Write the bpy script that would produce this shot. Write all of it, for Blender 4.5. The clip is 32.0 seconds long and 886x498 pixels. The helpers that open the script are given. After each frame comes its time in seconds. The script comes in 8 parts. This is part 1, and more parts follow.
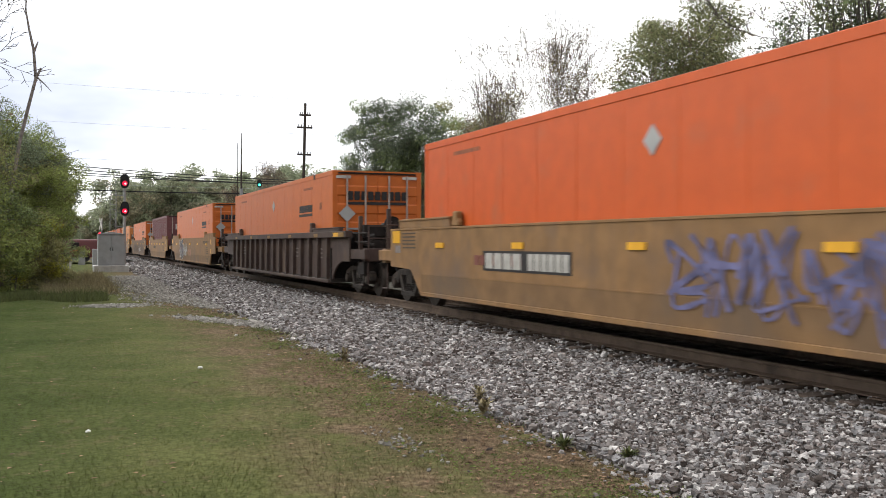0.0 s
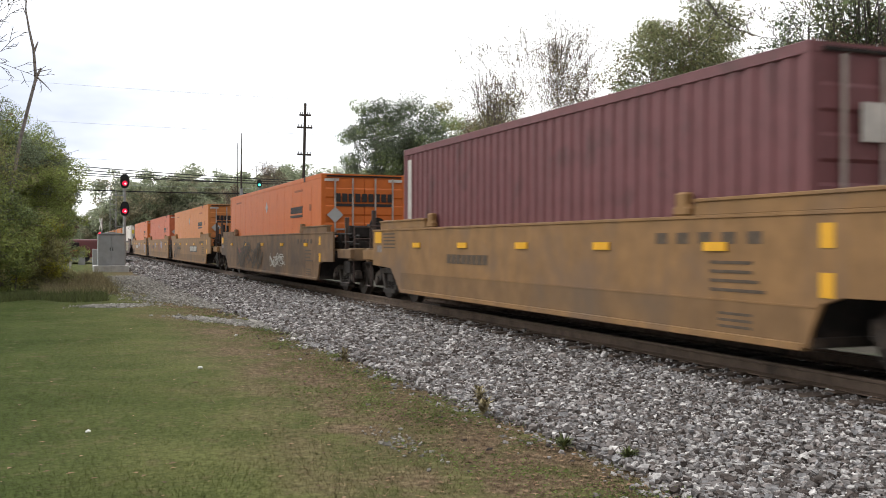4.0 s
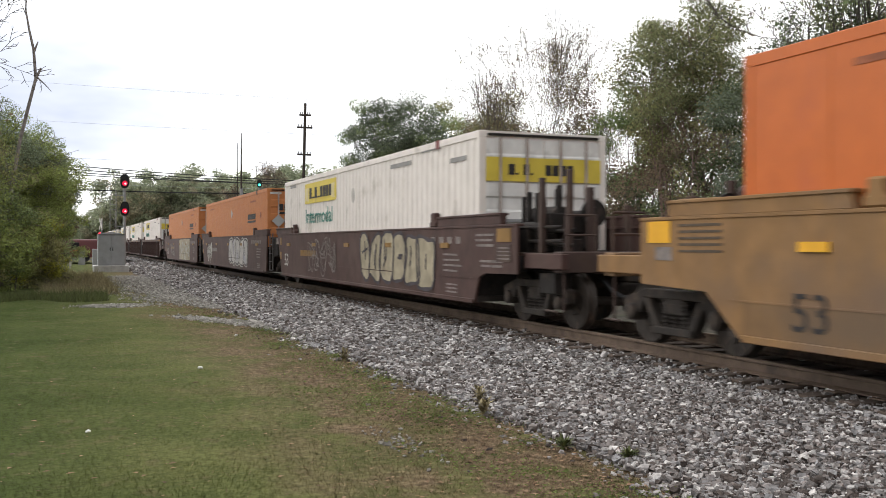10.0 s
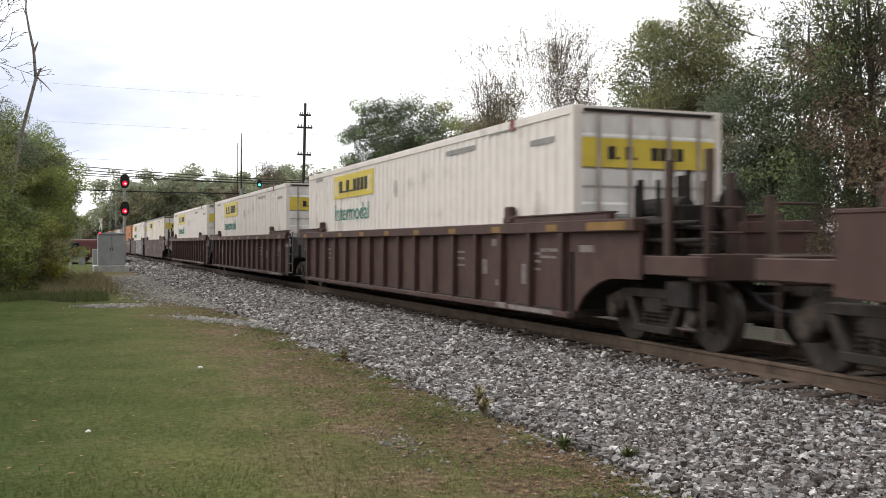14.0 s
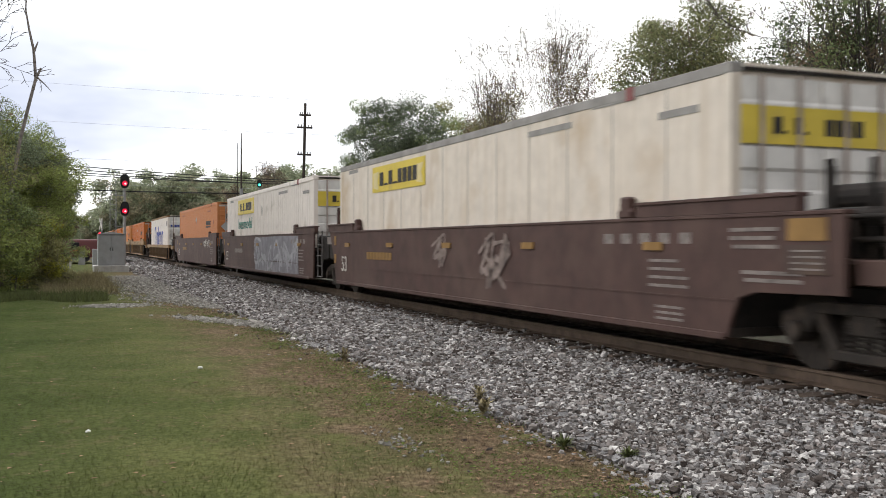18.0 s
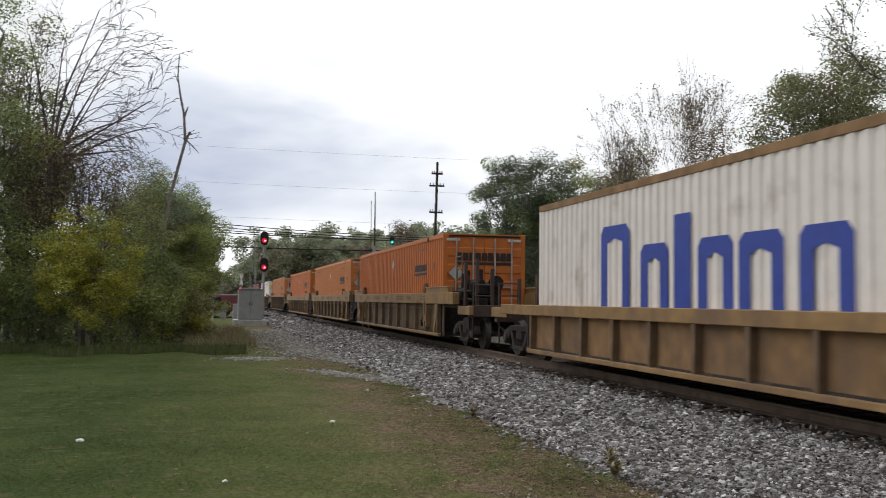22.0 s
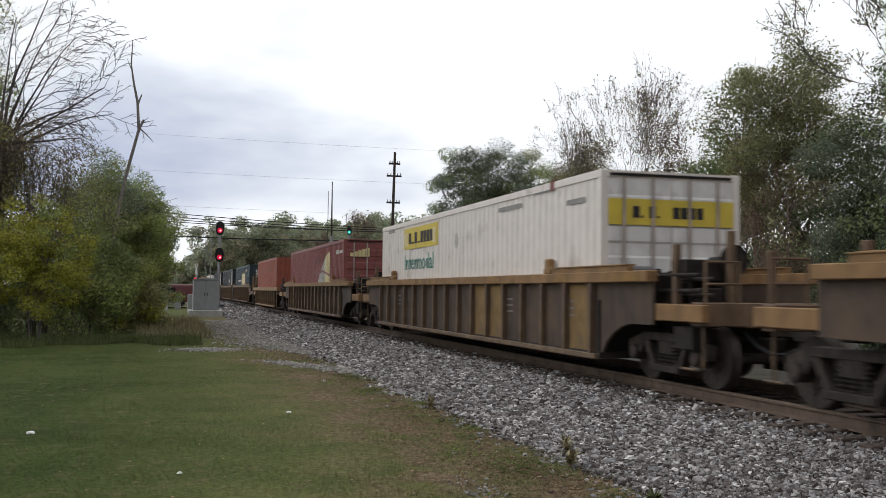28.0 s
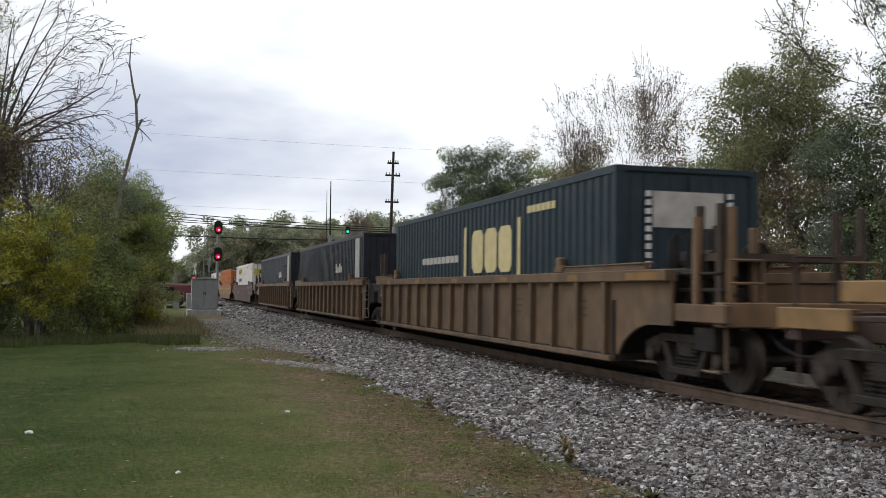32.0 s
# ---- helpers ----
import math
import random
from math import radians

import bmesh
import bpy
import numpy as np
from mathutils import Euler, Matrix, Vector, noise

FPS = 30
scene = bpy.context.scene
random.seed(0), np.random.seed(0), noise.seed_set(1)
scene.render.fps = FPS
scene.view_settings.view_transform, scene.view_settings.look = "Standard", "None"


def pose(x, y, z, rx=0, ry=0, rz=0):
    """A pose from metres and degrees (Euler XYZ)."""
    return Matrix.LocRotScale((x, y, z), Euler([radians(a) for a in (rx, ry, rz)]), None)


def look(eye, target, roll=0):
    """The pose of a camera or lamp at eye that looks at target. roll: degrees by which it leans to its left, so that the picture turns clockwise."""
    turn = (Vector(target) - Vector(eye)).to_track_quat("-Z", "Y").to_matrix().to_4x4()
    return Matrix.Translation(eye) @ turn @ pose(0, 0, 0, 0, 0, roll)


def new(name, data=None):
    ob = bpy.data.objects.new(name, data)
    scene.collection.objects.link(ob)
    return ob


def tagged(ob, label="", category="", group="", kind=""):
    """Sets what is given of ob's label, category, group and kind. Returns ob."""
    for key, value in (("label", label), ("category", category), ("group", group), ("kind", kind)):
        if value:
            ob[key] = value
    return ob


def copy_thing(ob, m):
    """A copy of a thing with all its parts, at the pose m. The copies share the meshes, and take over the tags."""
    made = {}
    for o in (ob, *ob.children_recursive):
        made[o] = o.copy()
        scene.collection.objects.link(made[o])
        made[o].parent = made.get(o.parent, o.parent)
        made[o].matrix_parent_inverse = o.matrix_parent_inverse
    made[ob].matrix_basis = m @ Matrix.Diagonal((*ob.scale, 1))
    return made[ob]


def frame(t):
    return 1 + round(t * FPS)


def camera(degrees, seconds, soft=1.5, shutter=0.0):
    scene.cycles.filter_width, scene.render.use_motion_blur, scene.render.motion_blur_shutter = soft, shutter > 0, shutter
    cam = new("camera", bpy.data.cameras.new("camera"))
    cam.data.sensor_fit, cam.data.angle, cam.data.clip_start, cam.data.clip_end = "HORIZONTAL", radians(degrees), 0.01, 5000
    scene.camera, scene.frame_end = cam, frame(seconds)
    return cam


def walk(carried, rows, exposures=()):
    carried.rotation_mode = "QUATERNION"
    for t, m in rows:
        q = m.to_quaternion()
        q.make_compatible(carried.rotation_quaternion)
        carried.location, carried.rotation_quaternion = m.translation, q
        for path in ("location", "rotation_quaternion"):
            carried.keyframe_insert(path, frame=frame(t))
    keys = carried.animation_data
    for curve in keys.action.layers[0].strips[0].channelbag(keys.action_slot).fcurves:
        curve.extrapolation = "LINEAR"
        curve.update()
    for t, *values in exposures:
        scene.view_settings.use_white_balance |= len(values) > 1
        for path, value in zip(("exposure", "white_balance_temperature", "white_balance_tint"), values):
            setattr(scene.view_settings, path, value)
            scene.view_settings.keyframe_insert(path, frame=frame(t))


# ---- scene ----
cam = camera(49.51, 32.0, soft=0.85, shutter=0.24)
EYE = 1.31
# seconds, yaw, pitch, roll of a camera on a tripod
TURNS = [
    (0.0, 68.514, -0.287, -0.097), (10.0, 68.514, -0.287, -0.097), (19.7, 68.514, -0.287, -0.097),
    (20.0, 68.564, -0.254, -0.097), (20.1, 68.732, -0.133, -0.1), (20.2, 69.132, 0.047, -0.115), (20.3, 69.715, 0.289, -0.156),
    (20.4, 71.428, 0.326, -0.253), (20.5, 73.532, 0.322, -0.364), (20.6, 75.446, 0.314, -0.372), (20.7, 76.472, 0.295, -0.372),
    (20.8, 77.626, 0.274, -0.372), (20.9, 78.7, 0.235, -0.372), (21.0, 78.853, 0.186, -0.364), (21.1, 78.758, 0.187, -0.364),
    (21.2, 78.758, 0.187, -0.364), (21.3, 78.807, 0.235, -0.369), (21.4, 78.74, 0.72, -0.429), (21.5, 78.702, 2.371, -0.634),
    (21.6, 78.614, 2.956, -0.64), (21.7, 78.519, 2.982, -0.64), (21.8, 78.376, 3.009, -0.64), (21.9, 77.472, 3.029, -0.64),
    (22.0, 76.291, 3.08, -0.64), (22.1, 75.867, 3.065, -0.64), (22.2, 75.071, 3.085, -0.64), (22.3, 74.511, 3.05, -0.64),
    (22.4, 74.139, 3.036, -0.64), (22.5, 73.837, 2.995, -0.64), (22.7, 73.744, 2.852, -0.64), (23.0, 73.795, 2.735, -0.64),
    (23.5, 73.923, 2.685, -0.64), (24.0, 73.995, 2.685, -0.64), (25.0, 73.995, 2.634, -0.64), (25.5, 73.995, 2.634, -0.64),
    (27.5, 73.795, 2.533, -0.64), (28.0, 73.737, 2.533, -0.64), (29.0, 73.709, 2.533, -0.64), (30.0, 73.709, 2.533, -0.64),
    (31.0, 73.66, 2.533, -0.64), (32.0, 73.651, 2.499, -0.64),
]
walk(cam, [(t, pose(0, 0, EYE, 0, 0, yaw) @ pose(0, 0, 0, pitch) @ pose(0, 0, 0, 0, roll) @ pose(0, 0, 0, 90)) for t, yaw, pitch, roll in TURNS],
     exposures=[(0.0, 0.06, 6330, 10), (7.0, 0.04, 6330, 10), (12.0, -0.02, 6330, 10), (17.0, -0.07, 6340, 10), (20.3, -0.08, 6330, 10), (21.3, -0.2, 6270, 10), (22.0, -0.5, 6190, 10), (23.0, -0.55, 6120, 10), (32.0, -0.54, 6100, 10)])

# ---------------------------------------------------------------- sky and sun: bright overcast evening
world = bpy.data.worlds.new("world")
scene.world = world
world.use_nodes = True
wn, wl = world.node_tree.nodes, world.node_tree.links
sky = wn.new("ShaderNodeTexSky")
sky.sky_type, sky.sun_disc, sky.sun_elevation, sky.sun_rotation = "NISHITA", False, radians(32), radians(306)
coord = wn.new("ShaderNodeTexCoord")
sep = wn.new("ShaderNodeSeparateXYZ")
wl.new(coord.outputs["Generated"], sep.inputs[0])
stretch = wn.new("ShaderNodeMapping")
stretch.inputs["Scale"].default_value, stretch.inputs["Location"].default_value = (1.0, 1.0, 3.0), (0.35, 0.2, 0.1)
wl.new(coord.outputs["Generated"], stretch.inputs["Vector"])
clouds = wn.new("ShaderNodeTexNoise")
clouds.inputs["Scale"].default_value, clouds.inputs["Detail"].default_value, clouds.inputs["Roughness"].default_value = 2.1, 5.0, 0.52
wl.new(stretch.outputs["Vector"], clouds.inputs["Vector"])
low = wn.new("ShaderNodeValToRGB")
bands = low.color_ramp.elements
bands[0].position, bands[0].color = 0.02, (0.64, 0.64, 0.64, 1)
bands[1].position, bands[1].color = 0.46, (0.74, 0.74, 0.74, 1)
for place, grey in ((0.06, 0.56), (0.10, 0.43), (0.17, 0.44), (0.22, 0.57), (0.34, 0.64)):
    stop = bands.new(place)
    stop.color = (grey, grey, grey, 1)
wl.new(sep.outputs["Z"], low.inputs["Fac"])
lift = wn.new("ShaderNodeMath")
wl.new(clouds.outputs["Fac"], lift.inputs[0])
lift.operation = "MULTIPLY_ADD"
lift.inputs[1].default_value = 0.9
wl.new(low.outputs["Color"], lift.inputs[2])
tone = wn.new("ShaderNodeValToRGB")
tone.color_ramp.elements[0].position, tone.color_ramp.elements[0].color = 0.78, (0.76, 0.81, 0.97, 1)
tone.color_ramp.elements[1].position, tone.color_ramp.elements[1].color = 0.99, (1.6, 1.58, 1.55, 1)
tone.color_ramp.elements.new(0.9).color = (1.2, 1.22, 1.27, 1)
side = wn.new("ShaderNodeMapRange")
side.inputs["From Min"].default_value, side.inputs["From Max"].default_value = 0.12, 0.42
side.inputs["To Min"].default_value, side.inputs["To Max"].default_value = 0.0, 0.14
wl.new(sep.outputs["Y"], side.inputs["Value"])
both_lifts = wn.new("ShaderNodeMath")
wl.new(lift.outputs[0], both_lifts.inputs[0])
wl.new(side.outputs["Result"], both_lifts.inputs[1])
wl.new(both_lifts.outputs[0], tone.inputs["Fac"])
dim = wn.new("ShaderNodeMix")
dim.data_type, dim.blend_type = "RGBA", "MULTIPLY"
dim.inputs[0].default_value = 1.0
dim.inputs[7].default_value = (0.1, 0.1, 0.1, 1)
wl.new(sky.outputs["Color"], dim.inputs[6])
cover = wn.new("ShaderNodeMix")
cover.data_type = "RGBA"
cover.inputs[0].default_value = 0.96
wl.new(dim.outputs[2], cover.inputs[6])
wl.new(tone.outputs["Color"], cover.inputs[7])
# the evening sky is brighter towards the west, where the railway leads
west = wn.new("ShaderNodeMapRange")
west.inputs["From Min"].default_value, west.inputs["From Max"].default_value = -0.7, 0.8
west.inputs["To Min"].default_value, west.inputs["To Max"].default_value = 1.0, 0.45
wl.new(sep.outputs["X"], west.inputs["Value"])
fade = wn.new("ShaderNodeMix")
fade.data_type, fade.blend_type = "RGBA", "MULTIPLY"
fade.inputs[0].default_value = 1.0
wl.new(cover.outputs[2], fade.inputs[6])
wl.new(west.outputs["Result"], fade.inputs[7])
# an overcast sky is brightest overhead, and on the side where the sun stands
over = wn.new("ShaderNodeMapRange")
over.inputs["From Min"].default_value, over.inputs["From Max"].default_value = 0.3, 1.0
over.inputs["To Min"].default_value, over.inputs["To Max"].default_value = 1.0, 1.55
wl.new(sep.outputs["Z"], over.inputs["Value"])
south = wn.new("ShaderNodeMapRange")
south.inputs["From Min"].default_value, south.inputs["From Max"].default_value = -0.25, -0.9
south.inputs["To Min"].default_value, south.inputs["To Max"].default_value = 1.0, 1.5
wl.new(sep.outputs["Y"], south.inputs["Value"])
gain = wn.new("ShaderNodeMath")
gain.operation = "MULTIPLY"
wl.new(over.outputs["Result"], gain.inputs[0])
wl.new(south.outputs["Result"], gain.inputs[1])
rise = wn.new("ShaderNodeMix")
rise.data_type, rise.blend_type = "RGBA", "MULTIPLY"
rise.inputs[0].default_value = 1.0
wl.new(fade.outputs[2], rise.inputs[6])
wl.new(gain.outputs[0], rise.inputs[7])
wl.new(rise.outputs[2], wn["Background"].inputs["Color"])
wn["Background"].inputs["Strength"].default_value = 1.0

sun = new("sun", bpy.data.lights.new("sun", "SUN"))
sun.data.energy, sun.data.angle, sun.data.color = 0.7, radians(35), (1.0, 0.96, 0.9)
sun.matrix_world = look((0, 0, 0), (0.75, 0.55, -0.6))


# ---------------------------------------------------------------- materials
def material(name, colour, rough=0.7, metal=0.0, vary=0.25, scale=3.0, second=None, amount=0.0, second_scale=1.2, streak=0.0, bump=0.0,
             bump_scale=40.0, random_tint=0.0, island=0.0, space="Object", shine=0.3):
    """Colour with fine grain, large stains or rust of a second colour, upright streaks and relief."""
    m = bpy.data.materials.new(name)
    m.use_nodes = True
    n, l = m.node_tree.nodes, m.node_tree.links
    b = n["Principled BSDF"]
    b.inputs["Roughness"].default_value, b.inputs["Metallic"].default_value = rough, metal
    b.inputs["Specular IOR Level"].default_value = shine
    tc = n.new("ShaderNodeTexCoord")

    def noise_at(size, detail=4.0, mapping=None):
        t = n.new("ShaderNodeTexNoise")
        t.inputs["Scale"].default_value, t.inputs["Detail"].default_value = size, detail
        if mapping:
            mp = n.new("ShaderNodeMapping")
            mp.inputs["Scale"].default_value = mapping
            l.new(tc.outputs[space], mp.inputs["Vector"])
            l.new(mp.outputs["Vector"], t.inputs["Vector"])
        else:
            l.new(tc.outputs[space], t.inputs["Vector"])
        return t.outputs["Fac"]

    def mixed(kind, fac, a, c):
        x = n.new("ShaderNodeMix")
        x.data_type, x.blend_type = "RGBA", kind
        for sock, value in ((0, fac), (6, a), (7, c)):
            if hasattr(value, "is_output"):
                l.new(value, x.inputs[sock])
            else:
                x.inputs[sock].default_value = value
        return x.outputs[2]

    def ramp(value, lo, hi, a=0.0, c=1.0):
        r = n.new("ShaderNodeMapRange")
        r.inputs["From Min"].default_value, r.inputs["From Max"].default_value = lo, hi
        r.inputs["To Min"].default_value, r.inputs["To Max"].default_value = a, c
        l.new(value, r.inputs["Value"])
        return r.outputs["Result"]

    out = (*colour, 1.0)
    grain = ramp(noise_at(scale), 0.3, 0.7, 1 - vary, 1 + vary * 0.5)
    out = mixed("MULTIPLY", 1.0, out, grain)
    if second:
        stain = ramp(noise_at(second_scale, 6.0), 0.62 - 0.3 * amount, 0.75 - 0.2 * amount)
        out = mixed("MIX", stain, out, (*second, 1.0))
        if streak:
            run = ramp(noise_at(1.0, 5.0, (6.0, 6.0, 0.35)), 0.55 - 0.2 * streak, 0.8, 0.0, streak)
            out = mixed("MIX", run, out, (*second, 1.0))
    if random_tint:
        info = n.new("ShaderNodeObjectInfo")
        out = mixed("MULTIPLY", 1.0, out, ramp(info.outputs["Random"], 0, 1, 1 - random_tint, 1 + random_tint))
    if island:
        geo = n.new("ShaderNodeNewGeometry")
        out = mixed("MULTIPLY", 1.0, out, ramp(geo.outputs["Random Per Island"], 0, 1, 1 - island, 1 + island))
    l.new(out, b.inputs["Base Color"])
    if bump:
        bp = n.new("ShaderNodeBump")
        bp.inputs["Strength"].default_value, bp.inputs["Distance"].default_value = bump, 0.02
        l.new(noise_at(bump_scale), bp.inputs["Height"])
        l.new(bp.outputs["Normal"], b.inputs["Normal"])
    return m


def leafy(name, colour, scale=0.5):
    """Leaves let about a third of the light through."""
    return let_light_through(material(name, colour, 0.75, vary=0.3, scale=scale, island=0.45, shine=0.2), 0.5)


def let_light_through(m, share):
    n, l = m.node_tree.nodes, m.node_tree.links
    b = n["Principled BSDF"]
    thin = n.new("ShaderNodeBsdfTranslucent")
    l.new(b.inputs["Base Color"].links[0].from_socket, thin.inputs["Color"])
    both = n.new("ShaderNodeMixShader")
    both.inputs[0].default_value = share
    l.new(b.outputs[0], both.inputs[1])
    l.new(thin.outputs[0], both.inputs[2])
    l.new(both.outputs[0], n["Material Output"].inputs["Surface"])
    return m


def glowing(name, colour, strength):
    m = material(name, colour, 0.4)
    b = m.node_tree.nodes["Principled BSDF"]
    b.inputs["Emission Color"].default_value, b.inputs["Emission Strength"].default_value = (*colour, 1), strength
    return m


def stone_material():
    """Crushed limestone: each stone takes a tone of its own, from rusty dark to chalky, dusted unevenly."""
    m = material("crushed_limestone", (1.0, 1.0, 1.0), 0.92, vary=0.45, scale=26, shine=0.15, bump=0.4, bump_scale=90)
    n, l = m.node_tree.nodes, m.node_tree.links
    b = n["Principled BSDF"]
    grain = b.inputs["Base Color"].links[0].from_socket
    geo = n.new("ShaderNodeNewGeometry")
    tones = n.new("ShaderNodeValToRGB")
    tones.color_ramp.elements[0].position, tones.color_ramp.elements[0].color = 0.0, (0.055, 0.045, 0.040, 1)
    tones.color_ramp.elements[1].position, tones.color_ramp.elements[1].color = 1.0, (0.62, 0.595, 0.57, 1)
    for place, c in ((0.16, (0.12, 0.10, 0.09)), (0.34, (0.165, 0.155, 0.15)), (0.5, (0.235, 0.205, 0.19)), (0.66, (0.255, 0.25, 0.252)), (0.84, (0.39, 0.365, 0.35))):
        tones.color_ramp.elements.new(place).color = (*c, 1)
    l.new(geo.outputs["Random Per Island"], tones.inputs["Fac"])
    mix = n.new("ShaderNodeMix")
    mix.data_type, mix.blend_type = "RGBA", "MULTIPLY"
    mix.inputs[0].default_value = 1.0
    l.new(tones.outputs["Color"], mix.inputs[6])
    l.new(grain, mix.inputs[7])
    l.new(mix.outputs[2], b.inputs["Base Color"])
    return m


RUST, GRIME = (0.09, 0.045, 0.028), (0.055, 0.045, 0.038)
ORANGE_VIVID = material("vivid_orange_paint", (0.55, 0.092, 0.012), 0.5, vary=0.1, second=(0.45, 0.10, 0.03), amount=0.12, streak=0.25)
ORANGE = material("orange_paint", (0.50, 0.122, 0.020), 0.5, vary=0.1, second=(0.45, 0.11, 0.03), amount=0.1, streak=0.2)
ORANGE_MID = material("mid_orange_paint", (0.45, 0.128, 0.022), 0.55, vary=0.12, second=(0.4, 0.12, 0.04), amount=0.15, streak=0.3)
ORANGE_PALE = material("faded_orange_paint", (0.49, 0.18, 0.05), 0.6, vary=0.12, second=(0.5, 0.19, 0.08), amount=0.2, streak=0.25)
ORANGE_RED = material("faded_red_orange_paint", (0.44, 0.112, 0.048), 0.6, vary=0.12, second=(0.5, 0.14, 0.075), amount=0.2, streak=0.25)
ORANGE_TAN = material("dull_orange_paint", (0.45, 0.168, 0.055), 0.6, vary=0.12, second=(0.42, 0.15, 0.06), amount=0.2, streak=0.3)
WHITE = material("white_paint", (0.72, 0.655, 0.60), 0.5, vary=0.08, second=(0.46, 0.41, 0.35), amount=0.1, streak=0.3)
WHITE_OLD = material("rust_streaked_white_paint", (0.64, 0.57, 0.49), 0.6, vary=0.12, second=(0.46, 0.36, 0.25), amount=0.3, second_scale=0.7, streak=0.5)
PALE_SEAM = material("dusty_grey_seam", (0.42, 0.385, 0.34), 0.6, vary=0.25)
RAIL_GREY = material("dull_grey_aluminium", (0.26, 0.245, 0.23), 0.6, vary=0.25)
GREY_WHITE = material("white_door_paint", (0.70, 0.68, 0.65), 0.5, vary=0.15, second=(0.28, 0.26, 0.24), amount=0.2, streak=0.3)
MAROON = material("maroon_paint", (0.235, 0.076, 0.07), 0.55, vary=0.15, second=(0.1, 0.04, 0.035), amount=0.2, streak=0.3)
PLUM = material("plum_paint", (0.15, 0.055, 0.058), 0.55, vary=0.15, second=(0.09, 0.04, 0.04), amount=0.2, streak=0.3)
BRICK_RED = material("brick_red_paint", (0.29, 0.083, 0.052), 0.55, vary=0.15, second=(0.15, 0.05, 0.035), amount=0.2, streak=0.3)
NAVY = material("dark_blue_green_paint", (0.018, 0.034, 0.044), 0.5, vary=0.15, second=(0.04, 0.05, 0.055), amount=0.2, streak=0.3)
BLACK_PAINT = material("black_paint", (0.018, 0.02, 0.026), 0.5, vary=0.15, second=(0.04, 0.04, 0.045), amount=0.2, streak=0.3)
TAN = material("tan_car_paint", (0.236, 0.129, 0.05), 0.7, vary=0.2, second=(0.16, 0.10, 0.06), amount=0.3, second_scale=0.7, streak=0.45, bump=0.1)
TAN_LOWER = material("grimy_lower_tan_paint", (0.185, 0.105, 0.045), 0.75, vary=0.2, second=(0.13, 0.085, 0.05), amount=0.3, second_scale=0.7, streak=0.3, bump=0.1)
TAN_GREY = material("grimy_tan_car_paint", (0.225, 0.138, 0.072), 0.75, vary=0.25, second=(0.12, 0.088, 0.06), amount=0.35, second_scale=0.6, streak=0.5, bump=0.1)
GRIMY_TAN = material("brown_grimy_tan_car_paint", (0.175, 0.102, 0.052), 0.75, vary=0.3, second=(0.085, 0.058, 0.04), amount=0.4, second_scale=0.5, streak=0.55, bump=0.1)
BROWN_TAN = material("grimy_brown_tan_car_paint", (0.155, 0.098, 0.056), 0.75, vary=0.25, second=(0.085, 0.06, 0.042), amount=0.4, second_scale=0.7, streak=0.5, bump=0.12)
YELLOW_TAN = material("yellow_car_paint", (0.25, 0.15, 0.058), 0.65, vary=0.25, second=(0.15, 0.088, 0.05), amount=0.35, second_scale=0.8, streak=0.45, bump=0.1)
RUSTY_LUG = material("rusty_latch_steel", (0.12, 0.055, 0.03), 0.85, vary=0.4, scale=6, bump=0.3)
PANEL_GRIME = material("road_grime_on_tan", (0.13, 0.086, 0.046), 0.8, vary=0.4, scale=2.2, second=(0.066, 0.045, 0.034), amount=0.35, second_scale=1.1, streak=0.6, bump=0.15)
PANEL_LOW = material("worn_orange_tan_panel", (0.225, 0.13, 0.058), 0.8, vary=0.3, second=(0.12, 0.075, 0.045), amount=0.3, second_scale=0.9, streak=0.5, bump=0.15)
BROWN = material("brown_car_paint", (0.068, 0.036, 0.03), 0.7, vary=0.25, second=(0.088, 0.054, 0.043), amount=0.25, second_scale=0.8, streak=0.35, bump=0.1)
DARK_BROWN = material("dark_brown_car_paint", (0.062, 0.04, 0.034), 0.72, vary=0.25, second=(0.1, 0.065, 0.045), amount=0.35, second_scale=0.7, streak=0.4, bump=0.1)
RUSTY_CHORD = material("rusty_tan_chord_paint", (0.235, 0.135, 0.058), 0.75, vary=0.3, second=(0.12, 0.075, 0.045), amount=0.25, second_scale=0.7, streak=0.3, bump=0.15)
RUSTY_RIB = material("worn_tan_rib_paint", (0.155, 0.102, 0.062), 0.75, vary=0.35, second=(0.09, 0.06, 0.045), amount=0.3, streak=0.4, bump=0.15)
RIB_GRIME = material("grimy_tan_rib_paint", (0.16, 0.102, 0.057), 0.75, vary=0.35, second=(0.1, 0.068, 0.045), amount=0.3, streak=0.4, bump=0.15)
PATCH_TAN = material("tan_patch_paint", (0.215, 0.135, 0.05), 0.75, vary=0.3, second=(0.11, 0.075, 0.045), amount=0.3, second_scale=1.5, streak=0.5, bump=0.15)
RUSTY_BROWN = material("rusty_brown_car_paint", (0.064, 0.045, 0.034), 0.75, vary=0.3, second=(0.13, 0.085, 0.05), amount=0.08, second_scale=0.5, streak=0.45, bump=0.15)
TRUCK = material("grimy_cast_steel", (0.029, 0.023, 0.019), 0.8, 0.0, vary=0.35, second=(0.07, 0.05, 0.038), amount=0.3, second_scale=4.0, bump=0.25)
WHEEL = material("wheel_steel", (0.045, 0.036, 0.03), 0.6, 0.3, vary=0.35, scale=9, second=(0.09, 0.06, 0.045), amount=0.25, second_scale=5.0)
YELLOW = material("yellow_reflector", (0.70, 0.36, 0.02), 0.5, vary=0.15)
BANNER = material("yellow_banner", (0.60, 0.46, 0.06), 0.5, vary=0.12, second=(0.4, 0.3, 0.08), amount=0.15)
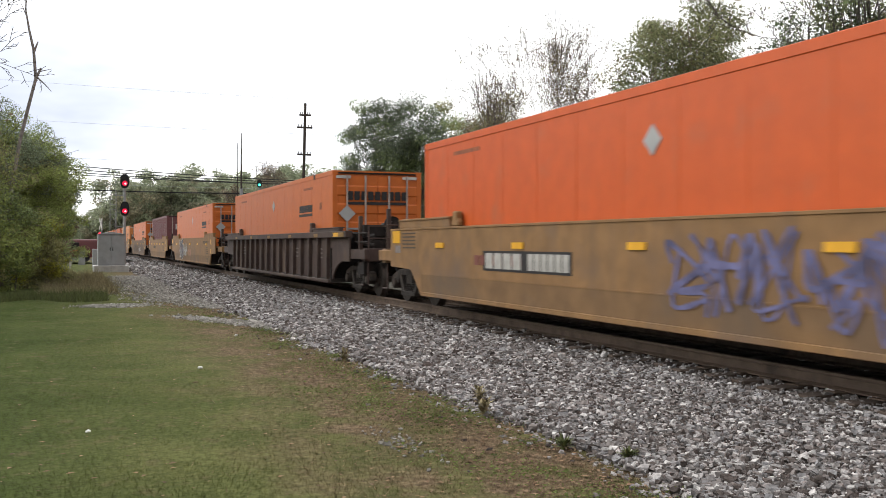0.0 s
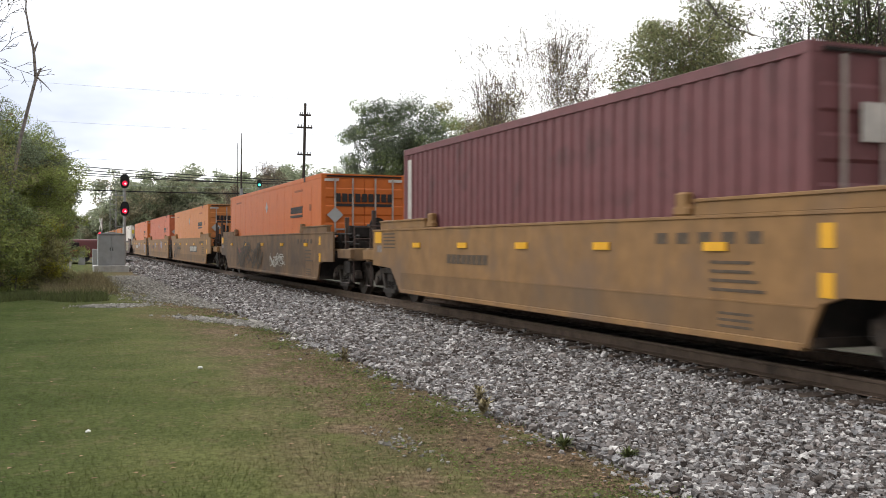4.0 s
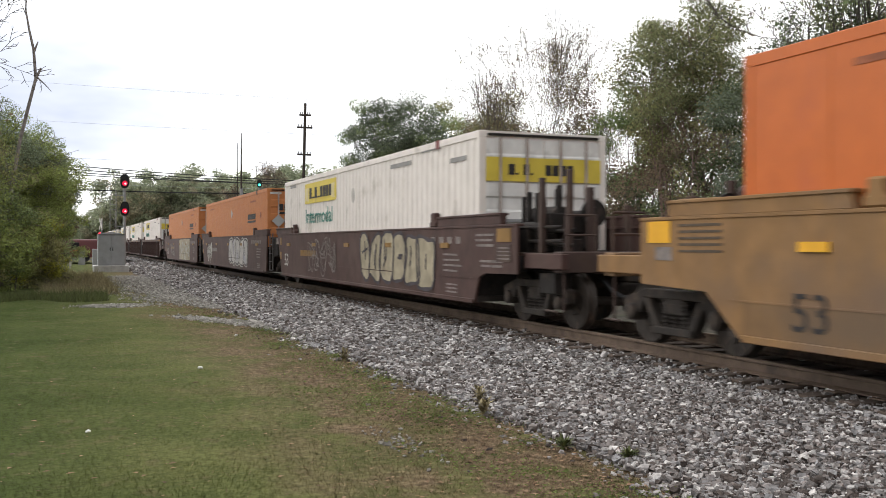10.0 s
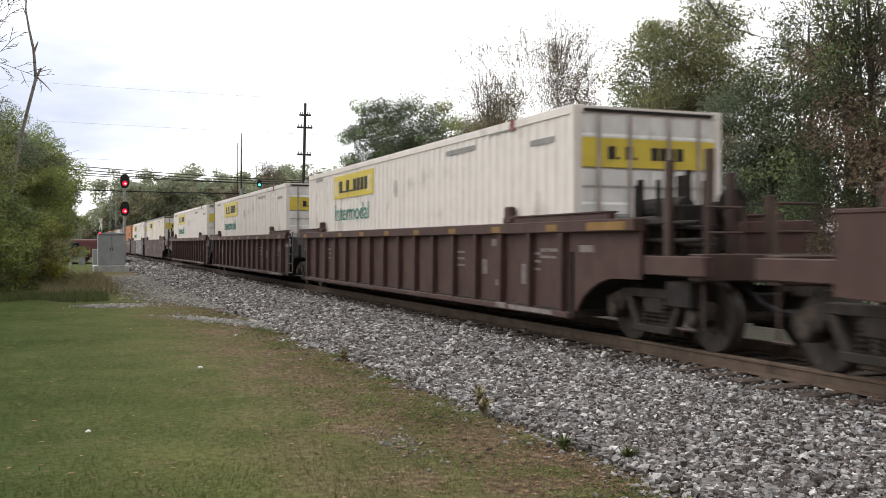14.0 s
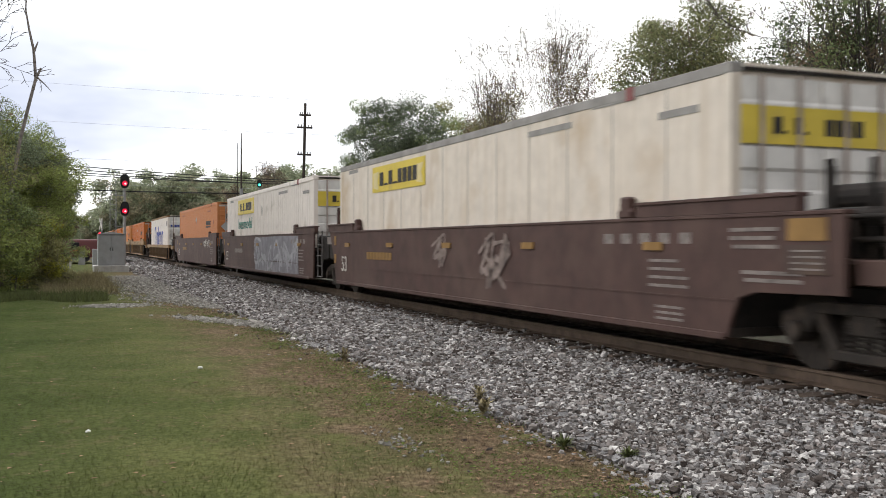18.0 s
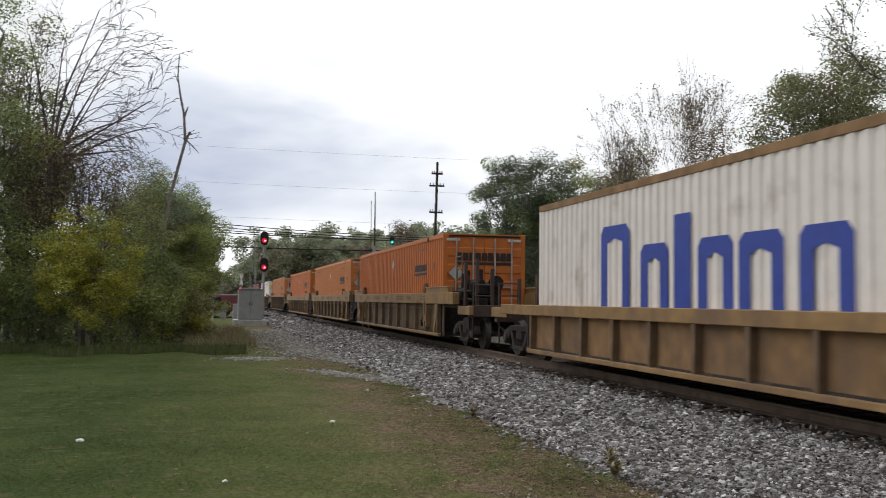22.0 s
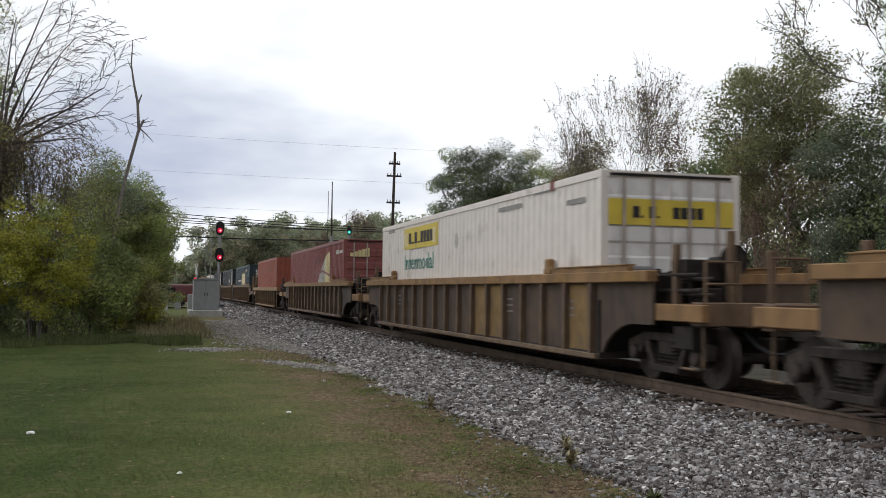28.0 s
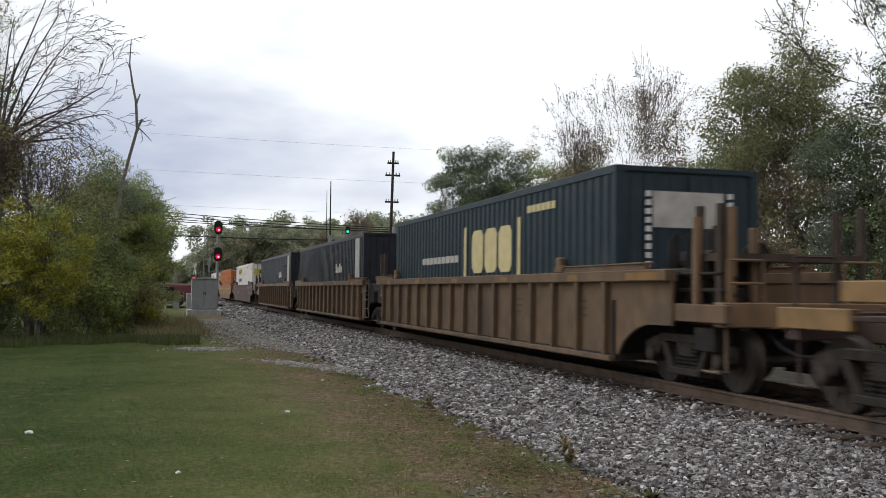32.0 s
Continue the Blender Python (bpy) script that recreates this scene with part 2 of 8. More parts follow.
INK = material("black_lettering", (0.025, 0.022, 0.022), 0.6, vary=0.2)
FAINT_STAMP = material("ghost_of_brown_stencil", (0.15, 0.095, 0.05), 0.75, vary=0.4, scale=8)
FAINT_INK = material("worn_dark_stencil", (0.085, 0.06, 0.04), 0.7, vary=0.4, scale=8)
FAINT_WHITE = material("worn_pale_stencil", (0.2, 0.17, 0.155), 0.7, vary=0.45, scale=8)
WHITE_INK = material("white_stencil", (0.5, 0.47, 0.43), 0.65, vary=0.25)
GREEN_INK = material("green_lettering", (0.05, 0.20, 0.16), 0.6, vary=0.15)
BLUE_INK = material("blue_lettering", (0.03, 0.055, 0.28), 0.55, vary=0.15)
RED_INK = material("dull_red_lettering", (0.18, 0.06, 0.045), 0.6, vary=0.2)
CREAM_INK = material("cream_lettering", (0.62, 0.52, 0.26), 0.55, vary=0.15)
SPRAY_BLUE = material("blue_spray_paint", (0.13, 0.125, 0.235), 0.7, vary=0.5, scale=4)
SPRAY_WHITE = material("white_spray_paint", (0.42, 0.40, 0.36), 0.7, vary=0.35)
SPRAY_TAN = material("tan_spray_paint", (0.34, 0.29, 0.2), 0.7, vary=0.35)
SPRAY_GREY = material("lilac_grey_spray_paint", (0.20, 0.19, 0.21), 0.7, vary=0.3)
SPRAY_CHALK = material("chalky_white_spray_paint", (0.46, 0.43, 0.40), 0.7, vary=0.25, second=(0.33, 0.32, 0.37), amount=0.3)
SPRAY_DIM = material("dusty_white_spray_paint", (0.22, 0.17, 0.15), 0.75, vary=0.5, scale=6)
SPRAY_PALE = material("pale_lilac_spray_paint", (0.31, 0.30, 0.32), 0.7, vary=0.3)
SPRAY_SKY = material("pale_blue_spray_paint", (0.27, 0.28, 0.36), 0.7, vary=0.4, scale=5)
SPRAY_PINK = material("pinkish_spray_paint", (0.33, 0.17, 0.115), 0.7, vary=0.3)
SPRAY_DARK = material("dark_spray_paint", (0.06, 0.05, 0.055), 0.7, vary=0.3)
RAIL = material("rusty_rail_steel", (0.125, 0.087, 0.062), 0.75, 0.0, vary=0.35, scale=5, second=(0.06, 0.042, 0.032), amount=0.3, second_scale=2.5, bump=0.2)
TIE = material("creosoted_timber", (0.085, 0.062, 0.048), 0.9, vary=0.4, bump=0.4)
STONE = stone_material()
PALE_STONE = material("pale_sandy_gravel", (0.27, 0.255, 0.23), 0.95, vary=0.3, scale=14, island=0.4, shine=0.1)
# bed coloured near-black: the shade in the gaps between stones is painted in
BALLAST_BED = material("gap_shade_ballast", (0.05, 0.048, 0.047), 0.95, vary=0.5, scale=16, bump=1.0, bump_scale=22)
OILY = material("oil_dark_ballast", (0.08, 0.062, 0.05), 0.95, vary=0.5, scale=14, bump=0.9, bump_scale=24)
CONCRETE = material("pale_concrete", (0.42, 0.41, 0.39), 0.9, vary=0.2, second=(0.28, 0.26, 0.23), amount=0.3, bump=0.3)
ALUMINIUM = material("grey_painted_steel", (0.31, 0.315, 0.32), 0.5, 0.1, vary=0.1, second=(0.22, 0.22, 0.22), amount=0.2, streak=0.2)
SILVER = material("galvanised_steel", (0.30, 0.30, 0.30), 0.45, 0.4, vary=0.15)
BLACK = material("black_enamel", (0.012, 0.012, 0.013), 0.5, vary=0.2)
POLE_WOOD = material("weathered_pole_timber", (0.06, 0.048, 0.04), 0.9, vary=0.4, bump=0.3)
WIRE = material("black_cable", (0.015, 0.015, 0.016), 0.6)
FAINT_WIRE = material("grey_cable", (0.4, 0.42, 0.45), 0.6)
RED_LAMP = glowing("red_signal_lens", (0.9, 0.015, 0.06), 1.0)
# glowing colours for the highlight on each signal lens
RED_GLINT = glowing("red_lens_glint", (1.0, 0.42, 0.45), 2.6)
GREEN_GLINT = glowing("green_lens_glint", (0.5, 1.0, 0.85), 2.2)
GREEN_LAMP = glowing("green_signal_lens", (0.05, 0.85, 0.65), 1.4)
BARK = material("grey_brown_bark", (0.15, 0.13, 0.117), 0.95, vary=0.4, scale=9, bump=0.5)
BARK_DARK = material("dark_wet_bark", (0.105, 0.09, 0.082), 0.95, vary=0.4, scale=9, bump=0.5)
BARK_TWIG = material("brown_twig_bark", (0.14, 0.116, 0.104), 0.95, vary=0.4, scale=9, bump=0.5)
BARK_PINK = material("pinkish_bark", (0.24, 0.17, 0.145), 0.95, vary=0.35, scale=9, bump=0.4)
BARK_PALE = material("pale_dead_wood", (0.25, 0.22, 0.205), 0.95, vary=0.35, scale=9, bump=0.5)
LEAF_DARK = leafy("dark_green_leaves", (0.25, 0.305, 0.14))
LEAF_DEEP = leafy("deep_green_leaves", (0.092, 0.116, 0.058))
LEAF_BLUE = leafy("bluish_green_leaves", (0.25, 0.288, 0.185))
LEAF_SLATE = leafy("slate_green_leaves", (0.165, 0.19, 0.13))
LEAF_GREEN = leafy("green_leaves", (0.305, 0.35, 0.115))
LEAF_OLIVE = leafy("olive_leaves", (0.288, 0.276, 0.126))
LEAF_WEARY = leafy("dull_grey_green_leaves", (0.235, 0.245, 0.125))
LEAF_YELLOW = leafy("yellowing_leaves", (0.396, 0.384, 0.072))
LEAF_BROWN = leafy("brown_autumn_leaves", (0.22, 0.165, 0.11))
# the paleness of distant haze is mixed into these two leaf colours
LEAF_FAR_HAZED = leafy("hazed_far_leaves", (0.345, 0.375, 0.25))
LEAF_HAZE = leafy("hazed_far_turning_leaves", (0.375, 0.345, 0.235))
BRUSH = material("dry_brush", (0.24, 0.2, 0.11), 0.9, vary=0.3, island=0.5)
ASPHALT = material("road_asphalt", (0.05, 0.05, 0.052), 0.9, vary=0.3)


# ---------------------------------------------------------------- building helpers
def box(bm, x0, x1, y0, y1, z0, z1):
    v = [bm.verts.new((x, y, z)) for x in (x0, x1) for y in (y0, y1) for z in (z0, z1)]
    for q in ((0, 1, 3, 2), (4, 6, 7, 5), (0, 4, 5, 1), (2, 3, 7, 6), (0, 2, 6, 4), (1, 5, 7, 3)):
        bm.faces.new([v[i] for i in q])
    return bm


def plate(bm, outline, y0, y1):
    """An outline in x and z, made y1 - y0 thick."""
    a = [bm.verts.new((x, y0, z)) for x, z in outline]
    b = [bm.verts.new((x, y1, z)) for x, z in outline]
    bm.faces.new(a)
    bm.faces.new(b[::-1])
    for i in range(len(a)):
        j = (i + 1) % len(a)
        bm.faces.new((a[j], a[i], b[i], b[j]))
    return bm


def rod(bm, p, q, r, sides=8, r2=None):
    p, q = Vector(p), Vector(q)
    turn = (q - p).to_track_quat("Z", "Y").to_matrix()
    rings = []
    for c, rad in ((p, r), (q, r if r2 is None else r2)):
        rings.append([bm.verts.new(c + turn @ Vector((rad * math.cos(a), rad * math.sin(a), 0))) for a in (2 * math.pi * i / sides for i in range(sides))])
    for i in range(sides):
        j = (i + 1) % sides
        bm.faces.new((rings[0][i], rings[0][j], rings[1][j], rings[1][i]))
    bm.faces.new(rings[0][::-1])
    bm.faces.new(rings[1])
    return bm


def turned(bm, profile, centre=(0, 0, 0), sides=20):
    """A profile of (along y, radius) turned round the y axis through centre."""
    c = Vector(centre)
    rings = [[bm.verts.new(c + Vector((r * math.cos(a), y, r * math.sin(a)))) for a in (2 * math.pi * i / sides for i in range(sides))] for y, r in profile]
    for a, b in zip(rings, rings[1:]):
        for i in range(sides):
            j = (i + 1) % sides
            bm.faces.new((a[i], a[j], b[j], b[i]))
    bm.faces.new(rings[0][::-1])
    bm.faces.new(rings[-1])
    return bm


def finish(bm, name, mat, bevel=0.0):
    bmesh.ops.recalc_face_normals(bm, faces=bm.faces)
    if bevel:
        bmesh.ops.bevel(bm, geom=list(bm.edges), offset=bevel, segments=1, affect="EDGES", profile=0.5)
    me = bpy.data.meshes.new(name)
    bm.to_mesh(me)
    bm.free()
    me.materials.append(mat)
    return me


def part(name, bm, mat, parent=None, label="", at=None, bevel=0.0):
    """One mesh object from a bmesh, or from a mesh made before, under its thing."""
    me = bm if isinstance(bm, bpy.types.Mesh) else finish(bm, name, mat, bevel)
    ob = new(name, me)
    if parent:
        ob.parent = parent
    if at is not None:
        ob.matrix_basis = at
    if label:
        ob["label"] = label
    return ob


def thing(name, label, category, group="", m=None):
    ob = tagged(new(name), label, category, group)
    if m is not None:
        ob.matrix_basis = m
    return ob


def text_mesh(body, size, mat, depth=0.004, width=1.0):
    """Letters that face the camera's side of the track (towards -y)."""
    cu = bpy.data.curves.new("lettering", "FONT")
    cu.body, cu.size, cu.extrude, cu.align_x, cu.align_y = body, size, depth, "CENTER", "CENTER"
    cu.resolution_u = 3
    ob = bpy.data.objects.new("lettering", cu)
    me = bpy.data.meshes.new_from_object(ob)
    bpy.data.objects.remove(ob)
    me.transform(pose(0, 0, 0, 90) @ Matrix.Diagonal((width, 1, 1, 1)))
    me.materials.clear()
    me.materials.append(mat)
    return me


# ---------------------------------------------------------------- train: containers
SIDE = 1.425          # half the width over a well car's side plates
TRACK_Y = 8.125       # centre line of the track
FLOOR = 0.43          # height of a container's floor above the rail
MESHES = {}


def kept(key, build):
    if key not in MESHES:
        MESHES[key] = build()
    return MESHES[key]


def corrugated(length, z0, z1, pitch, depth, mat):
    """A folded sheet along x that faces -y, with a back 30 mm behind it."""
    bm = bmesh.new()
    n = max(1, int(length / pitch))
    step = length / n
    xs = []
    for i in range(n):
        a = -length / 2 + i * step
        xs += [(a, 0.0), (a + step * 0.38, 0.0), (a + step * 0.5, depth), (a + step * 0.88, depth)]
    xs.append((length / 2, 0.0))
    lo = [bm.verts.new((x, y, z0)) for x, y in xs]
    hi = [bm.verts.new((x, y, z1)) for x, y in xs]
    for i in range(len(xs) - 1):
        bm.faces.new((lo[i], lo[i + 1], hi[i + 1], hi[i]))
    me = bpy.data.meshes.new("side_panel")
    bm.to_mesh(me)
    bm.free()
    me.materials.append(mat)
    return me


def letters(thing_, mat, x0, x1, z0, z1, y, heights, slant=0.0):
    """Plain upright shapes, each a part, in the place of a trade mark's letters."""
    w = (x1 - x0) / len(heights)
    for i, hh in enumerate(heights):
        key = ("letter", round(w, 3), hh, round(z1 - z0, 3), slant, mat.name)
        def shape():
            top = (z1 - z0) * hh
            return finish(plate(bmesh.new(), [(0.08 * w, 0), (0.9 * w, 0), (0.9 * w + slant * top, top), (0.08 * w + slant * top, top)], -0.006, 0), "letter_shape", mat)
        part("letter_shape", kept(key, shape), mat, thing_, at=pose(x0 + i * w, y, z0))


def end_letters(thing_, mat, y0, w, z0, x, heights, height):
    for i, hh in enumerate(heights):
        if hh:
            key = ("end_letter", w, hh, height, mat.name)
            part("letter_shape", kept(key, lambda: finish(box(bmesh.new(), 0, 0.006, 0, w * 0.82 * (1 if hh > 0.5 else 0.4), 0, height * hh), "letter_shape", mat)), mat, thing_, at=pose(x, y0 + i * w, z0))


def blocks(bm, x0, x1, z0, z1, y, heights, slant=0.0, thick=0.006, vertical=False):
    """Plain upright shapes in the place of a trade mark's letters."""
    w = (x1 - x0) / len(heights)
    for i, h in enumerate(heights):
        a, b = x0 + i * w + 0.08 * w, x0 + (i + 1) * w - 0.1 * w
        top = z0 + (z1 - z0) * h
        s = slant * (top - z0)
        plate(bm, [(a, z0), (b, z0), (b + s, top), (a + s, top)], y - thick, y)
    return bm


def end_plate(bm, y0, y1, z0, z1, x, thick=0.006):
    return box(bm, x, x + thick, y0, y1, z0, z1)


def container(style, length, x_front):
    """A shipping container; its origin is the middle of its floor. The doors are at its front end."""
    H, W2, h = 2.908, 1.2955, length / 2
    paint, ridge, depth = {
        "orange": (ORANGE, 0, 0), "vivid": (ORANGE_VIVID, 0, 0), "pale": (ORANGE_PALE, 0, 0), "red_orange": (ORANGE_RED, 0, 0), "dull": (ORANGE_TAN, 0.2, 0.008),
        "ridged_orange": (ORANGE_MID, 0.3, 0.035), "ridged_pale": (ORANGE_PALE, 0.3, 0.035), "ridged_dull": (ORANGE_TAN, 0.3, 0.035), "white": (WHITE, 0.3, 0.022),
        "white_old": (WHITE_OLD, 0, 0), "plum": (PLUM, 0.28, 0.03), "blue_white": (WHITE, 0.26, 0.032), "maroon": (MAROON, 0.3, 0.035),
        "brick": (BRICK_RED, 0.27, 0.035), "navy": (NAVY, 0.3, 0.035), "black": (BLACK_PAINT, 0.3, 0.035), "brown_red": (ORANGE_RED, 0.3, 0.03)}[style]
    orange_fleet = paint in (ORANGE, ORANGE_VIVID, ORANGE_MID, ORANGE_PALE, ORANGE_RED, ORANGE_TAN)
    white_fleet = style in ("white", "white_old")
    names = {"orange": "bright orange smooth-sided 53-foot container with dark lettering", "pale": "faded pale orange smooth-sided container", "vivid": "vivid red-orange smooth-sided 53-foot container",
             "red_orange": "faded red-orange smooth-sided container", "dull": "dull orange container with black lettering bar",
             "ridged_orange": "orange ridged container with dark lettering", "ridged_pale": "pale orange ridged container",
             "ridged_dull": "dull orange ridged container", "white": "white ridged container with yellow banner and green word",
             "white_old": "rust-streaked white smooth container with yellow banner", "plum": "dark plum forty-foot container with white door notice",
             "blue_white": "rust-stained white container with large blue letters", "maroon": "maroon ridged container with cream fan mark",
             "brick": "brick-red ridged forty-foot container", "navy": "dark blue-green ridged container with cream mark",
             "black": "black ridged container with white upright panel", "brown_red": "faded red ridged container"}
    c = thing("shipping_container", names[style], "container", "containers on the train")
    key = (style, length)
    side = -W2 + 0.012
    part("shell", kept((*key, "shell"), lambda: finish(box(bmesh.new(), -h + 0.03, h - 0.05, -W2 + 0.06, W2 - 0.06, 0.03, H - 0.03), "shell", paint)), paint, c)
    for s in (0, 180):
        if ridge:
            me = kept((*key, "side"), lambda: corrugated(length - 0.24, 0.12, H - 0.11, ridge, depth, paint))
        else:
            me = kept((*key, "side"), lambda: finish(box(bmesh.new(), -h + 0.12, h - 0.12, 0, 0.03, 0.12, H - 0.11), "side_panel", paint))
        part("side_panel", me, paint, c, at=pose(0, 0, 0, 0, 0, s) @ pose(0, side, 0))
    if not ridge:
        seam = PALE_SEAM if style == "white_old" else paint
        for k in range(1, 13):
            part("panel_joint", kept((style, "joint"), lambda: finish(box(bmesh.new(), -0.014, 0.014, -0.004, 0.004, 0.13, H - 0.12), "panel_joint", seam)), seam, c, at=pose(-h + k * length / 13, side, 0))
    rail_mat = RAIL_GREY if style == "white_old" else RUSTY_CHORD if style == "blue_white" else paint
    for sy in (-1, 1):
        part("top_rail", kept((*key, "rail"), lambda: finish(box(bmesh.new(), -h, h, -0.05, 0.05, H - 0.13, H), "top_rail", rail_mat, 0.008)), rail_mat, c, at=pose(0, sy * (W2 - 0.05), 0))
        part("bottom_rail", kept((*key, "sill"), lambda: finish(box(bmesh.new(), -h, h, -0.05, 0.05, 0.0, 0.14), "bottom_rail", paint, 0.008)), paint, c, at=pose(0, sy * (W2 - 0.05), 0))
        for sx in (-1, 1):
            part("corner_post", kept((*key, "post"), lambda: finish(box(bmesh.new(), -0.07, 0.07, -0.07, 0.07, 0, H - 0.01), "corner_post", paint, 0.01)), paint, c, at=pose(sx * (h - 0.072), sy * (W2 - 0.072), 0))
            part("corner_casting", kept(("casting", rail_mat.name), lambda: finish(box(bmesh.new(), -0.09, 0.09, -0.085, 0.085, 0, 0.12), "corner_casting", rail_mat, 0.01)), rail_mat, c, at=pose(sx * (h - 0.089), sy * (W2 - 0.083), H - 0.118))
    part("roof", kept((*key, "roof"), lambda: finish(box(bmesh.new(), -h + 0.02, h - 0.02, -W2 + 0.09, W2 - 0.09, H - 0.06, H - 0.02), "roof", paint)), paint, c)
    part("rear_wall", kept((*key, "rear"), lambda: finish(box(bmesh.new(), -h + 0.005, -h + 0.04, -W2 + 0.1, W2 - 0.1, 0.1, H - 0.1), "rear_wall", paint)), paint, c)

    # doors, their bands and locking bars
    door_mat = GREY_WHITE if white_fleet or style == "blue_white" else paint
    plain_end = style in ("navy", "black", "brick")
    for sy in (-1, 1):
        def leaf():
            bm, bands = bmesh.new(), 5
            if plain_end:
                xs = [(-0.59, h - 0.05), (-0.59, h - 0.006)]
                for i in range(5):
                    y = -0.59 + i * 0.236
                    xs += [(y + 0.12, h - 0.006), (y + 0.15, h - 0.032), (y + 0.206, h - 0.032), (y + 0.236, h - 0.006)]
                xs += [(0.59, h - 0.05)]
                lo, hi = ([bm.verts.new((x, y, z)) for y, x in xs] for z in (0.12, H - 0.14))
                for i in range(len(xs)):
                    j = (i + 1) % len(xs)
                    bm.faces.new((lo[i], lo[j], hi[j], hi[i]))
                bm.faces.new(lo)
                bm.faces.new(hi)
                return finish(bm, "door", door_mat)
            out = [(h - 0.05, 0.12), (h - 0.03, 0.12)]
            for i in range(bands):
                z = 0.2 + i * (H - 0.4) / bands
                w = (H - 0.4) / bands * 0.6
                out += [(h - 0.03, z), (h - 0.006, z + 0.04), (h - 0.006, z + w - 0.04), (h - 0.03, z + w)]
            out += [(h - 0.03, H - 0.14), (h - 0.05, H - 0.14)]
            return finish(plate(bm, out, -0.59, 0.59), "door", door_mat)
        door = part("door", kept((*key, "door"), leaf), door_mat, c, at=pose(0, sy * 0.607, 0))
        if not plain_end:
            for y in (-0.28, 0.25):
                part("lock_bar", kept((h, "bar"), lambda: finish(rod(bmesh.new(), (h + 0.02, 0, 0.1), (h + 0.02, 0, H - 0.12), 0.027, 8), "lock_bar", LOCK)), LOCK, door, at=pose(0, y, 0))
            part("door_handle", kept((h, "handle"), lambda: finish(box(bmesh.new(), h + 0.01, h + 0.045, -0.28, 0.25, 1.28, 1.33), "door_handle", SILVER)), SILVER, door)
    head_mat = paint if plain_end else GRIME_MAT
    part("door_header", kept((*key, "header"), lambda: finish(box(bmesh.new(), h - 0.06, h - 0.002, -W2 + 0.14, W2 - 0.14, H - 0.085, H - 0.045), "door_header", head_mat)), head_mat, c)
    part("top_beam", kept((*key, "beam"), lambda: finish(box(bmesh.new(), h - 0.05, h - 0.004, -W2 + 0.14, W2 - 0.14, H - 0.042, H - 0.004), "top_beam", paint)), paint, c)
    part("door_sill", kept((*key, "doorsill"), lambda: finish(box(bmesh.new(), h - 0.06, h - 0.002, -W2 + 0.14, W2 - 0.14, 0.0, 0.12), "door_sill", paint)), paint, c)

    f = side - 0.002            # plane of the side's lettering
    e = h + 0.004               # plane of the end's lettering
    fr = h                      # distances along the side are taken from the front corner
    Z = -FLOOR                  # heights below are taken from the rail

    def mark(name, mat, bm, label):
        part(name, finish(bm, name, mat), mat, c, label)

    if orange_fleet:
        ink = INK
        letters(c, ink, fr - 4.05, fr - 2.35, 2.27 + Z, 2.48 + Z, f, [1] * 9, 0.15)
        mark("lettering_bar", ink, plate(bmesh.new(), [(fr - 4.05, 2.14 + Z), (fr - 2.34, 2.14 + Z), (fr - 2.34, 2.22 + Z), (fr - 4.05, 2.22 + Z)], f - 0.006, f), "thin black bar")
        mark("number_bar", FADED_MARK, plate(bmesh.new(), [(fr - 3.46, 2.93 + Z), (fr - 2.3, 2.93 + Z), (fr - 2.3, 3.0 + Z), (fr - 3.46, 3.0 + Z)], f - 0.005, f), "faint plain bar")
        mark("number_bar", FADED_MARK, plate(bmesh.new(), [(fr - 1.45, 2.3 + Z), (fr - 1.2, 2.3 + Z), (fr - 1.2, 2.5 + Z), (fr - 1.45, 2.5 + Z)], f - 0.005, f), "faint square mark")
        mark("number_bar", FADED_MARK, plate(bmesh.new(), [(fr - 14.6, 2.98 + Z), (fr - 13.4, 2.98 + Z), (fr - 13.4, 3.05 + Z), (fr - 14.6, 3.05 + Z)], f - 0.005, f), "faint plain bar")
        mark("placard", PLACARD, plate(bmesh.new(), [(fr - 8.2, 2.62 + Z), (fr - 8.0, 2.42 + Z), (fr - 7.8, 2.62 + Z), (fr - 8.0, 2.82 + Z)], f - 0.012, f), "pale grey diamond placard")
        mark("roof_mark", INK, box(bmesh.new(), fr - 2.12, fr - 1.95, -W2 - 0.012, -W2 + 0.02, H - 0.14, H + 0.01), "dark lifting mark on the top rail")
        # end
        end_letters(c, INK, -W2 + 0.42, 0.197, 2.53 + Z, e, [1] * 9, 0.24)
        mark("lettering_bar", INK, end_plate(bmesh.new(), -W2 + 0.4, -W2 + 2.16, 2.4 + Z, 2.48 + Z, e), "thin black bar")
        bm = bmesh.new()
        rings = [[bm.verts.new((x, -W2 + 0.4 + y, 2.15 + Z + z)) for y, z in ((-0.24, 0), (0, -0.23), (0.24, 0), (0, 0.23))] for x in (e + 0.045, e + 0.055)]
        bm.faces.new(rings[0])
        bm.faces.new(rings[1])
        for i in range(4):
            bm.faces.new((rings[0][i], rings[0][i - 1], rings[1][i - 1], rings[1][i]))
        mark("placard", PLACARD, bm, "pale grey diamond placard")
        for y in (0.1, 2.02):
            mark("reflective_patch", WHITE_INK, end_plate(bmesh.new(), -W2 + y, -W2 + y + 0.42, 3.12 + Z, 3.2 + Z, e), "pale reflective strip")
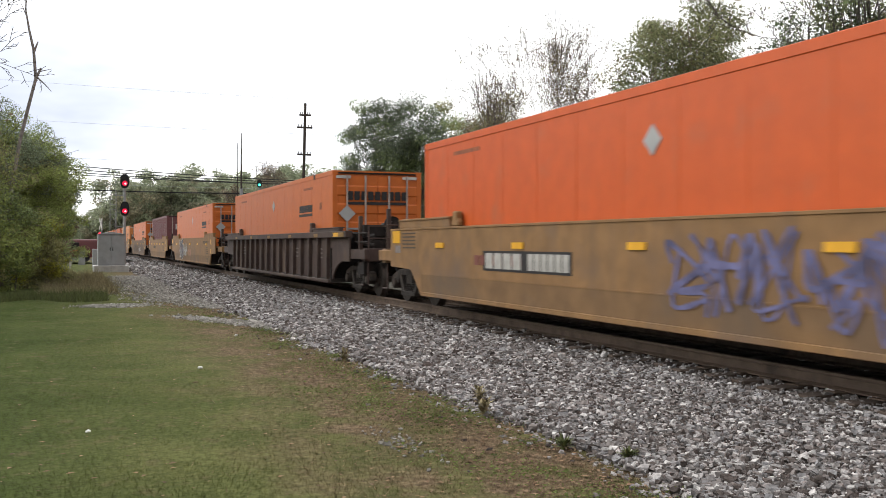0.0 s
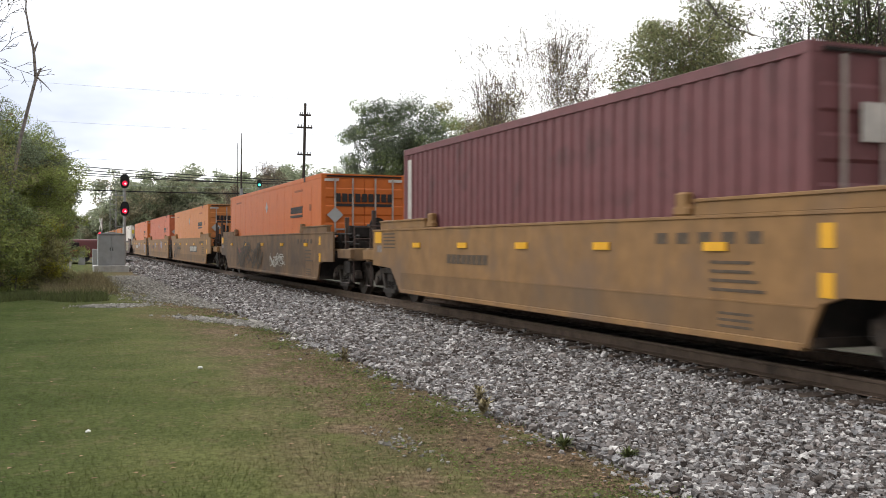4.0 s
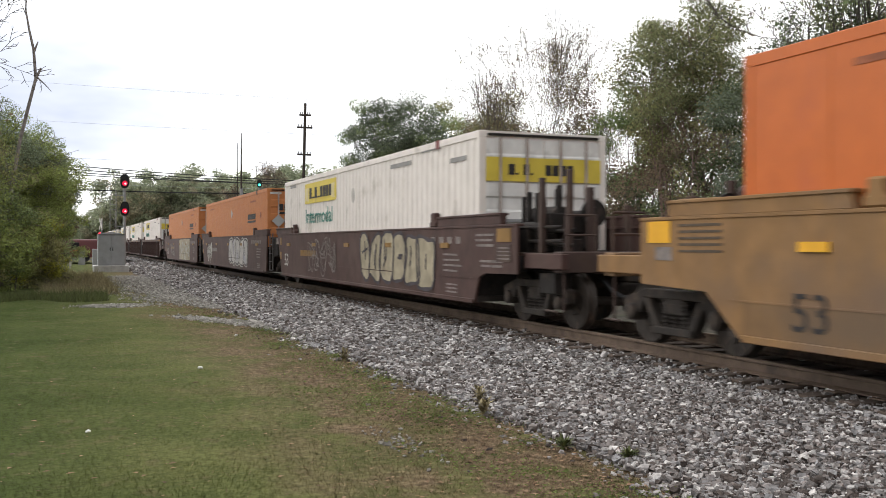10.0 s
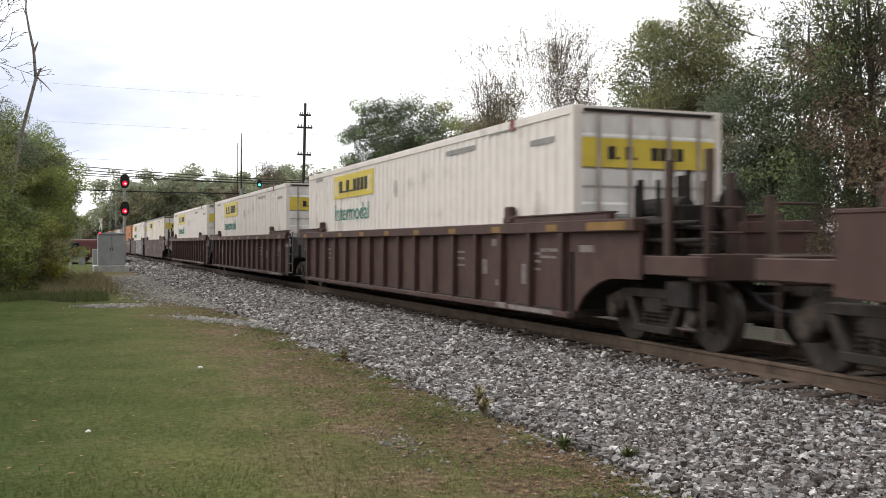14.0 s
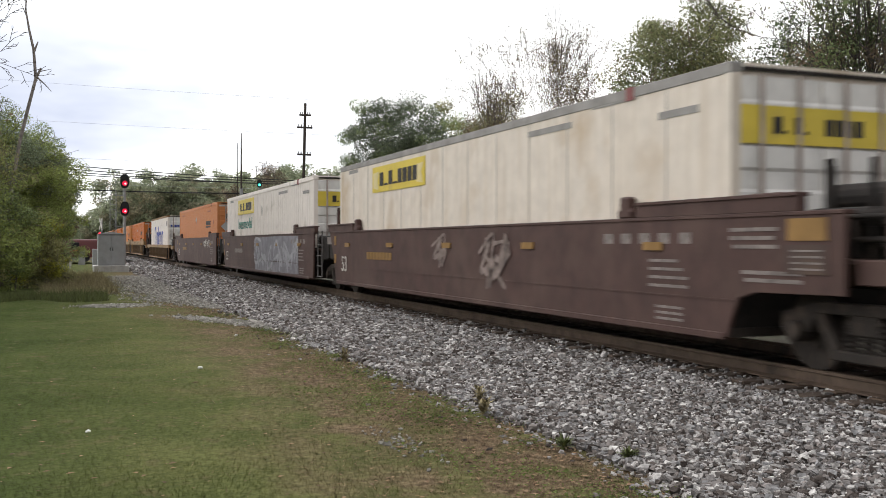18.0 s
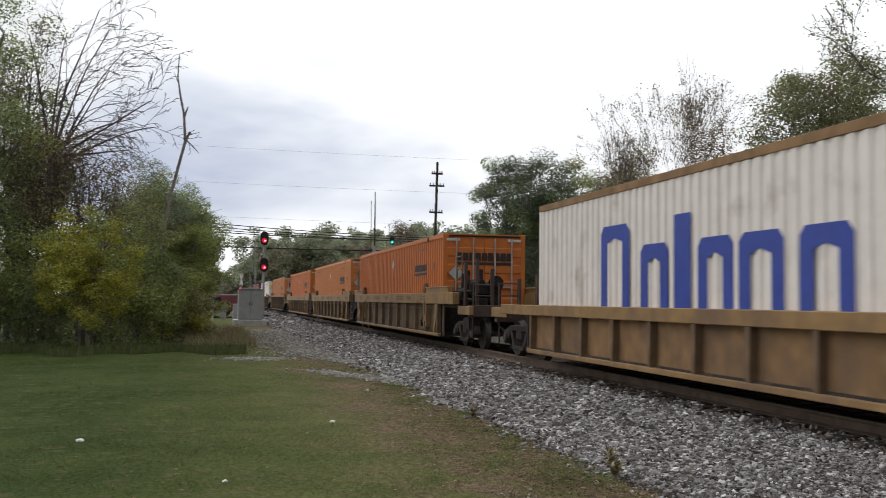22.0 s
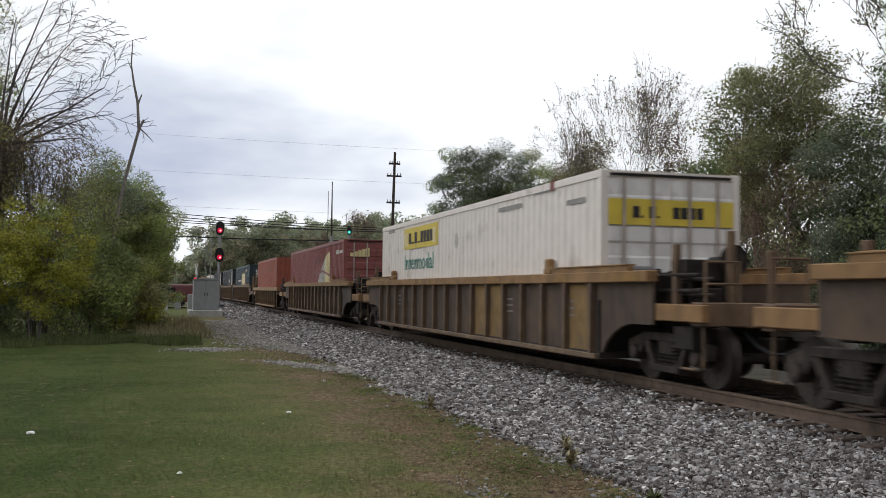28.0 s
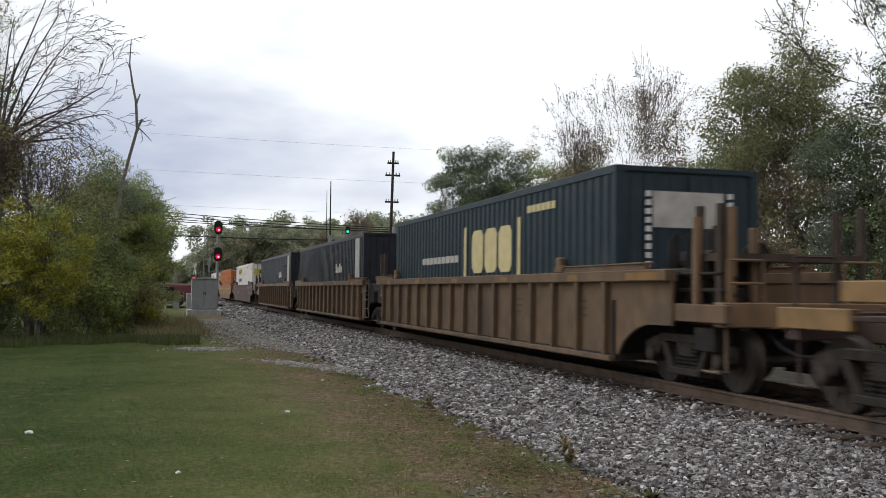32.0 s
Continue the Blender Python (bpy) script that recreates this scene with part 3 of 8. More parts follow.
    if white_fleet:
        mark("banner", BANNER, plate(bmesh.new(), [(fr - 13.25, 2.52 + Z), (fr - 9.66, 2.52 + Z), (fr - 9.66, 3.12 + Z), (fr - 13.25, 3.12 + Z)], f - 0.012, f), "yellow side banner")
        letters(c, INK, fr - 12.7, fr - 10.1, 2.66 + Z, 2.97 + Z, f - 0.013, [1, .15, 1, .15, 1, 1, 1, 1])
        for x in (12.95, 9.98):
            bm = plate(bmesh.new(), [(fr - x - 0.2, 2.62 + Z), (fr - x + 0.2, 2.58 + Z), (fr - x + 0.1, 2.8 + Z), (fr - x + 0.22, 3.0 + Z), (fr - x - 0.22, 2.98 + Z)], f - 0.018, f - 0.012)
            mark("emblem", CREAM_INK, bm, "plain scroll shape")
        for x0, x1, z in ((5.0, 3.6, 3.0), (3.0, 1.9, 3.18), (1.4, 0.6, 2.85), (15.3, 14.5, 3.1)):
            mark("number_bar", RAIL_GREY, plate(bmesh.new(), [(fr - x0, z + Z), (fr - x1, z + Z), (fr - x1, z + 0.09 + Z), (fr - x0, z + 0.09 + Z)], f - 0.006, f), "faint grey bar")
        if style == "white":
            word = kept("intermodal", lambda: text_mesh("Intermodal", 0.62, GREEN_INK, width=1.16))
            part("word", word, GREEN_INK, c, "green lettering", at=pose(fr - 11.62, f - 0.004, 2.12 + Z))
            mark("oval_mark", PALE_SEAM, plate(bmesh.new(), [(fr - 8.03 + 0.14 * math.cos(a), 2.55 + Z + 0.2 * math.sin(a)) for a in (i * math.pi / 6 for i in range(12))], f - 0.006, f), "grey oval mark")
        mark("rust_mark", MAROON, box(bmesh.new(), fr - 2.12, fr - 1.95, -W2 - 0.012, -W2 + 0.02, H - 0.16, H + 0.01), "dark rusty lifting mark on the top rail")
        mark("banner", BANNER, end_plate(bmesh.new(), -W2 + 0.13, W2 - 0.13, 2.44 + Z, 2.87 + Z, e), "yellow door banner")
        end_letters(c, INK, -W2 + 0.57, 0.148, 2.56 + Z, e + 0.007, (1, .2, 1, .2, 0, 1, 1, 1, 1), 0.19)
    if style == "blue_white":
        for i, (hh, w) in enumerate(((1.35, 0.98), (0.95, 0.8), (1.35, 0.42), (0.95, 0.8), (0.95, 0.86), (0.95, 0.84))):
            x0, w, bm = fr - 10.4 + (0, 1.62, 2.78, 3.5, 4.6, 5.95)[i], w * 1.2, bmesh.new()
            z0, z1 = 1.2 + Z, 1.3 + hh + Z
            if i == 2:
                box(bm, x0, x0 + w, f - 0.006, f, z0, z1)
            else:
                # an upright frame, open below, with swollen shoulders
                s = 0.27
                plate(bm, [(x0, z0), (x0 + s, z0), (x0 + s, z1 - 0.3), (x0 + w / 2, z1 - 0.22), (x0 + w - s, z1 - 0.3), (x0 + w - s, z0), (x0 + w, z0), (x0 + w, z1 - 0.12), (x0 + w - 0.12, z1), (x0 + 0.12, z1), (x0, z1 - 0.12)], f - 0.006, f)
            mark("letter_shape", BLUE_INK, bm, "large plain blue shape")
        part("size_mark", text_mesh("45", 0.5, INK, width=0.8), INK, c, "black size mark", at=pose(fr - 0.42, f - 0.03, 2.75 + Z))
        for i in range(6):
            mark("letter_shape", BLUE_INK, end_plate(bmesh.new(), -W2 + 0.22 + i * 0.13, -W2 + 0.31 + i * 0.13, 2.52 + Z, 2.66 + Z, e), "small blue shape")
    if style == "plum":
        mark("notice", WHITE_INK, end_plate(bmesh.new(), -W2 + 0.62, -W2 + 1.02, 2.35 + Z, 2.75 + Z, e + 0.03), "white square notice on the door")
        mark("stencil", WHITE_INK, blocks(bmesh.new(), -h + 0.25, -h + 0.5, 1.75 + Z, 3.1 + Z, f, [1]), "pale vertical stencil")
        for i in range(3):
            mark("number_bar", WHITE_INK, end_plate(bmesh.new(), 0.3, 1.05, 2.1 + 0.22 * i + Z, 2.16 + 0.22 * i + Z, e), "pale plain bar")
    if style == "maroon":
        for i in range(10):
            a, b = fr - 6.4 + i * 0.32, fr - 6.4 + i * 0.32 + 0.25
            za, zb = (1.75 + 1.2 * math.sin(math.pi / 2 * min(1, (x - fr + 6.4) / 3.2)) + Z for x in (a, b))
            mat = SPRAY_WHITE if i < 6 else CREAM_INK
            mark("fan_strip", mat, plate(bmesh.new(), [(a, 1.5 + Z), (b, 1.5 + Z), (b, zb), (a, za)], f - 0.01, f), "upright strip of the fan mark")
        mark("fan_wave", MAROON, plate(bmesh.new(), [(fr - 6.4, 1.95 + Z), (fr - 5.2, 2.12 + Z), (fr - 3.2, 1.9 + Z), (fr - 3.2, 1.99 + Z), (fr - 5.2, 2.22 + Z), (fr - 6.4, 2.06 + Z)], f - 0.016, f - 0.011), "maroon wave across the fan")
        mark("number_bar", WHITE_INK, plate(bmesh.new(), [(fr - 1.75, 2.78 + Z), (fr - 1.15, 2.78 + Z), (fr - 1.15, 2.95 + Z), (fr - 1.75, 2.95 + Z)], f - 0.006, f), "pale outlined plate")
        mark("number_bar", WHITE_INK, blocks(bmesh.new(), fr - 1.0, fr - 0.25, 2.8 + Z, 2.92 + Z, f, [1, 1, 1, 1]), "row of pale bars")
        bm = bmesh.new()
        for i in range(5):
            end_plate(bm, -W2 + 0.25 + i * 0.16, -W2 + 0.39 + i * 0.16, 2.65 + Z, 2.8 + 0.05 * i + Z, e + 0.03)
        mark("fan_mark", CREAM_INK, bm, "small cream fan on the door")
    if style == "brick":
        for x0, n in ((-h + 0.35, 7), (h - 1.15, 10), (h - 0.75, 10)):
            bm = bmesh.new()
            for i in range(n):
                z = 3.05 - i * 0.15 + Z
                plate(bm, [(x0, z), (x0 + 0.09, z), (x0 + 0.09, z + 0.08), (x0, z + 0.08)], f - 0.006, f)
            mark("stencil", PALE_CODE, bm, "column of pale plain bars")
        bm = bmesh.new()
        for i in range(10):
            end_plate(bm, 0.85, 0.93, 3.05 - i * 0.14 + Z, 3.12 - i * 0.14 + Z, e)
        mark("stencil", PALE_CODE, bm, "column of pale plain bars")
    if style == "navy":
        for x in (7.85, 4.33):
            mark("upright_bar", CREAM_INK, plate(bmesh.new(), [(fr - x, 1.6 + Z), (fr - x + 0.16, 1.6 + Z), (fr - x + 0.16, 2.8 + Z), (fr - x, 2.8 + Z)], f - 0.01, f), "cream upright bar")
        for x in (-7.25, -6.35, -5.45):
            bm = plate(bmesh.new(), [(fr + x, 1.85 + Z), (fr + x + 0.15, 1.72 + Z), (fr + x + 0.65, 1.72 + Z), (fr + x + 0.78, 1.85 + Z), (fr + x + 0.78, 2.55 + Z), (fr + x + 0.65, 2.68 + Z), (fr + x + 0.15, 2.68 + Z), (fr + x, 2.55 + Z)], f - 0.01, f)
            mark("letter_shape", CREAM_INK, bm, "large plain cream shape")
        letters(c, CREAM_INK, fr - 3.83, fr - 2.4, 2.84 + Z, 2.98 + Z, f, [1] * 6)
        letters(c, WHITE_INK, fr - 11.6, fr - 8.3, 2.0 + Z, 2.17 + Z, f, [1] * 9)
        mark("notice", WHITE_INK, end_plate(bmesh.new(), -W2 + 0.65, -W2 + 1.93, 2.36 + Z, 2.94 + Z, e), "white board with a stained face")
        for y in (0.52, 2.0):
            bm = bmesh.new()
            for i in range(9):
                end_plate(bm, -W2 + y, -W2 + y + 0.1, 2.85 - i * 0.14 + Z, 2.94 - i * 0.14 + Z, e)
            mark("stencil", GREY_WHITE, bm, "column of grey bars")
    if style == "black":
        mark("white_panel", WHITE_INK, plate(bmesh.new(), [(fr - 1.5, 0.3), (fr - 0.75, 0.3), (fr - 0.75, H - 0.15), (fr - 1.5, H - 0.15)], f - 0.01, f), "white upright panel")
        mark("trade_mark", WHITE_INK, blocks(bmesh.new(), fr - 5.6, fr - 4.2, 2.0 + Z, 2.35 + Z, f, [1, .6, 1, .7]), "row of pale shapes")
    return c


# ---------------------------------------------------------------- train: well cars
def truck_of(car, x):
    """A four-wheel bogie under a car: side frames, springs, bolster and two wheelsets."""
    t = part("truck", kept("bolster", lambda: finish(box(box(bmesh.new(), -0.2, 0.2, -1.05, 1.05, 0.42, 0.66), -0.3, 0.3, -0.35, 0.35, 0.6, 0.85), "truck", TRUCK, 0.02)), TRUCK, car, "grimy cast-steel bogie", at=pose(x, 0, 0))

    def frame_mesh():
        bm = bmesh.new()
        plate(bm, [(-1.12, 0.40), (-1.12, 0.60), (-0.62, 0.74), (0.62, 0.74), (1.12, 0.60), (1.12, 0.40), (0.72, 0.42), (0.6, 0.62), (-0.6, 0.62), (-0.72, 0.42)], -0.08, 0.08)
        plate(bm, [(-0.66, 0.62), (-0.42, 0.20), (-0.3, 0.20), (-0.3, 0.30), (-0.52, 0.62)], -0.075, 0.075)
        plate(bm, [(0.66, 0.62), (0.52, 0.62), (0.3, 0.30), (0.3, 0.20), (0.42, 0.20)], -0.075, 0.075)
        box(bm, -0.42, 0.42, -0.1, 0.1, 0.17, 0.27)
        return finish(bm, "side_frame", TRUCK, 0.012)
    for sy in (-1, 1):
        part("side_frame", kept("side_frame", frame_mesh), TRUCK, t, at=pose(0, sy * 0.98, 0))
        for sx in (-0.2, 0, 0.2):
            def coil():
                return finish(turned_z(bmesh.new(), [(0.26 + i * 0.0135, 0.078 if i % 4 in (1, 2) else 0.055) for i in range(26)]), "spring", TRUCK)
            part("spring", kept("spring", coil), TRUCK, t, at=pose(sx, sy * 0.98, 0))
        for sx in (-0.89, 0.89):
            part("axle_box", kept("axle_box", lambda: finish(turned(bmesh.new(), [(-0.13, 0.07), (-0.11, 0.11), (0.1, 0.12)]), "axle_box", TRUCK)), TRUCK, t, at=pose(sx, sy * 1.0, 0.42, 0, 0, 0 if sy < 0 else 180))
    for sx in (-0.89, 0.89):
        def wheels():
            bm = bmesh.new()
            for s in (-1, 1):
                ys = [(-0.79, 0.33), (-0.79, 0.42), (-0.70, 0.425), (-0.675, 0.45), (-0.65, 0.45), (-0.65, 0.34)]
                turned(bm, [(-s * y if s > 0 else y, r) for y, r in ys], sides=24)
                turned(bm, [(s * 0.755, 0.2), (s * 0.74, 0.335), (s * 0.69, 0.335)], sides=16)
                turned(bm, [(s * 0.82, 0.1), (s * 0.82, 0.2), (s * 0.66, 0.2)], sides=12)
                rod(bm, (0.24, s * 0.8, 0), (0.24, s * 0.74, 0), 0.05, 6)
            turned(bm, [(-0.95, 0.08), (0.95, 0.08)], sides=8)
            return finish(bm, "wheelset", WHEEL)
        w = part("wheelset", kept("wheelset", wheels), WHEEL, t, "steel wheels on an axle", at=pose(sx, 0, 0.42))
        WHEELSETS.append((w, sx, car))
    return t


def turned_z(bm, profile, sides=8):
    """A profile of (height, radius) turned round the upright axis."""
    rings = [[bm.verts.new((r * math.cos(a), r * math.sin(a), z)) for a in (2 * math.pi * i / sides for i in range(sides))] for z, r in profile]
    for a, b in zip(rings, rings[1:]):
        for i in range(sides):
            j = (i + 1) % sides
            bm.faces.new((a[i], a[j], b[j], b[i]))
    bm.faces.new(rings[0][::-1])
    bm.faces.new(rings[-1])
    return bm


WHEELSETS = []
FADED_MARK = material("faded_brown_mark", (0.30, 0.095, 0.04), 0.65, vary=0.4, scale=9)
PALE_CODE = material("worn_pale_red_stencil", (0.36, 0.24, 0.2), 0.65, vary=0.4, scale=9)
PLACARD = material("grey_placard", (0.36, 0.36, 0.35), 0.6, vary=0.15)
LOCK = material("painted_lock_bar", (0.36, 0.30, 0.265), 0.55, 0.0, vary=0.3)
DULL_YELLOW = material("dirty_yellow_reflector", (0.24, 0.135, 0.04), 0.6, vary=0.3)
LADDER = material("worn_grey_steel", (0.12, 0.11, 0.105), 0.6, 0.3, vary=0.3)
GRIME_MAT = material("black_grime", (0.021, 0.017, 0.015), 0.85, vary=0.4, scale=6, second=(0.045, 0.032, 0.025), amount=0.2, second_scale=4.0)


def curve_through(pts, steps=5, closed=False):
    """A smooth line through the points."""
    n, out = len(pts), []
    for i in range(n if closed else n - 1):
        p = [pts[k % n] if closed else pts[min(max(k, 0), n - 1)] for k in range(i - 1, i + 3)]
        for k in range(steps):
            t = k / steps
            out.append(tuple(0.5 * (2 * b + (c - a) * t + (2 * a - 5 * b + 4 * c - d) * t * t + (3 * b - a - 3 * c + d) * t ** 3) for a, b, c, d in zip(*p)))
    return out if closed else out + [tuple(pts[-1])]


def ribbon(bm, pts, width, y, closed=False):
    """One flat sprayed stroke along a line in x and z."""
    n = len(pts)
    rails = []
    for i in range(n):
        a, b = (pts[i - 1], pts[(i + 1) % n]) if closed else (pts[max(i - 1, 0)], pts[min(i + 1, n - 1)])
        d = Vector((b[0] - a[0], b[1] - a[1]))
        d = d.normalized() if d.length > 1e-6 else Vector((1, 0))
        w, up = width * (0.8 + 0.2 * math.sin(i * 1.7)), 0 if closed else 0.00012 * i
        rails.append((bm.verts.new((pts[i][0] - d.y * w, y - up, pts[i][1] + d.x * w)), bm.verts.new((pts[i][0] + d.y * w, y - up, pts[i][1] - d.x * w))))
    for i in range(n if closed else n - 1):
        (a, b), (c, d) = rails[i], rails[(i + 1) % n]
        bm.faces.new((a, b, d, c))
    return bm


def spray(car, seed, x0, x1, z0, z1, fill, line, n=5, form="bubble", width=0.03, halo=None):
    """Sprayed tags of plain shapes, a few millimetres proud of the side: swollen filled shapes with slots, loose scribbles,
    or a rolled-on panel with scribbles on it."""
    rnd = random.Random(seed)
    y = -SIDE - 0.004
    w, tall = (x1 - x0) / n, z1 - z0
    if form == "panel":
        k = rnd.uniform(-0.1, 0.1)
        pts = [(x0, z0), (x0 + 0.5 * (x1 - x0), z0 + 0.03), (x1, z0 + 0.05), (x1 + k, z1 - 0.02), (x0 + 0.6 * (x1 - x0), z1), (x0 + k, z1 - 0.04)]
        part("graffiti_fill", plate(bmesh.new(), pts, y - 0.002, y + 0.003), fill, car, "rolled-on patch of paint")
    for i in range(n):
        cx, cz = x0 + (i + 0.5) * w, (z0 + z1) / 2 + rnd.uniform(-0.04, 0.04) * tall
        if form == "bubble":
            rx, rz, lean = w * rnd.uniform(0.5, 0.62), tall / 2 * rnd.uniform(0.86, 1.0), rnd.uniform(-0.25, 0.25)
            ring = []
            for k in range(9):
                a = 2 * math.pi * (k + rnd.uniform(-0.25, 0.25)) / 9
                q = 1 + rnd.uniform(-0.2, 0.16)
                u, v = rx * q * math.copysign(abs(math.cos(a)) ** 0.6, math.cos(a)), rz * q * math.copysign(abs(math.sin(a)) ** 0.6, math.sin(a))
                ring.append((cx + u + lean * v, min(z1 + 0.03, max(z0 - 0.05, cz + v))))
            edge = curve_through(ring, 4, True)
            part("graffiti_fill", plate(bmesh.new(), edge, y - 0.002 - 0.0008 * i, y + 0.003), fill, car, "swollen sprayed shape")
            part("graffiti_outline", ribbon(bmesh.new(), edge, width * 1.5, y - 0.009 - 0.0009 * i, True), line, car, "thick sprayed outline")
            if halo:
                wide = [(cx + (a - cx) * 1.13, cz + (b - cz) * 1.1) for a, b in edge]
                part("graffiti_halo", ribbon(bmesh.new(), wide, width * 1.4, y - 0.0015, True), halo, car, "pale sprayed halo")
            for _ in range(rnd.choice((1, 2, 2))):
                sx, sz, ln = cx + rnd.uniform(-0.3, 0.3) * rx, cz + rnd.uniform(-0.35, 0.35) * rz, rnd.uniform(0.25, 0.5)
                a = rnd.choice((0.1, 1.4, 1.6, 1.2)) + rnd.uniform(-0.2, 0.2)
                slot = curve_through([(sx - math.cos(a) * ln * rz, sz - math.sin(a) * ln * rz), (sx + rnd.uniform(-0.08, 0.08), sz), (sx + math.cos(a) * ln * rz, sz + math.sin(a) * ln * rz)], 4)
                part("graffiti_slot", ribbon(bmesh.new(), slot, width * 1.2, y - 0.0165), line, car, "dark sprayed slot")
        else:
            for k in range(2 if form == "panel" else 3):
                pts = [(cx + rnd.uniform(-0.6, 0.6) * w, cz + rnd.uniform(-0.46, 0.46) * tall) for _ in range(rnd.choice((4, 5, 6)))]
                pts = [(a, min(z1, max(z0, b))) for a, b in curve_through(pts, 6)]
                part("graffiti_stroke", ribbon(bmesh.new(), pts, width * rnd.uniform(0.7, 1.5), y - 0.0085 - 0.004 * ((3 * i + k) % 5)), line, car, "loose sprayed stroke")


def hose_mesh(h):
    bm = bmesh.new()
    pts = [(h + 2.6 + 0.25 * i, -0.45 + 0.03 * i, 0.8 - 0.28 * math.sin(i / 5 * math.pi) ** 0.8) for i in range(5)]
    for a, b in zip(pts, pts[1:]):
        rod(bm, a, b, 0.028, 6)
    return finish(bm, "air_hose", BLACK)


def end_gear(car, h, flip, number, sx, post_mat, style):
    """Brake gear, pipes and posts that crowd the platform beyond a coupler end."""
    tall = number >= 5 and style not in ("low", "low_deep", "ribbed_rust")

    def add(name, key, bm, mat, label=""):
        part(name, kept((h, sx, tall, key, mat.name, "gear"), lambda: finish(bm(), name, mat, 0.008)), mat, car, label, at=flip)
    if sx > 0:
        rise = 2.2 if tall else 1.7
        for k, (x, y, r, z) in enumerate(((0.75, -0.75, 0.05, 0.0), (1.05, -1.0, 0.04, -0.1), (1.4, -0.55, 0.06, 0.02), (1.62, -1.05, 0.035, -0.06), (1.9, -0.8, 0.05, 0.05), (2.45, -0.95, 0.04, -0.12))):
            add("standpipe", k, lambda: rod(bmesh.new(), (h + x, y, 1.1), (h + x, y, rise + z), r, 8), GRIME_MAT)
        for k, (x0, x1, y, z, r) in enumerate(((0.7, 1.6, -0.6, rise - 0.4, 0.14), (0.8, 2.0, -1.0, rise - 0.62, 0.1), (0.5, 2.6, -1.12, 1.36, 0.03), (0.5, 2.6, -1.15, 1.58, 0.025))):
            add("air_tank" if r > 0.05 else "air_pipe", k + 10, lambda: rod(bmesh.new(), (h + x0, y, z), (h + x1, y, z), r, 12), GRIME_MAT)
        for k, (x0, x1, y0, y1, z0, z1) in enumerate(((0.55, 0.95, -1.1, -0.6, 1.18, 1.5), (1.15, 1.5, -1.15, -0.75, 1.18, 1.62), (1.75, 2.15, -1.1, -0.5, 1.5, 1.8), (2.0, 2.5, -1.2, -0.9, 0.55, 0.86))):
            add("valve_case", k + 20, lambda: box(bmesh.new(), h + x0, h + x1, y0, y1, z0, z1), GRIME_MAT)
        if tall:
            for k, (x, y, z) in enumerate(((2.05, -1.18, 2.35), (2.6, -1.0, 2.45))):
                add("guard_post", k + 30, lambda: box(bmesh.new(), h + x - 0.045, h + x + 0.045, y - 0.045, y + 0.045, 1.1, z), post_mat)
    elif number in (0, 4, 7, 10, 13, 16, 20):
        add("air_tank", 40, lambda: rod(bmesh.new(), (h + 0.75, -0.75, 1.98), (h + 2.35, -0.75, 1.98), 0.17, 14), post_mat, "grimy air reservoir")
        for k, x in enumerate((0.95, 1.6, 2.2)):
            add("tank_bracket", k + 41, lambda: box(bmesh.new(), h + x - 0.05, h + x + 0.05, -1.0, -0.5, 1.1, 1.84 + 0.4 * (k == 1)), post_mat)
    else:
        for k, z in enumerate((1.5, 1.68, 1.84)):
            add("rack_bar", k + 50, lambda: box(bmesh.new(), h + 0.55, h + 1.5, -1.25, -1.2, z, z + 0.05), GRIME_MAT)
        for k, x in enumerate((0.6, 1.42)):
            add("rack_post", k + 54, lambda: box(bmesh.new(), h + x, h + x + 0.06, -1.25, -1.19, 1.1, 1.9), GRIME_MAT)


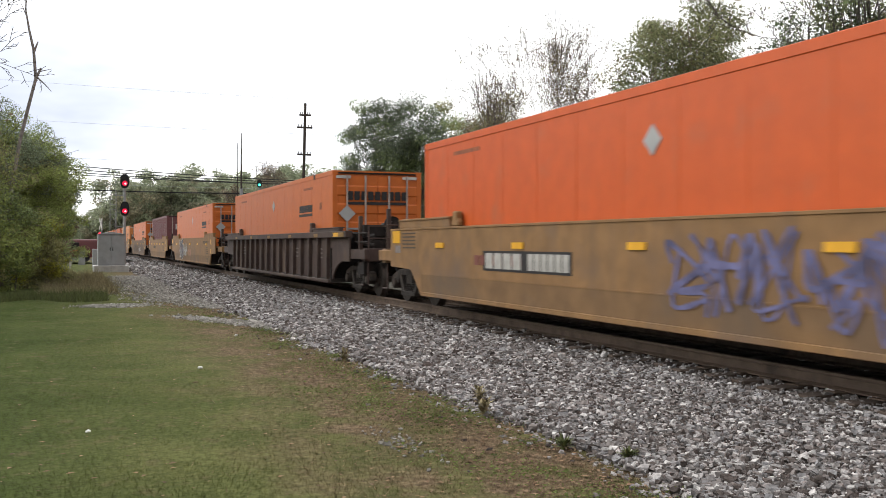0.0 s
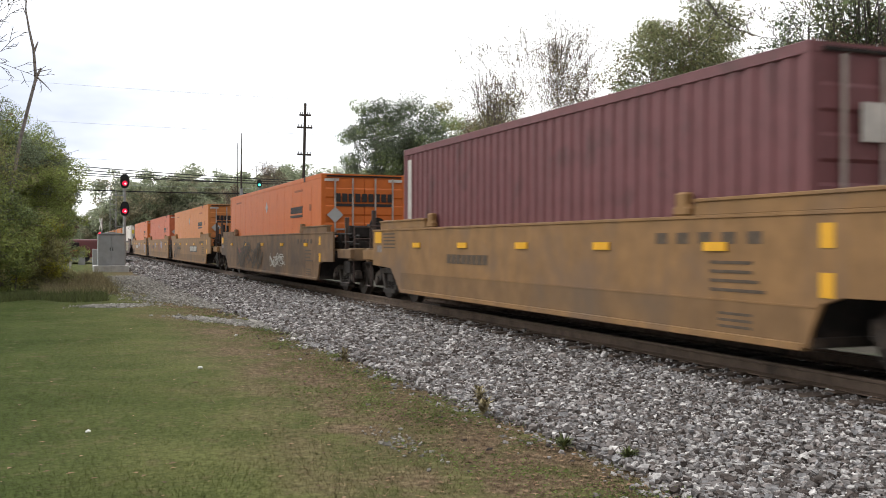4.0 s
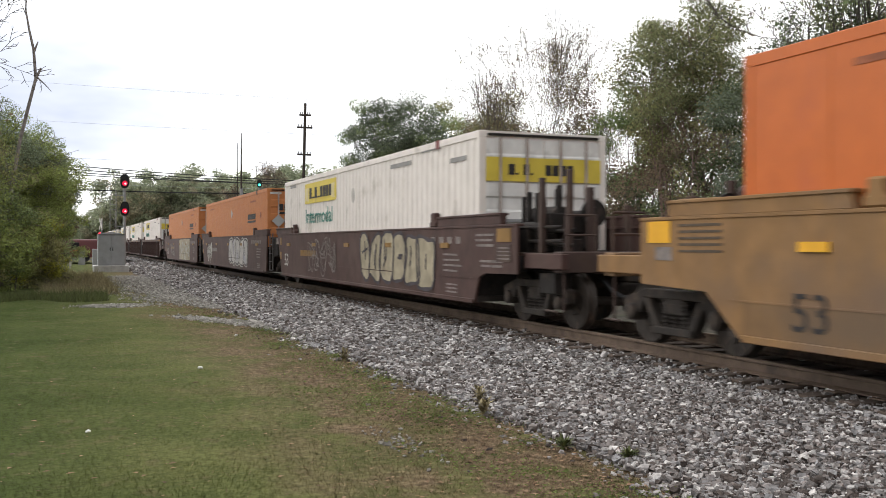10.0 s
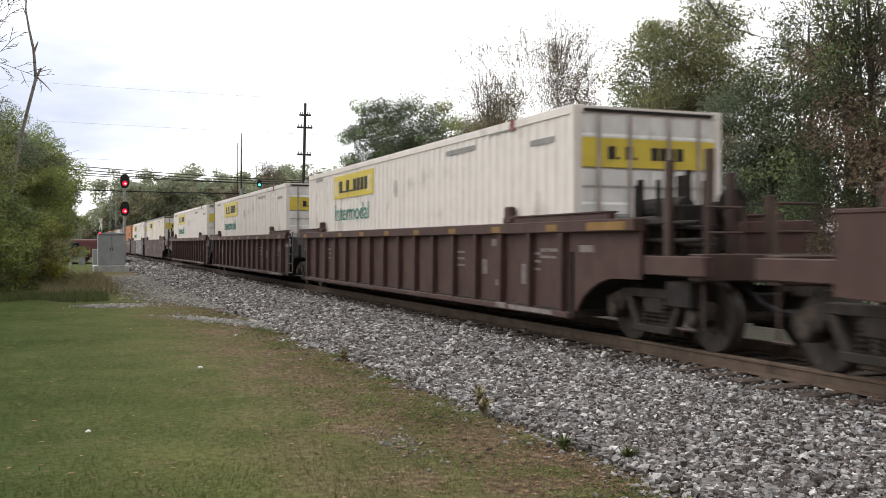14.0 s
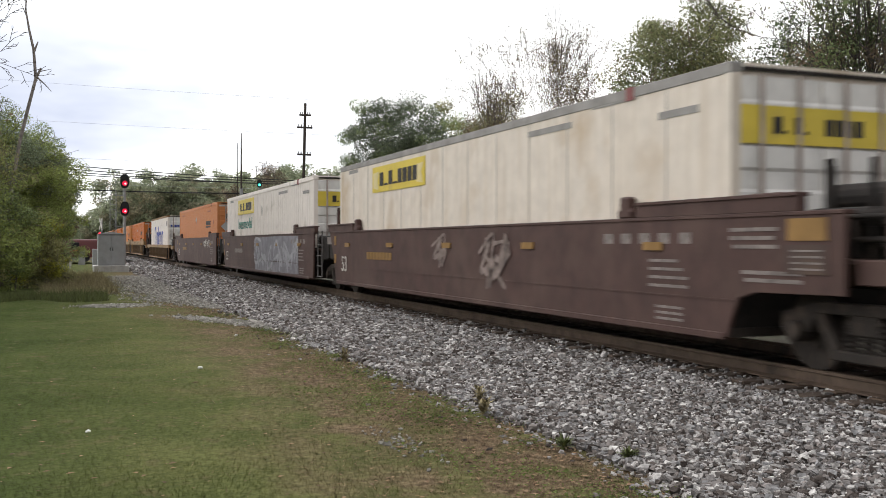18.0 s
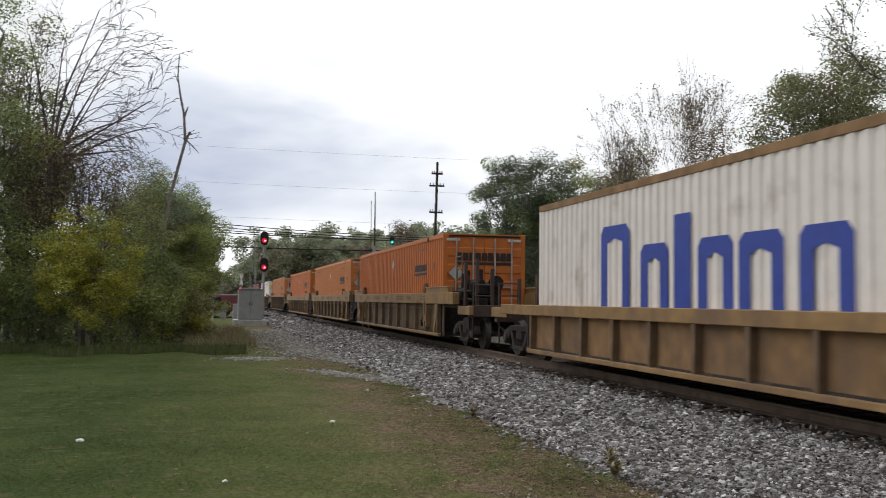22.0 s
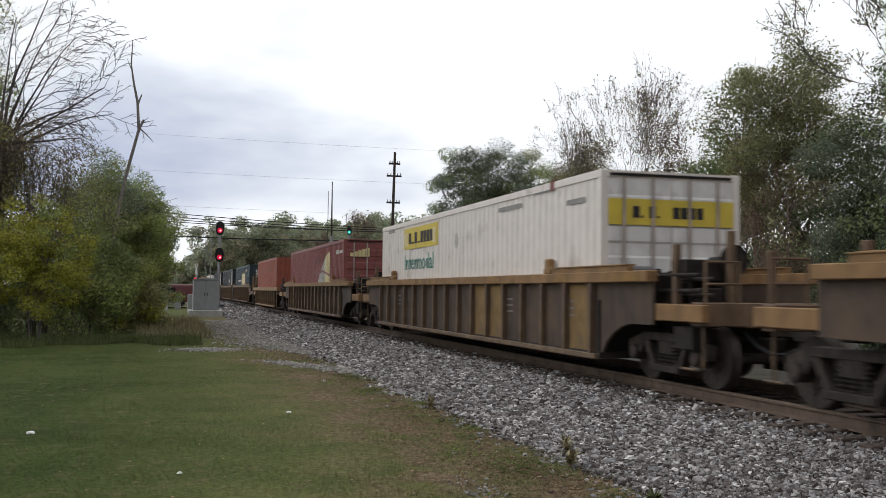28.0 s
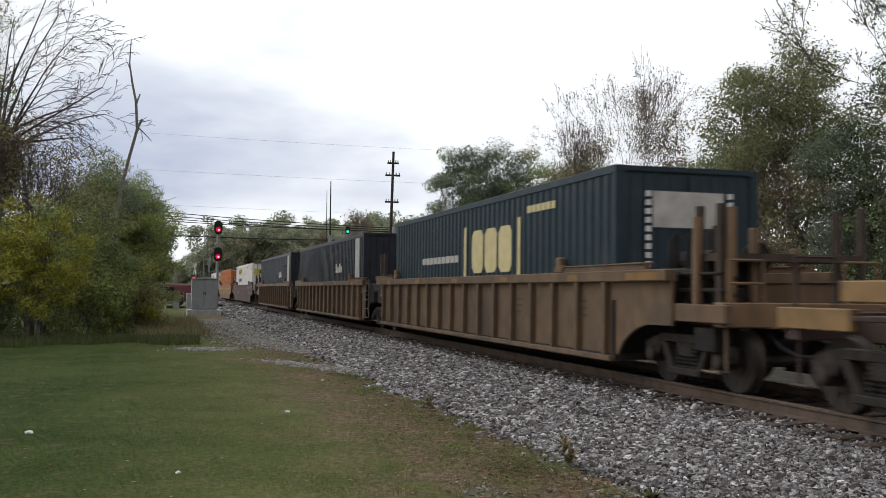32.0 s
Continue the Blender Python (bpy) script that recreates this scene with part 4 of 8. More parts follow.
def well_car(style, length, front, rear, number):
    """A well car unit; origin at its middle on the rail. style: smooth, ribbed or chord sided, with its paint.
    front, rear: 'coupler' ends stand on a bogie of their own, 'joint' ends share the bogie of the unit ahead."""
    form, paint, words = {
        "tan": ("smooth", TAN, "tan smooth-sided well car, streaked with grime"), "grimy": ("smooth", GRIMY_TAN, "grey-tan grimy smooth-sided well car"),
        "brown": ("smooth", BROWN, "dark brown smooth-sided well car with pale stencils"), "ribbed": ("ribbed", DARK_BROWN, "dark brown well car with ribbed sides"),
        "ribbed_maroon": ("ribbed", BROWN, "maroon-brown well car with ribbed sides"), "ribbed_rust": ("ribbed", RUSTY_BROWN, "rusty brown well car with ribbed sides and yellow patches"),
        "ribbed_tan": ("ribbed", BROWN_TAN, "tan well car with ribbed sides and tall end posts"), "chord": ("chord", YELLOW_TAN, "yellow well car with grimy recessed side panels"),
        "low": ("low", YELLOW_TAN, "yellow-edged low well car with recessed panels"), "low_deep": ("low", YELLOW_TAN, "short yellow-edged well car with deep grimy panels")}[style]
    car = thing("well_car", words, "rail car", "cars of the train")
    h = length / 2
    top, bot = (1.44, 0.24) if style == "low_deep" else (1.22, 0.24) if form == "low" else (1.63, 0.27)
    if form == "chord":
        top = 1.53
    elif form == "smooth":
        bot = 0.30
    key = (style, length, front, rear)
    reach = {"coupler": 1.65, "joint": 0.42}
    fe, re = reach[front], reach[rear]
    body_mat = PANEL_GRIME if form == "chord" else PANEL_LOW if form == "low" else paint
    inset = {"smooth": 0.0, "ribbed": 0.09, "chord": 0.10, "low": 0.12}[form]

    edge = RUSTY_CHORD if style == "ribbed_rust" else paint
    rib_paint = RUSTY_RIB if style == "ribbed_rust" else paint

    def side_outline():
        pts = [(-h + 0.25, bot)]
        pts += [(h - 0.05, bot)]
        if form in ("chord", "low"):
            return [(-h - 0.1, bot), (h + 0.12, bot), (h + 0.12, top), (-h - 0.1, top)]
        if front == "coupler" and form != "smooth":
            pts += [(h + 0.05, 0.42), (h + 0.2, 0.57), (h + 0.4, 0.69), (h + 0.65, 0.79), (h + 0.9, 0.85), (h + fe, 0.86)]
        else:
            pts += [(h + 0.02, 0.5), (h + 0.15, 0.74), (h + 0.4, 0.81), (h + fe, 0.83)] if front == "coupler" else [(h + 0.3, bot + 0.02)]
        pts += [(h + fe, top), (-h - re, top)]
        if rear == "coupler" and form != "smooth":
            pts += [(-h - re, 0.86), (-h - 0.6, 0.85), (-h - 0.35, 0.79), (-h - 0.1, 0.69), (-h + 0.1, 0.57), (-h + 0.2, 0.42)]
        else:
            pts += [(-h - re, 0.82), (-h - 0.35, 0.78)] if rear == "coupler" else [(-h - 0.05, 1.0)]
        return pts
    for sy in (-1, 1):
        me = kept((*key, "side"), lambda: finish(plate(bmesh.new(), side_outline(), -SIDE + inset, -SIDE + inset + 0.05), "side_plate", body_mat, 0.006))
        m = Matrix.Diagonal((1, -1, 1, 1)) if sy > 0 else Matrix()
        part("side_plate", me, body_mat, car, at=m)
        if form == "smooth":
            part("top_flange", kept((*key, "flange"), lambda: finish(box(bmesh.new(), -h - re, h + fe, -SIDE - 0.015, -SIDE + 0.13, top - 0.03, top + 0.012), "top_flange", paint, 0.006)), paint, car, at=m)
            part("bottom_flange", kept((*key, "bflange"), lambda: finish(box(bmesh.new(), -h + 0.3, h - 0.1, -SIDE - 0.022, -SIDE + 0.1, bot - 0.03, bot + 0.05), "bottom_flange", paint, 0.008)), paint, car, at=m)
            if paint is TAN:
                part("lower_panel", kept((*key, "lower"), lambda: finish(box(bmesh.new(), -h + 0.32, h - 0.12, -SIDE - 0.003, -SIDE + 0.02, bot + 0.052, 0.7), "lower_panel", TAN_LOWER)), TAN_LOWER, car, "grime-darkened lower side", at=m)
            part("weld_seam", kept((*key, "seam"), lambda: finish(box(bmesh.new(), -h + 0.1, h + 0.1, -SIDE - 0.008, -SIDE + 0.004, 0.70, 0.72), "weld_seam", paint)), paint, car, at=m)
        else:
            ch = {"ribbed": 0.15, "chord": 0.32, "low": 0.2}[form]
            part("top_chord", kept((*key, "chord"), lambda: finish(box(bmesh.new(), -h - re, h + fe, -SIDE - 0.02, -SIDE + 0.18, top - ch, top + 0.02), "top_chord", edge, 0.012)), edge, car, at=m)
            part("bottom_chord", kept((*key, "bchord"), lambda: finish(box(bmesh.new(), -h + 0.25, h - 0.06, -SIDE - 0.02, -SIDE + 0.14, bot - 0.02, bot + 0.07), "bottom_chord", rib_paint, 0.01)), rib_paint, car, at=m)
            rib_mat = {"ribbed_rust": RUSTY_RIB}.get(style, paint) if form == "ribbed" else RIB_GRIME
            n = {"ribbed": 16, "chord": 11, "low": 11}[form]
            rib = kept((style, "rib"), lambda: finish(plate(bmesh.new(), [(-0.045, bot + 0.06), (0.045, bot + 0.06), (0.06, top - ch), (-0.06, top - ch)], -SIDE - 0.012, -SIDE + inset + 0.01), "rib", rib_mat, 0.006))
            for i in range(n):
                x = -h + 0.45 + i * (length - 0.75) / (n - 1)
                part("rib", rib, rib_mat, car, at=m @ pose(x, 0, 0))
            for i in {21: (5, 12), 22: (9, 10, 14), 23: (1,)}.get(number, ()):
                w = (length - 0.75) / (n - 1)
                part("patch_panel", kept((style, "patch"), lambda: finish(box(bmesh.new(), 0.06, w - 0.06, -SIDE + inset - 0.006, -SIDE + inset + 0.01, bot + 0.09, top - ch - 0.03), "patch_panel", PATCH_TAN, 0.002)), PATCH_TAN, car, "tan repainted panel", at=m @ pose(-h + 0.45 + i * w, 0, 0))
            if form == "chord":
                for x in (-0.33, 0.38):
                    part("ladder_bracket", kept((style, "bracket"), lambda: finish(box(bmesh.new(), -0.05, 0.05, -SIDE - 0.05, -SIDE + 0.05, 0.45, 1.3), "ladder_bracket", paint, 0.01)), paint, car, at=m @ pose(x * length, 0, 0))
                for z in (top - ch - 0.06, top - ch - 0.13):
                    part("panel_rail", kept((style, length, z, "prail"), lambda: finish(box(bmesh.new(), -h + 0.45, h - 0.3, -SIDE + 0.05, -SIDE + inset + 0.01, z - 0.016, z + 0.016), "panel_rail", RIB_GRIME)), RIB_GRIME, car, at=m)
                for x in (-h + 0.55, h - 0.5):
                    part("gusset", kept((style, x > 0, "gusset"), lambda: finish(plate(bmesh.new(), [(-0.3, top - ch), (0.1, top - ch), (0.32, bot + 0.05), (0.2, bot + 0.05)] if x < 0 else [(0.3, top - ch), (-0.1, top - ch), (-0.32, bot + 0.05), (-0.2, bot + 0.05)], -SIDE - 0.005, -SIDE + 0.06), "gusset", paint, 0.006)), paint, car, at=m @ pose(x, 0, 0))
                for x in (-h + 1.25, h - 1.75):
                    part("step_box", kept((style, "stepbox"), lambda: finish(box(box(bmesh.new(), -0.22, 0.16, -SIDE - 0.04, -SIDE + 0.1, 0.66, 0.86), 0.05, 0.16, -SIDE - 0.05, -SIDE + 0.1, 0.5, 1.15), "step_box", paint, 0.012)), paint, car, at=m @ pose(x, 0, 0))
                if sy < 0:
                    # crossover ladder that stands above the front corner
                    for k, (a, b) in enumerate((((h + 0.4, 1.5), (h + 0.4, 2.65)), ((h + 1.0, 1.5), (h + 1.0, 2.65)), ((h + 0.4, 1.85), (h + 1.0, 1.85)), ((h + 0.4, 2.25), (h + 1.0, 2.25)), ((h + 0.4, 2.6), (h + 1.0, 2.6)))):
                        part("ladder_bar", kept((style, length, k, "xladder"), lambda: finish(rod(bmesh.new(), (a[0], -1.0, a[1]), (b[0], -1.0, b[1]), 0.026, 6), "ladder_bar", RIB_GRIME)), RIB_GRIME, car)
                part("valve_box", kept((style, "valve"), lambda: finish(box(box(bmesh.new(), -0.2, 0.25, -SIDE - 0.03, -SIDE + 0.12, 0.62, 0.82), -0.28, -0.16, -SIDE - 0.05, -SIDE + 0.1, 0.5, 0.7), "valve_box", TRUCK, 0.01)), TRUCK, car, at=m @ pose(0.37 * length, 0, 0))
    deck = DARK_BROWN if form in ("chord", "low") else TAN_GREY if paint in (TAN, TAN_GREY, GRIMY_TAN, YELLOW_TAN, BROWN_TAN) else RUSTY_RIB if paint is RUSTY_BROWN else DARK_BROWN
    end_mat = deck if style in ("ribbed_rust", "ribbed_tan") else DARK_BROWN
    # floor and bulkheads of the well
    part("well_floor", kept((*key, "floor"), lambda: finish(box(bmesh.new(), -h, h, -SIDE + 0.05, SIDE - 0.05, bot, bot + 0.1), "well_floor", TRUCK)), TRUCK, car)
    for sx, kind in ((1, front), (-1, rear)):
        e = reach[kind]
        flip = Matrix() if sx > 0 else pose(0, 0, 0, 0, 0, 180)

        def platform():
            bm = bmesh.new()
            z0, z1 = (0.78, 1.08) if form == "low" else (0.86, 1.16)
            far = h + e + (1.15 if kind == "coupler" else 0.5)
            box(bm, h + 0.1, far, -0.55, 0.55, z0, z1)
            box(bm, h + 0.12, h + e, -SIDE + 0.12, SIDE - 0.12, z1 - 0.04, z1 + 0.02)
            if kind == "coupler":
                box(bm, far - 0.25, far, -1.25, 1.25, z0 + 0.02, z1 + 0.04)
            return finish(bm, "end_platform", deck, 0.012)
        part("end_platform", kept((*key, sx, "platform"), platform), deck, car, at=flip)
        part("well_bulkhead", kept((*key, "well_end"), lambda: finish(box(bmesh.new(), h - 0.13, h - 0.06, -SIDE + 0.06, SIDE - 0.06, bot + 0.1, 1.2), "well_bulkhead", GRIME_MAT)), GRIME_MAT, car, at=flip)
        if kind == "coupler":
            part("coupler", kept((length, "coupler"), lambda: finish(box(box(bmesh.new(), h + 2.5, h + 3.3, -0.09, 0.09, 0.74, 0.92), h + 3.25, h + 3.62, -0.16, 0.16, 0.7, 0.97), "coupler", TRUCK, 0.02)), TRUCK, car, at=flip)
            truck_of(car, sx * (h + 1.5))
            # hoses and grab irons at the end
            far = h + 2.75
            for y in (-1.15, 1.15):
                bars = [((far, y, 1.12), (far, y, 1.75)), ((far, y * 0.55, 1.12), (far, y * 0.55, 1.75)), ((far, y, 1.75), (far, y * 0.55, 1.75)),
                        ((far, y, 1.45), (far, y * 0.55, 1.45)), ((far - 0.05, y, 0.3), (far - 0.05, y, 0.9)), ((far - 0.4, y * 1.1, 0.3), (far - 0.05, y * 1.1, 0.3))]
                for k, (a, b) in enumerate(bars):
                    part("grab_rail", kept((length, y, k, end_mat.name, "grab"), lambda: finish(rod(bmesh.new(), a, b, 0.02, 6), "grab_rail", end_mat)), end_mat, car, at=flip)
            part("brake_reservoir", kept((length, "tank"), lambda: finish(rod(bmesh.new(), (h + 0.75, -0.3, 1.3), (h + 1.45, -0.3, 1.3), 0.15, 14), "brake_reservoir", GRIME_MAT)), GRIME_MAT, car, at=flip)
            for y in (-1.24, 1.24):
                part("end_sill", kept((style, length, "sill"), lambda: finish(box(bmesh.new(), h + 1.66, h + 2.9, -0.06, 0.06, 0.93, 1.17), "end_sill", edge, 0.012)), edge, car, at=flip @ pose(0, y, 0))
            for x, y, z in ((h + 1.95, -1.12, 2.02), (h + 2.35, -0.5, 2.2), (h + 2.0, 0.4, 1.95)):
                part("brake_stand", kept((style, length, x, "stand"), lambda: finish(box(bmesh.new(), x - 0.05, x + 0.05, -0.05, 0.05, 1.12, z), "brake_stand", end_mat, 0.008)), end_mat, car, at=flip @ pose(0, y, 0))
            for k, (x0, x1, y0, y1, z0, z1) in enumerate(((1.2, 1.6, -0.95, -0.5, 1.18, 1.5), (1.7, 1.95, -0.8, -0.45, 1.15, 1.62), (2.1, 2.3, -0.95, -0.6, 1.17, 1.4))):
                part("brake_valve", kept((length, k, "cluster"), lambda: finish(box(bmesh.new(), h + x0, h + x1, y0, y1, z0, z1), "brake_valve", GRIME_MAT, 0.02)), GRIME_MAT, car, at=flip)
            part("hand_brake", kept((length, "wheel"), lambda: finish(turned(turned(bmesh.new(), [(-0.02, 0.19), (-0.03, 0.22), (0.03, 0.22), (0.02, 0.19)]), [(-0.12, 0.1), (0.12, 0.1)]), "hand_brake", GRIME_MAT)), GRIME_MAT, car, "dark brake wheel", at=flip @ pose(h + 2.2, -0.35, 1.8, 0, 0, 90))
            part("brake_housing", kept((length, "housing"), lambda: finish(box(bmesh.new(), h + 1.75, h + 2.1, -0.55, -0.15, 1.2, 1.85), "brake_housing", GRIME_MAT, 0.05)), GRIME_MAT, car, at=flip)
            for z in (1.3, 1.52):
                part("brake_pipe", kept((length, z, "pipe"), lambda: finish(rod(bmesh.new(), (h + 0.6, -0.98, z), (h + 2.7, -0.98, z), 0.03, 8), "brake_pipe", GRIME_MAT)), GRIME_MAT, car, at=flip)
            part("air_hose", kept((length, "hose"), lambda: hose_mesh(h)), BLACK, car, at=flip)
            end_gear(car, h, flip, number, sx, end_mat, style)
        else:
            if sx > 0:
                truck_of(car, h + 1.6)
            part("end_bulkhead", kept((*key, sx, "bulk"), lambda: finish(plate(bmesh.new(), [(h + 0.1, 0.5), (h + 0.75, 0.86), (h + 1.25, 0.9), (h + 1.25, 1.28), (h + 0.9, 1.5), (h + 0.1, 1.55)], -1.2, 1.2), "end_bulkhead", GRIME_MAT, 0.015)), GRIME_MAT, car, at=flip)
            if sx < 0 and form != "ribbed":
                for y in (0.35, 1.0):
                    part("end_post", kept((style, "post"), lambda: finish(box(bmesh.new(), -0.06, 0.06, -0.07, 0.07, 1.2, 2.32), "end_post", paint, 0.01)), paint, car, at=pose(-h - 0.95, -y, 0))
                part("post_rail", kept((style, "post_rail"), lambda: finish(box(bmesh.new(), -0.05, 0.05, -1.05, -0.3, 1.72, 1.82), "post_rail", paint, 0.01)), paint, car, at=pose(-h - 0.95, 0, 0))
            if sx < 0 and form == "smooth":
                part("number_plate_blank", kept("blank", lambda: finish(box(bmesh.new(), -0.3, 0.3, -SIDE - 0.004, -SIDE + 0.02, 1.3, 1.5), "number_plate_blank", FAINT_WHITE, 0.004)), FAINT_WHITE, car, "blank pale plate", at=pose(-h - 0.75, 0.1, 0))
        if form != "low":
            for sy in (-1, 1):
                out = 1.05 if kind == "coupler" else 0.55
                z = top + 0.012

                def ledge():
                    x0, x1 = h - 1.85, h + out
                    bm = bmesh.new()
                    k = 0.6 if form == "ribbed" else 1.0
                    plate(bm, [(x0, z), (x1, z), (x1, z + 0.16 * k), (x1 - 0.25, z + 0.2 * k), (x0 + 0.05, z + 0.17 * k)], -SIDE - 0.01, -SIDE + 0.1)
                    box(bm, x0 + 0.02, x1, -SIDE - 0.03, -SIDE + 0.14, z + 0.15 * k, z + 0.19 * k)
                    return finish(bm, "guide_ledge", ledge_mat, 0.006)
                ledge_mat = edge
                part("guide_ledge", kept((*key, sx, sy, "ledge"), ledge), ledge_mat, car, at=flip @ (Matrix() if sy < 0 else Matrix.Diagonal((1, -1, 1, 1))))
                lug = RUSTY_LUG if form == "chord" else edge
                shape = [(-0.16, top + 0.01), (0.16, top + 0.01), (0.15, top + 0.2), (0.06, top + 0.33), (-0.07, top + 0.33), (-0.11, top + 0.22)] if form == "chord" else [(-0.16, top + 0.01), (0.16, top + 0.01), (0.16, top + 0.12), (0.11, top + 0.13), (0.11, top + 0.29), (-0.11, top + 0.29), (-0.11, top + 0.13), (-0.16, top + 0.12)]
                part("latch", kept("latch" + style, lambda: finish(plate(bmesh.new(), shape, -SIDE - 0.015, -SIDE + 0.11), "latch", lug, 0.025)), lug, car,
                     at=flip @ (Matrix() if sy < 0 else Matrix.Diagonal((1, -1, 1, 1))) @ pose(h - 2.1, 0, 0))
        # ladder at the corner
        def ladder():
            bm = bmesh.new()
            x0 = h + (0.5 if kind == "joint" else 1.75)
            for x in (x0, x0 + 0.5):
                rod(bm, (x, -SIDE + 0.1, 0.38), (x, -SIDE + 0.1, top + 0.05), 0.022, 6)
            for z in (0.38, 0.68, 0.98, 1.28, 1.55):
                rod(bm, (x0, -SIDE + 0.08, z), (x0 + 0.5, -SIDE + 0.08, z), 0.016, 6)
            return finish(bm, "ladder", LADDER)
        if kind == "joint" and sx > 0:
            part("ladder", kept((length, "ladder"), ladder), LADDER, car)
    if form == "smooth" or form == "ribbed" and style != "ribbed_maroon":
        n = 5
        for i in range(n):
            x = -h + 1.35 + i * (length - 2.8) / (n - 1)
            z = 1.29 if form == "smooth" else 1.55
            hh = 0.05
            mat = YELLOW if paint in (TAN, GRIMY_TAN) and form == "smooth" else DULL_YELLOW
            part("reflector", kept(("reflector", form, mat.name), lambda: finish(box(bmesh.new(), -0.2, 0.2, -SIDE - 0.026, -SIDE - 0.001, z - hh, z + hh), "reflector", mat)), mat, car, "faded reflector strip", at=pose(x, 0, 0))
    # stencils at the front end of the side
    ink = FAINT_INK if paint in (TAN, TAN_GREY, GRIMY_TAN, YELLOW_TAN, BROWN_TAN) else FAINT_WHITE
    if form != "low":
        y = -SIDE - (0.022 if form != "smooth" else 0.002)
        if form == "smooth":
            rnd = random.Random(number)
            bars = [(h - 1.55, h - 0.75 + rnd.choice((-0.2, -0.1, 0, 0.1)), 1.1 - k * 0.1, 0.035) for k in range(4)] + [(h - 1.4, h - 0.85, 0.55 - k * 0.07, 0.03) for k in range(3)]
            bars += [(h - 2.6 + k * 0.42, h - 2.38 + k * 0.42, 1.32, 0.13) for k in range(5)]
            for x0, x1, z, tall in bars:
                w = round(x1 - x0, 3)
                part("stencil_bar", kept(("bar", w, tall, ink.name), lambda: finish(box(bmesh.new(), 0, w, -0.006, 0.002, 0, tall), "stencil_bar", ink)), ink, car, "plain stencil bar", at=pose(x0, -SIDE, z))
            mat = ink if number % 2 else (RED_INK if ink is FAINT_INK else DULL_YELLOW)
            letters(car, mat, -h + 3.0, -h + 4.9, 0.95, 1.12, y, [1] * 8)
            if number in (5, 7, 8, 10, 14, 15, 16):
                part("size_mark", kept(("53", ink.name), lambda: text_mesh("53", 0.55, WHITE_INK if ink is FAINT_WHITE else INK)), ink, car, "stencilled size mark", at=pose(-h + (1.05 if ink is FAINT_WHITE else 1.3), y - 0.006, 0.78 if ink is FAINT_WHITE else 0.62))
        else:
            for x in (h - 1.6, h - 4.6, -h + 2.4):
                for j in range(3):
                    part("stencil_bar", kept(("bar", 0.5, 0.04, ink.name), lambda: finish(box(bmesh.new(), 0, 0.5, -0.006, 0.002, 0, 0.04), "stencil_bar", ink)), ink, car, "plain stencil bar", at=pose(x, -SIDE + inset, 1.15 - j * 0.12))
    if form == "chord":
        rnd = random.Random(number)
        x = -h + 1.2
        while x < h - 1.0:
            w = rnd.choice(((0.16, 0.13), (0.5, 0.05), (1.3, 0.06), (0.16, 0.13)))
            for k in range(rnd.choice((1, 3, 5)) if w[0] < 0.3 else 2):
                at = (x + k * 0.24, 1.33) if w[0] < 0.3 else (x, 1.32 + k * 0.09)
                part("stencil_bar", kept(("bar", w, FAINT_STAMP.name), lambda: finish(box(bmesh.new(), 0, w[0], -0.004, 0.002, 0, w[1]), "stencil_bar", FAINT_STAMP)), FAINT_STAMP, car, "plain worn stencil bar", at=pose(at[0], -SIDE - 0.02, at[1]))
            x += rnd.uniform(1.7, 3.0)
        for x in (-h + 3.9, -0.6, h - 3.2):
            part("reflector", kept("chord_reflector", lambda: finish(box(bmesh.new(), -0.2, 0.2, -0.005, 0.002, -0.045, 0.045), "reflector", DULL_YELLOW)), DULL_YELLOW, car, "faded orange reflector strip", at=pose(x, -SIDE - 0.02, 1.3))
        part("size_mark", kept(("53", "chord"), lambda: text_mesh("53", 0.38, FAINT_INK)), FAINT_INK, car, "worn stencilled size mark", at=pose(-h + 3.85, -SIDE + inset - 0.008, 0.55))
    if form == "smooth" and paint is BROWN and front == "coupler":
        part("corner_plate", box(bmesh.new(), h + 0.9, h + 1.43, -SIDE - 0.012, -SIDE - 0.001, 1.35, 1.57), DULL_YELLOW, car, "dirty orange plate")
        part("corner_plate", box(bmesh.new(), h + 0.88, h + 1.45, -SIDE - 0.012, -SIDE - 0.001, 1.02, 1.31), DARK_BROWN, car, "dark notice plate")
        for k in range(4):
            part("notice_bar", box(bmesh.new(), h + 0.95, h + 1.38, -SIDE - 0.016, -SIDE - 0.012, 1.06 + k * 0.06, 1.08 + k * 0.06), FAINT_WHITE, car, "plain stencil bar")
        for x0, x1, z in ((0.0, 0.75, 1.45), (0.0, 0.7, 1.36), (0.05, 0.75, 1.27), (0.2, 1.1, 1.0), (0.25, 1.1, 0.92)):
            part("stencil_bar", box(bmesh.new(), h + x0, h + x1, -SIDE - 0.006, -SIDE + 0.002, z, z + 0.04), FAINT_WHITE, car, "plain stencil bar")
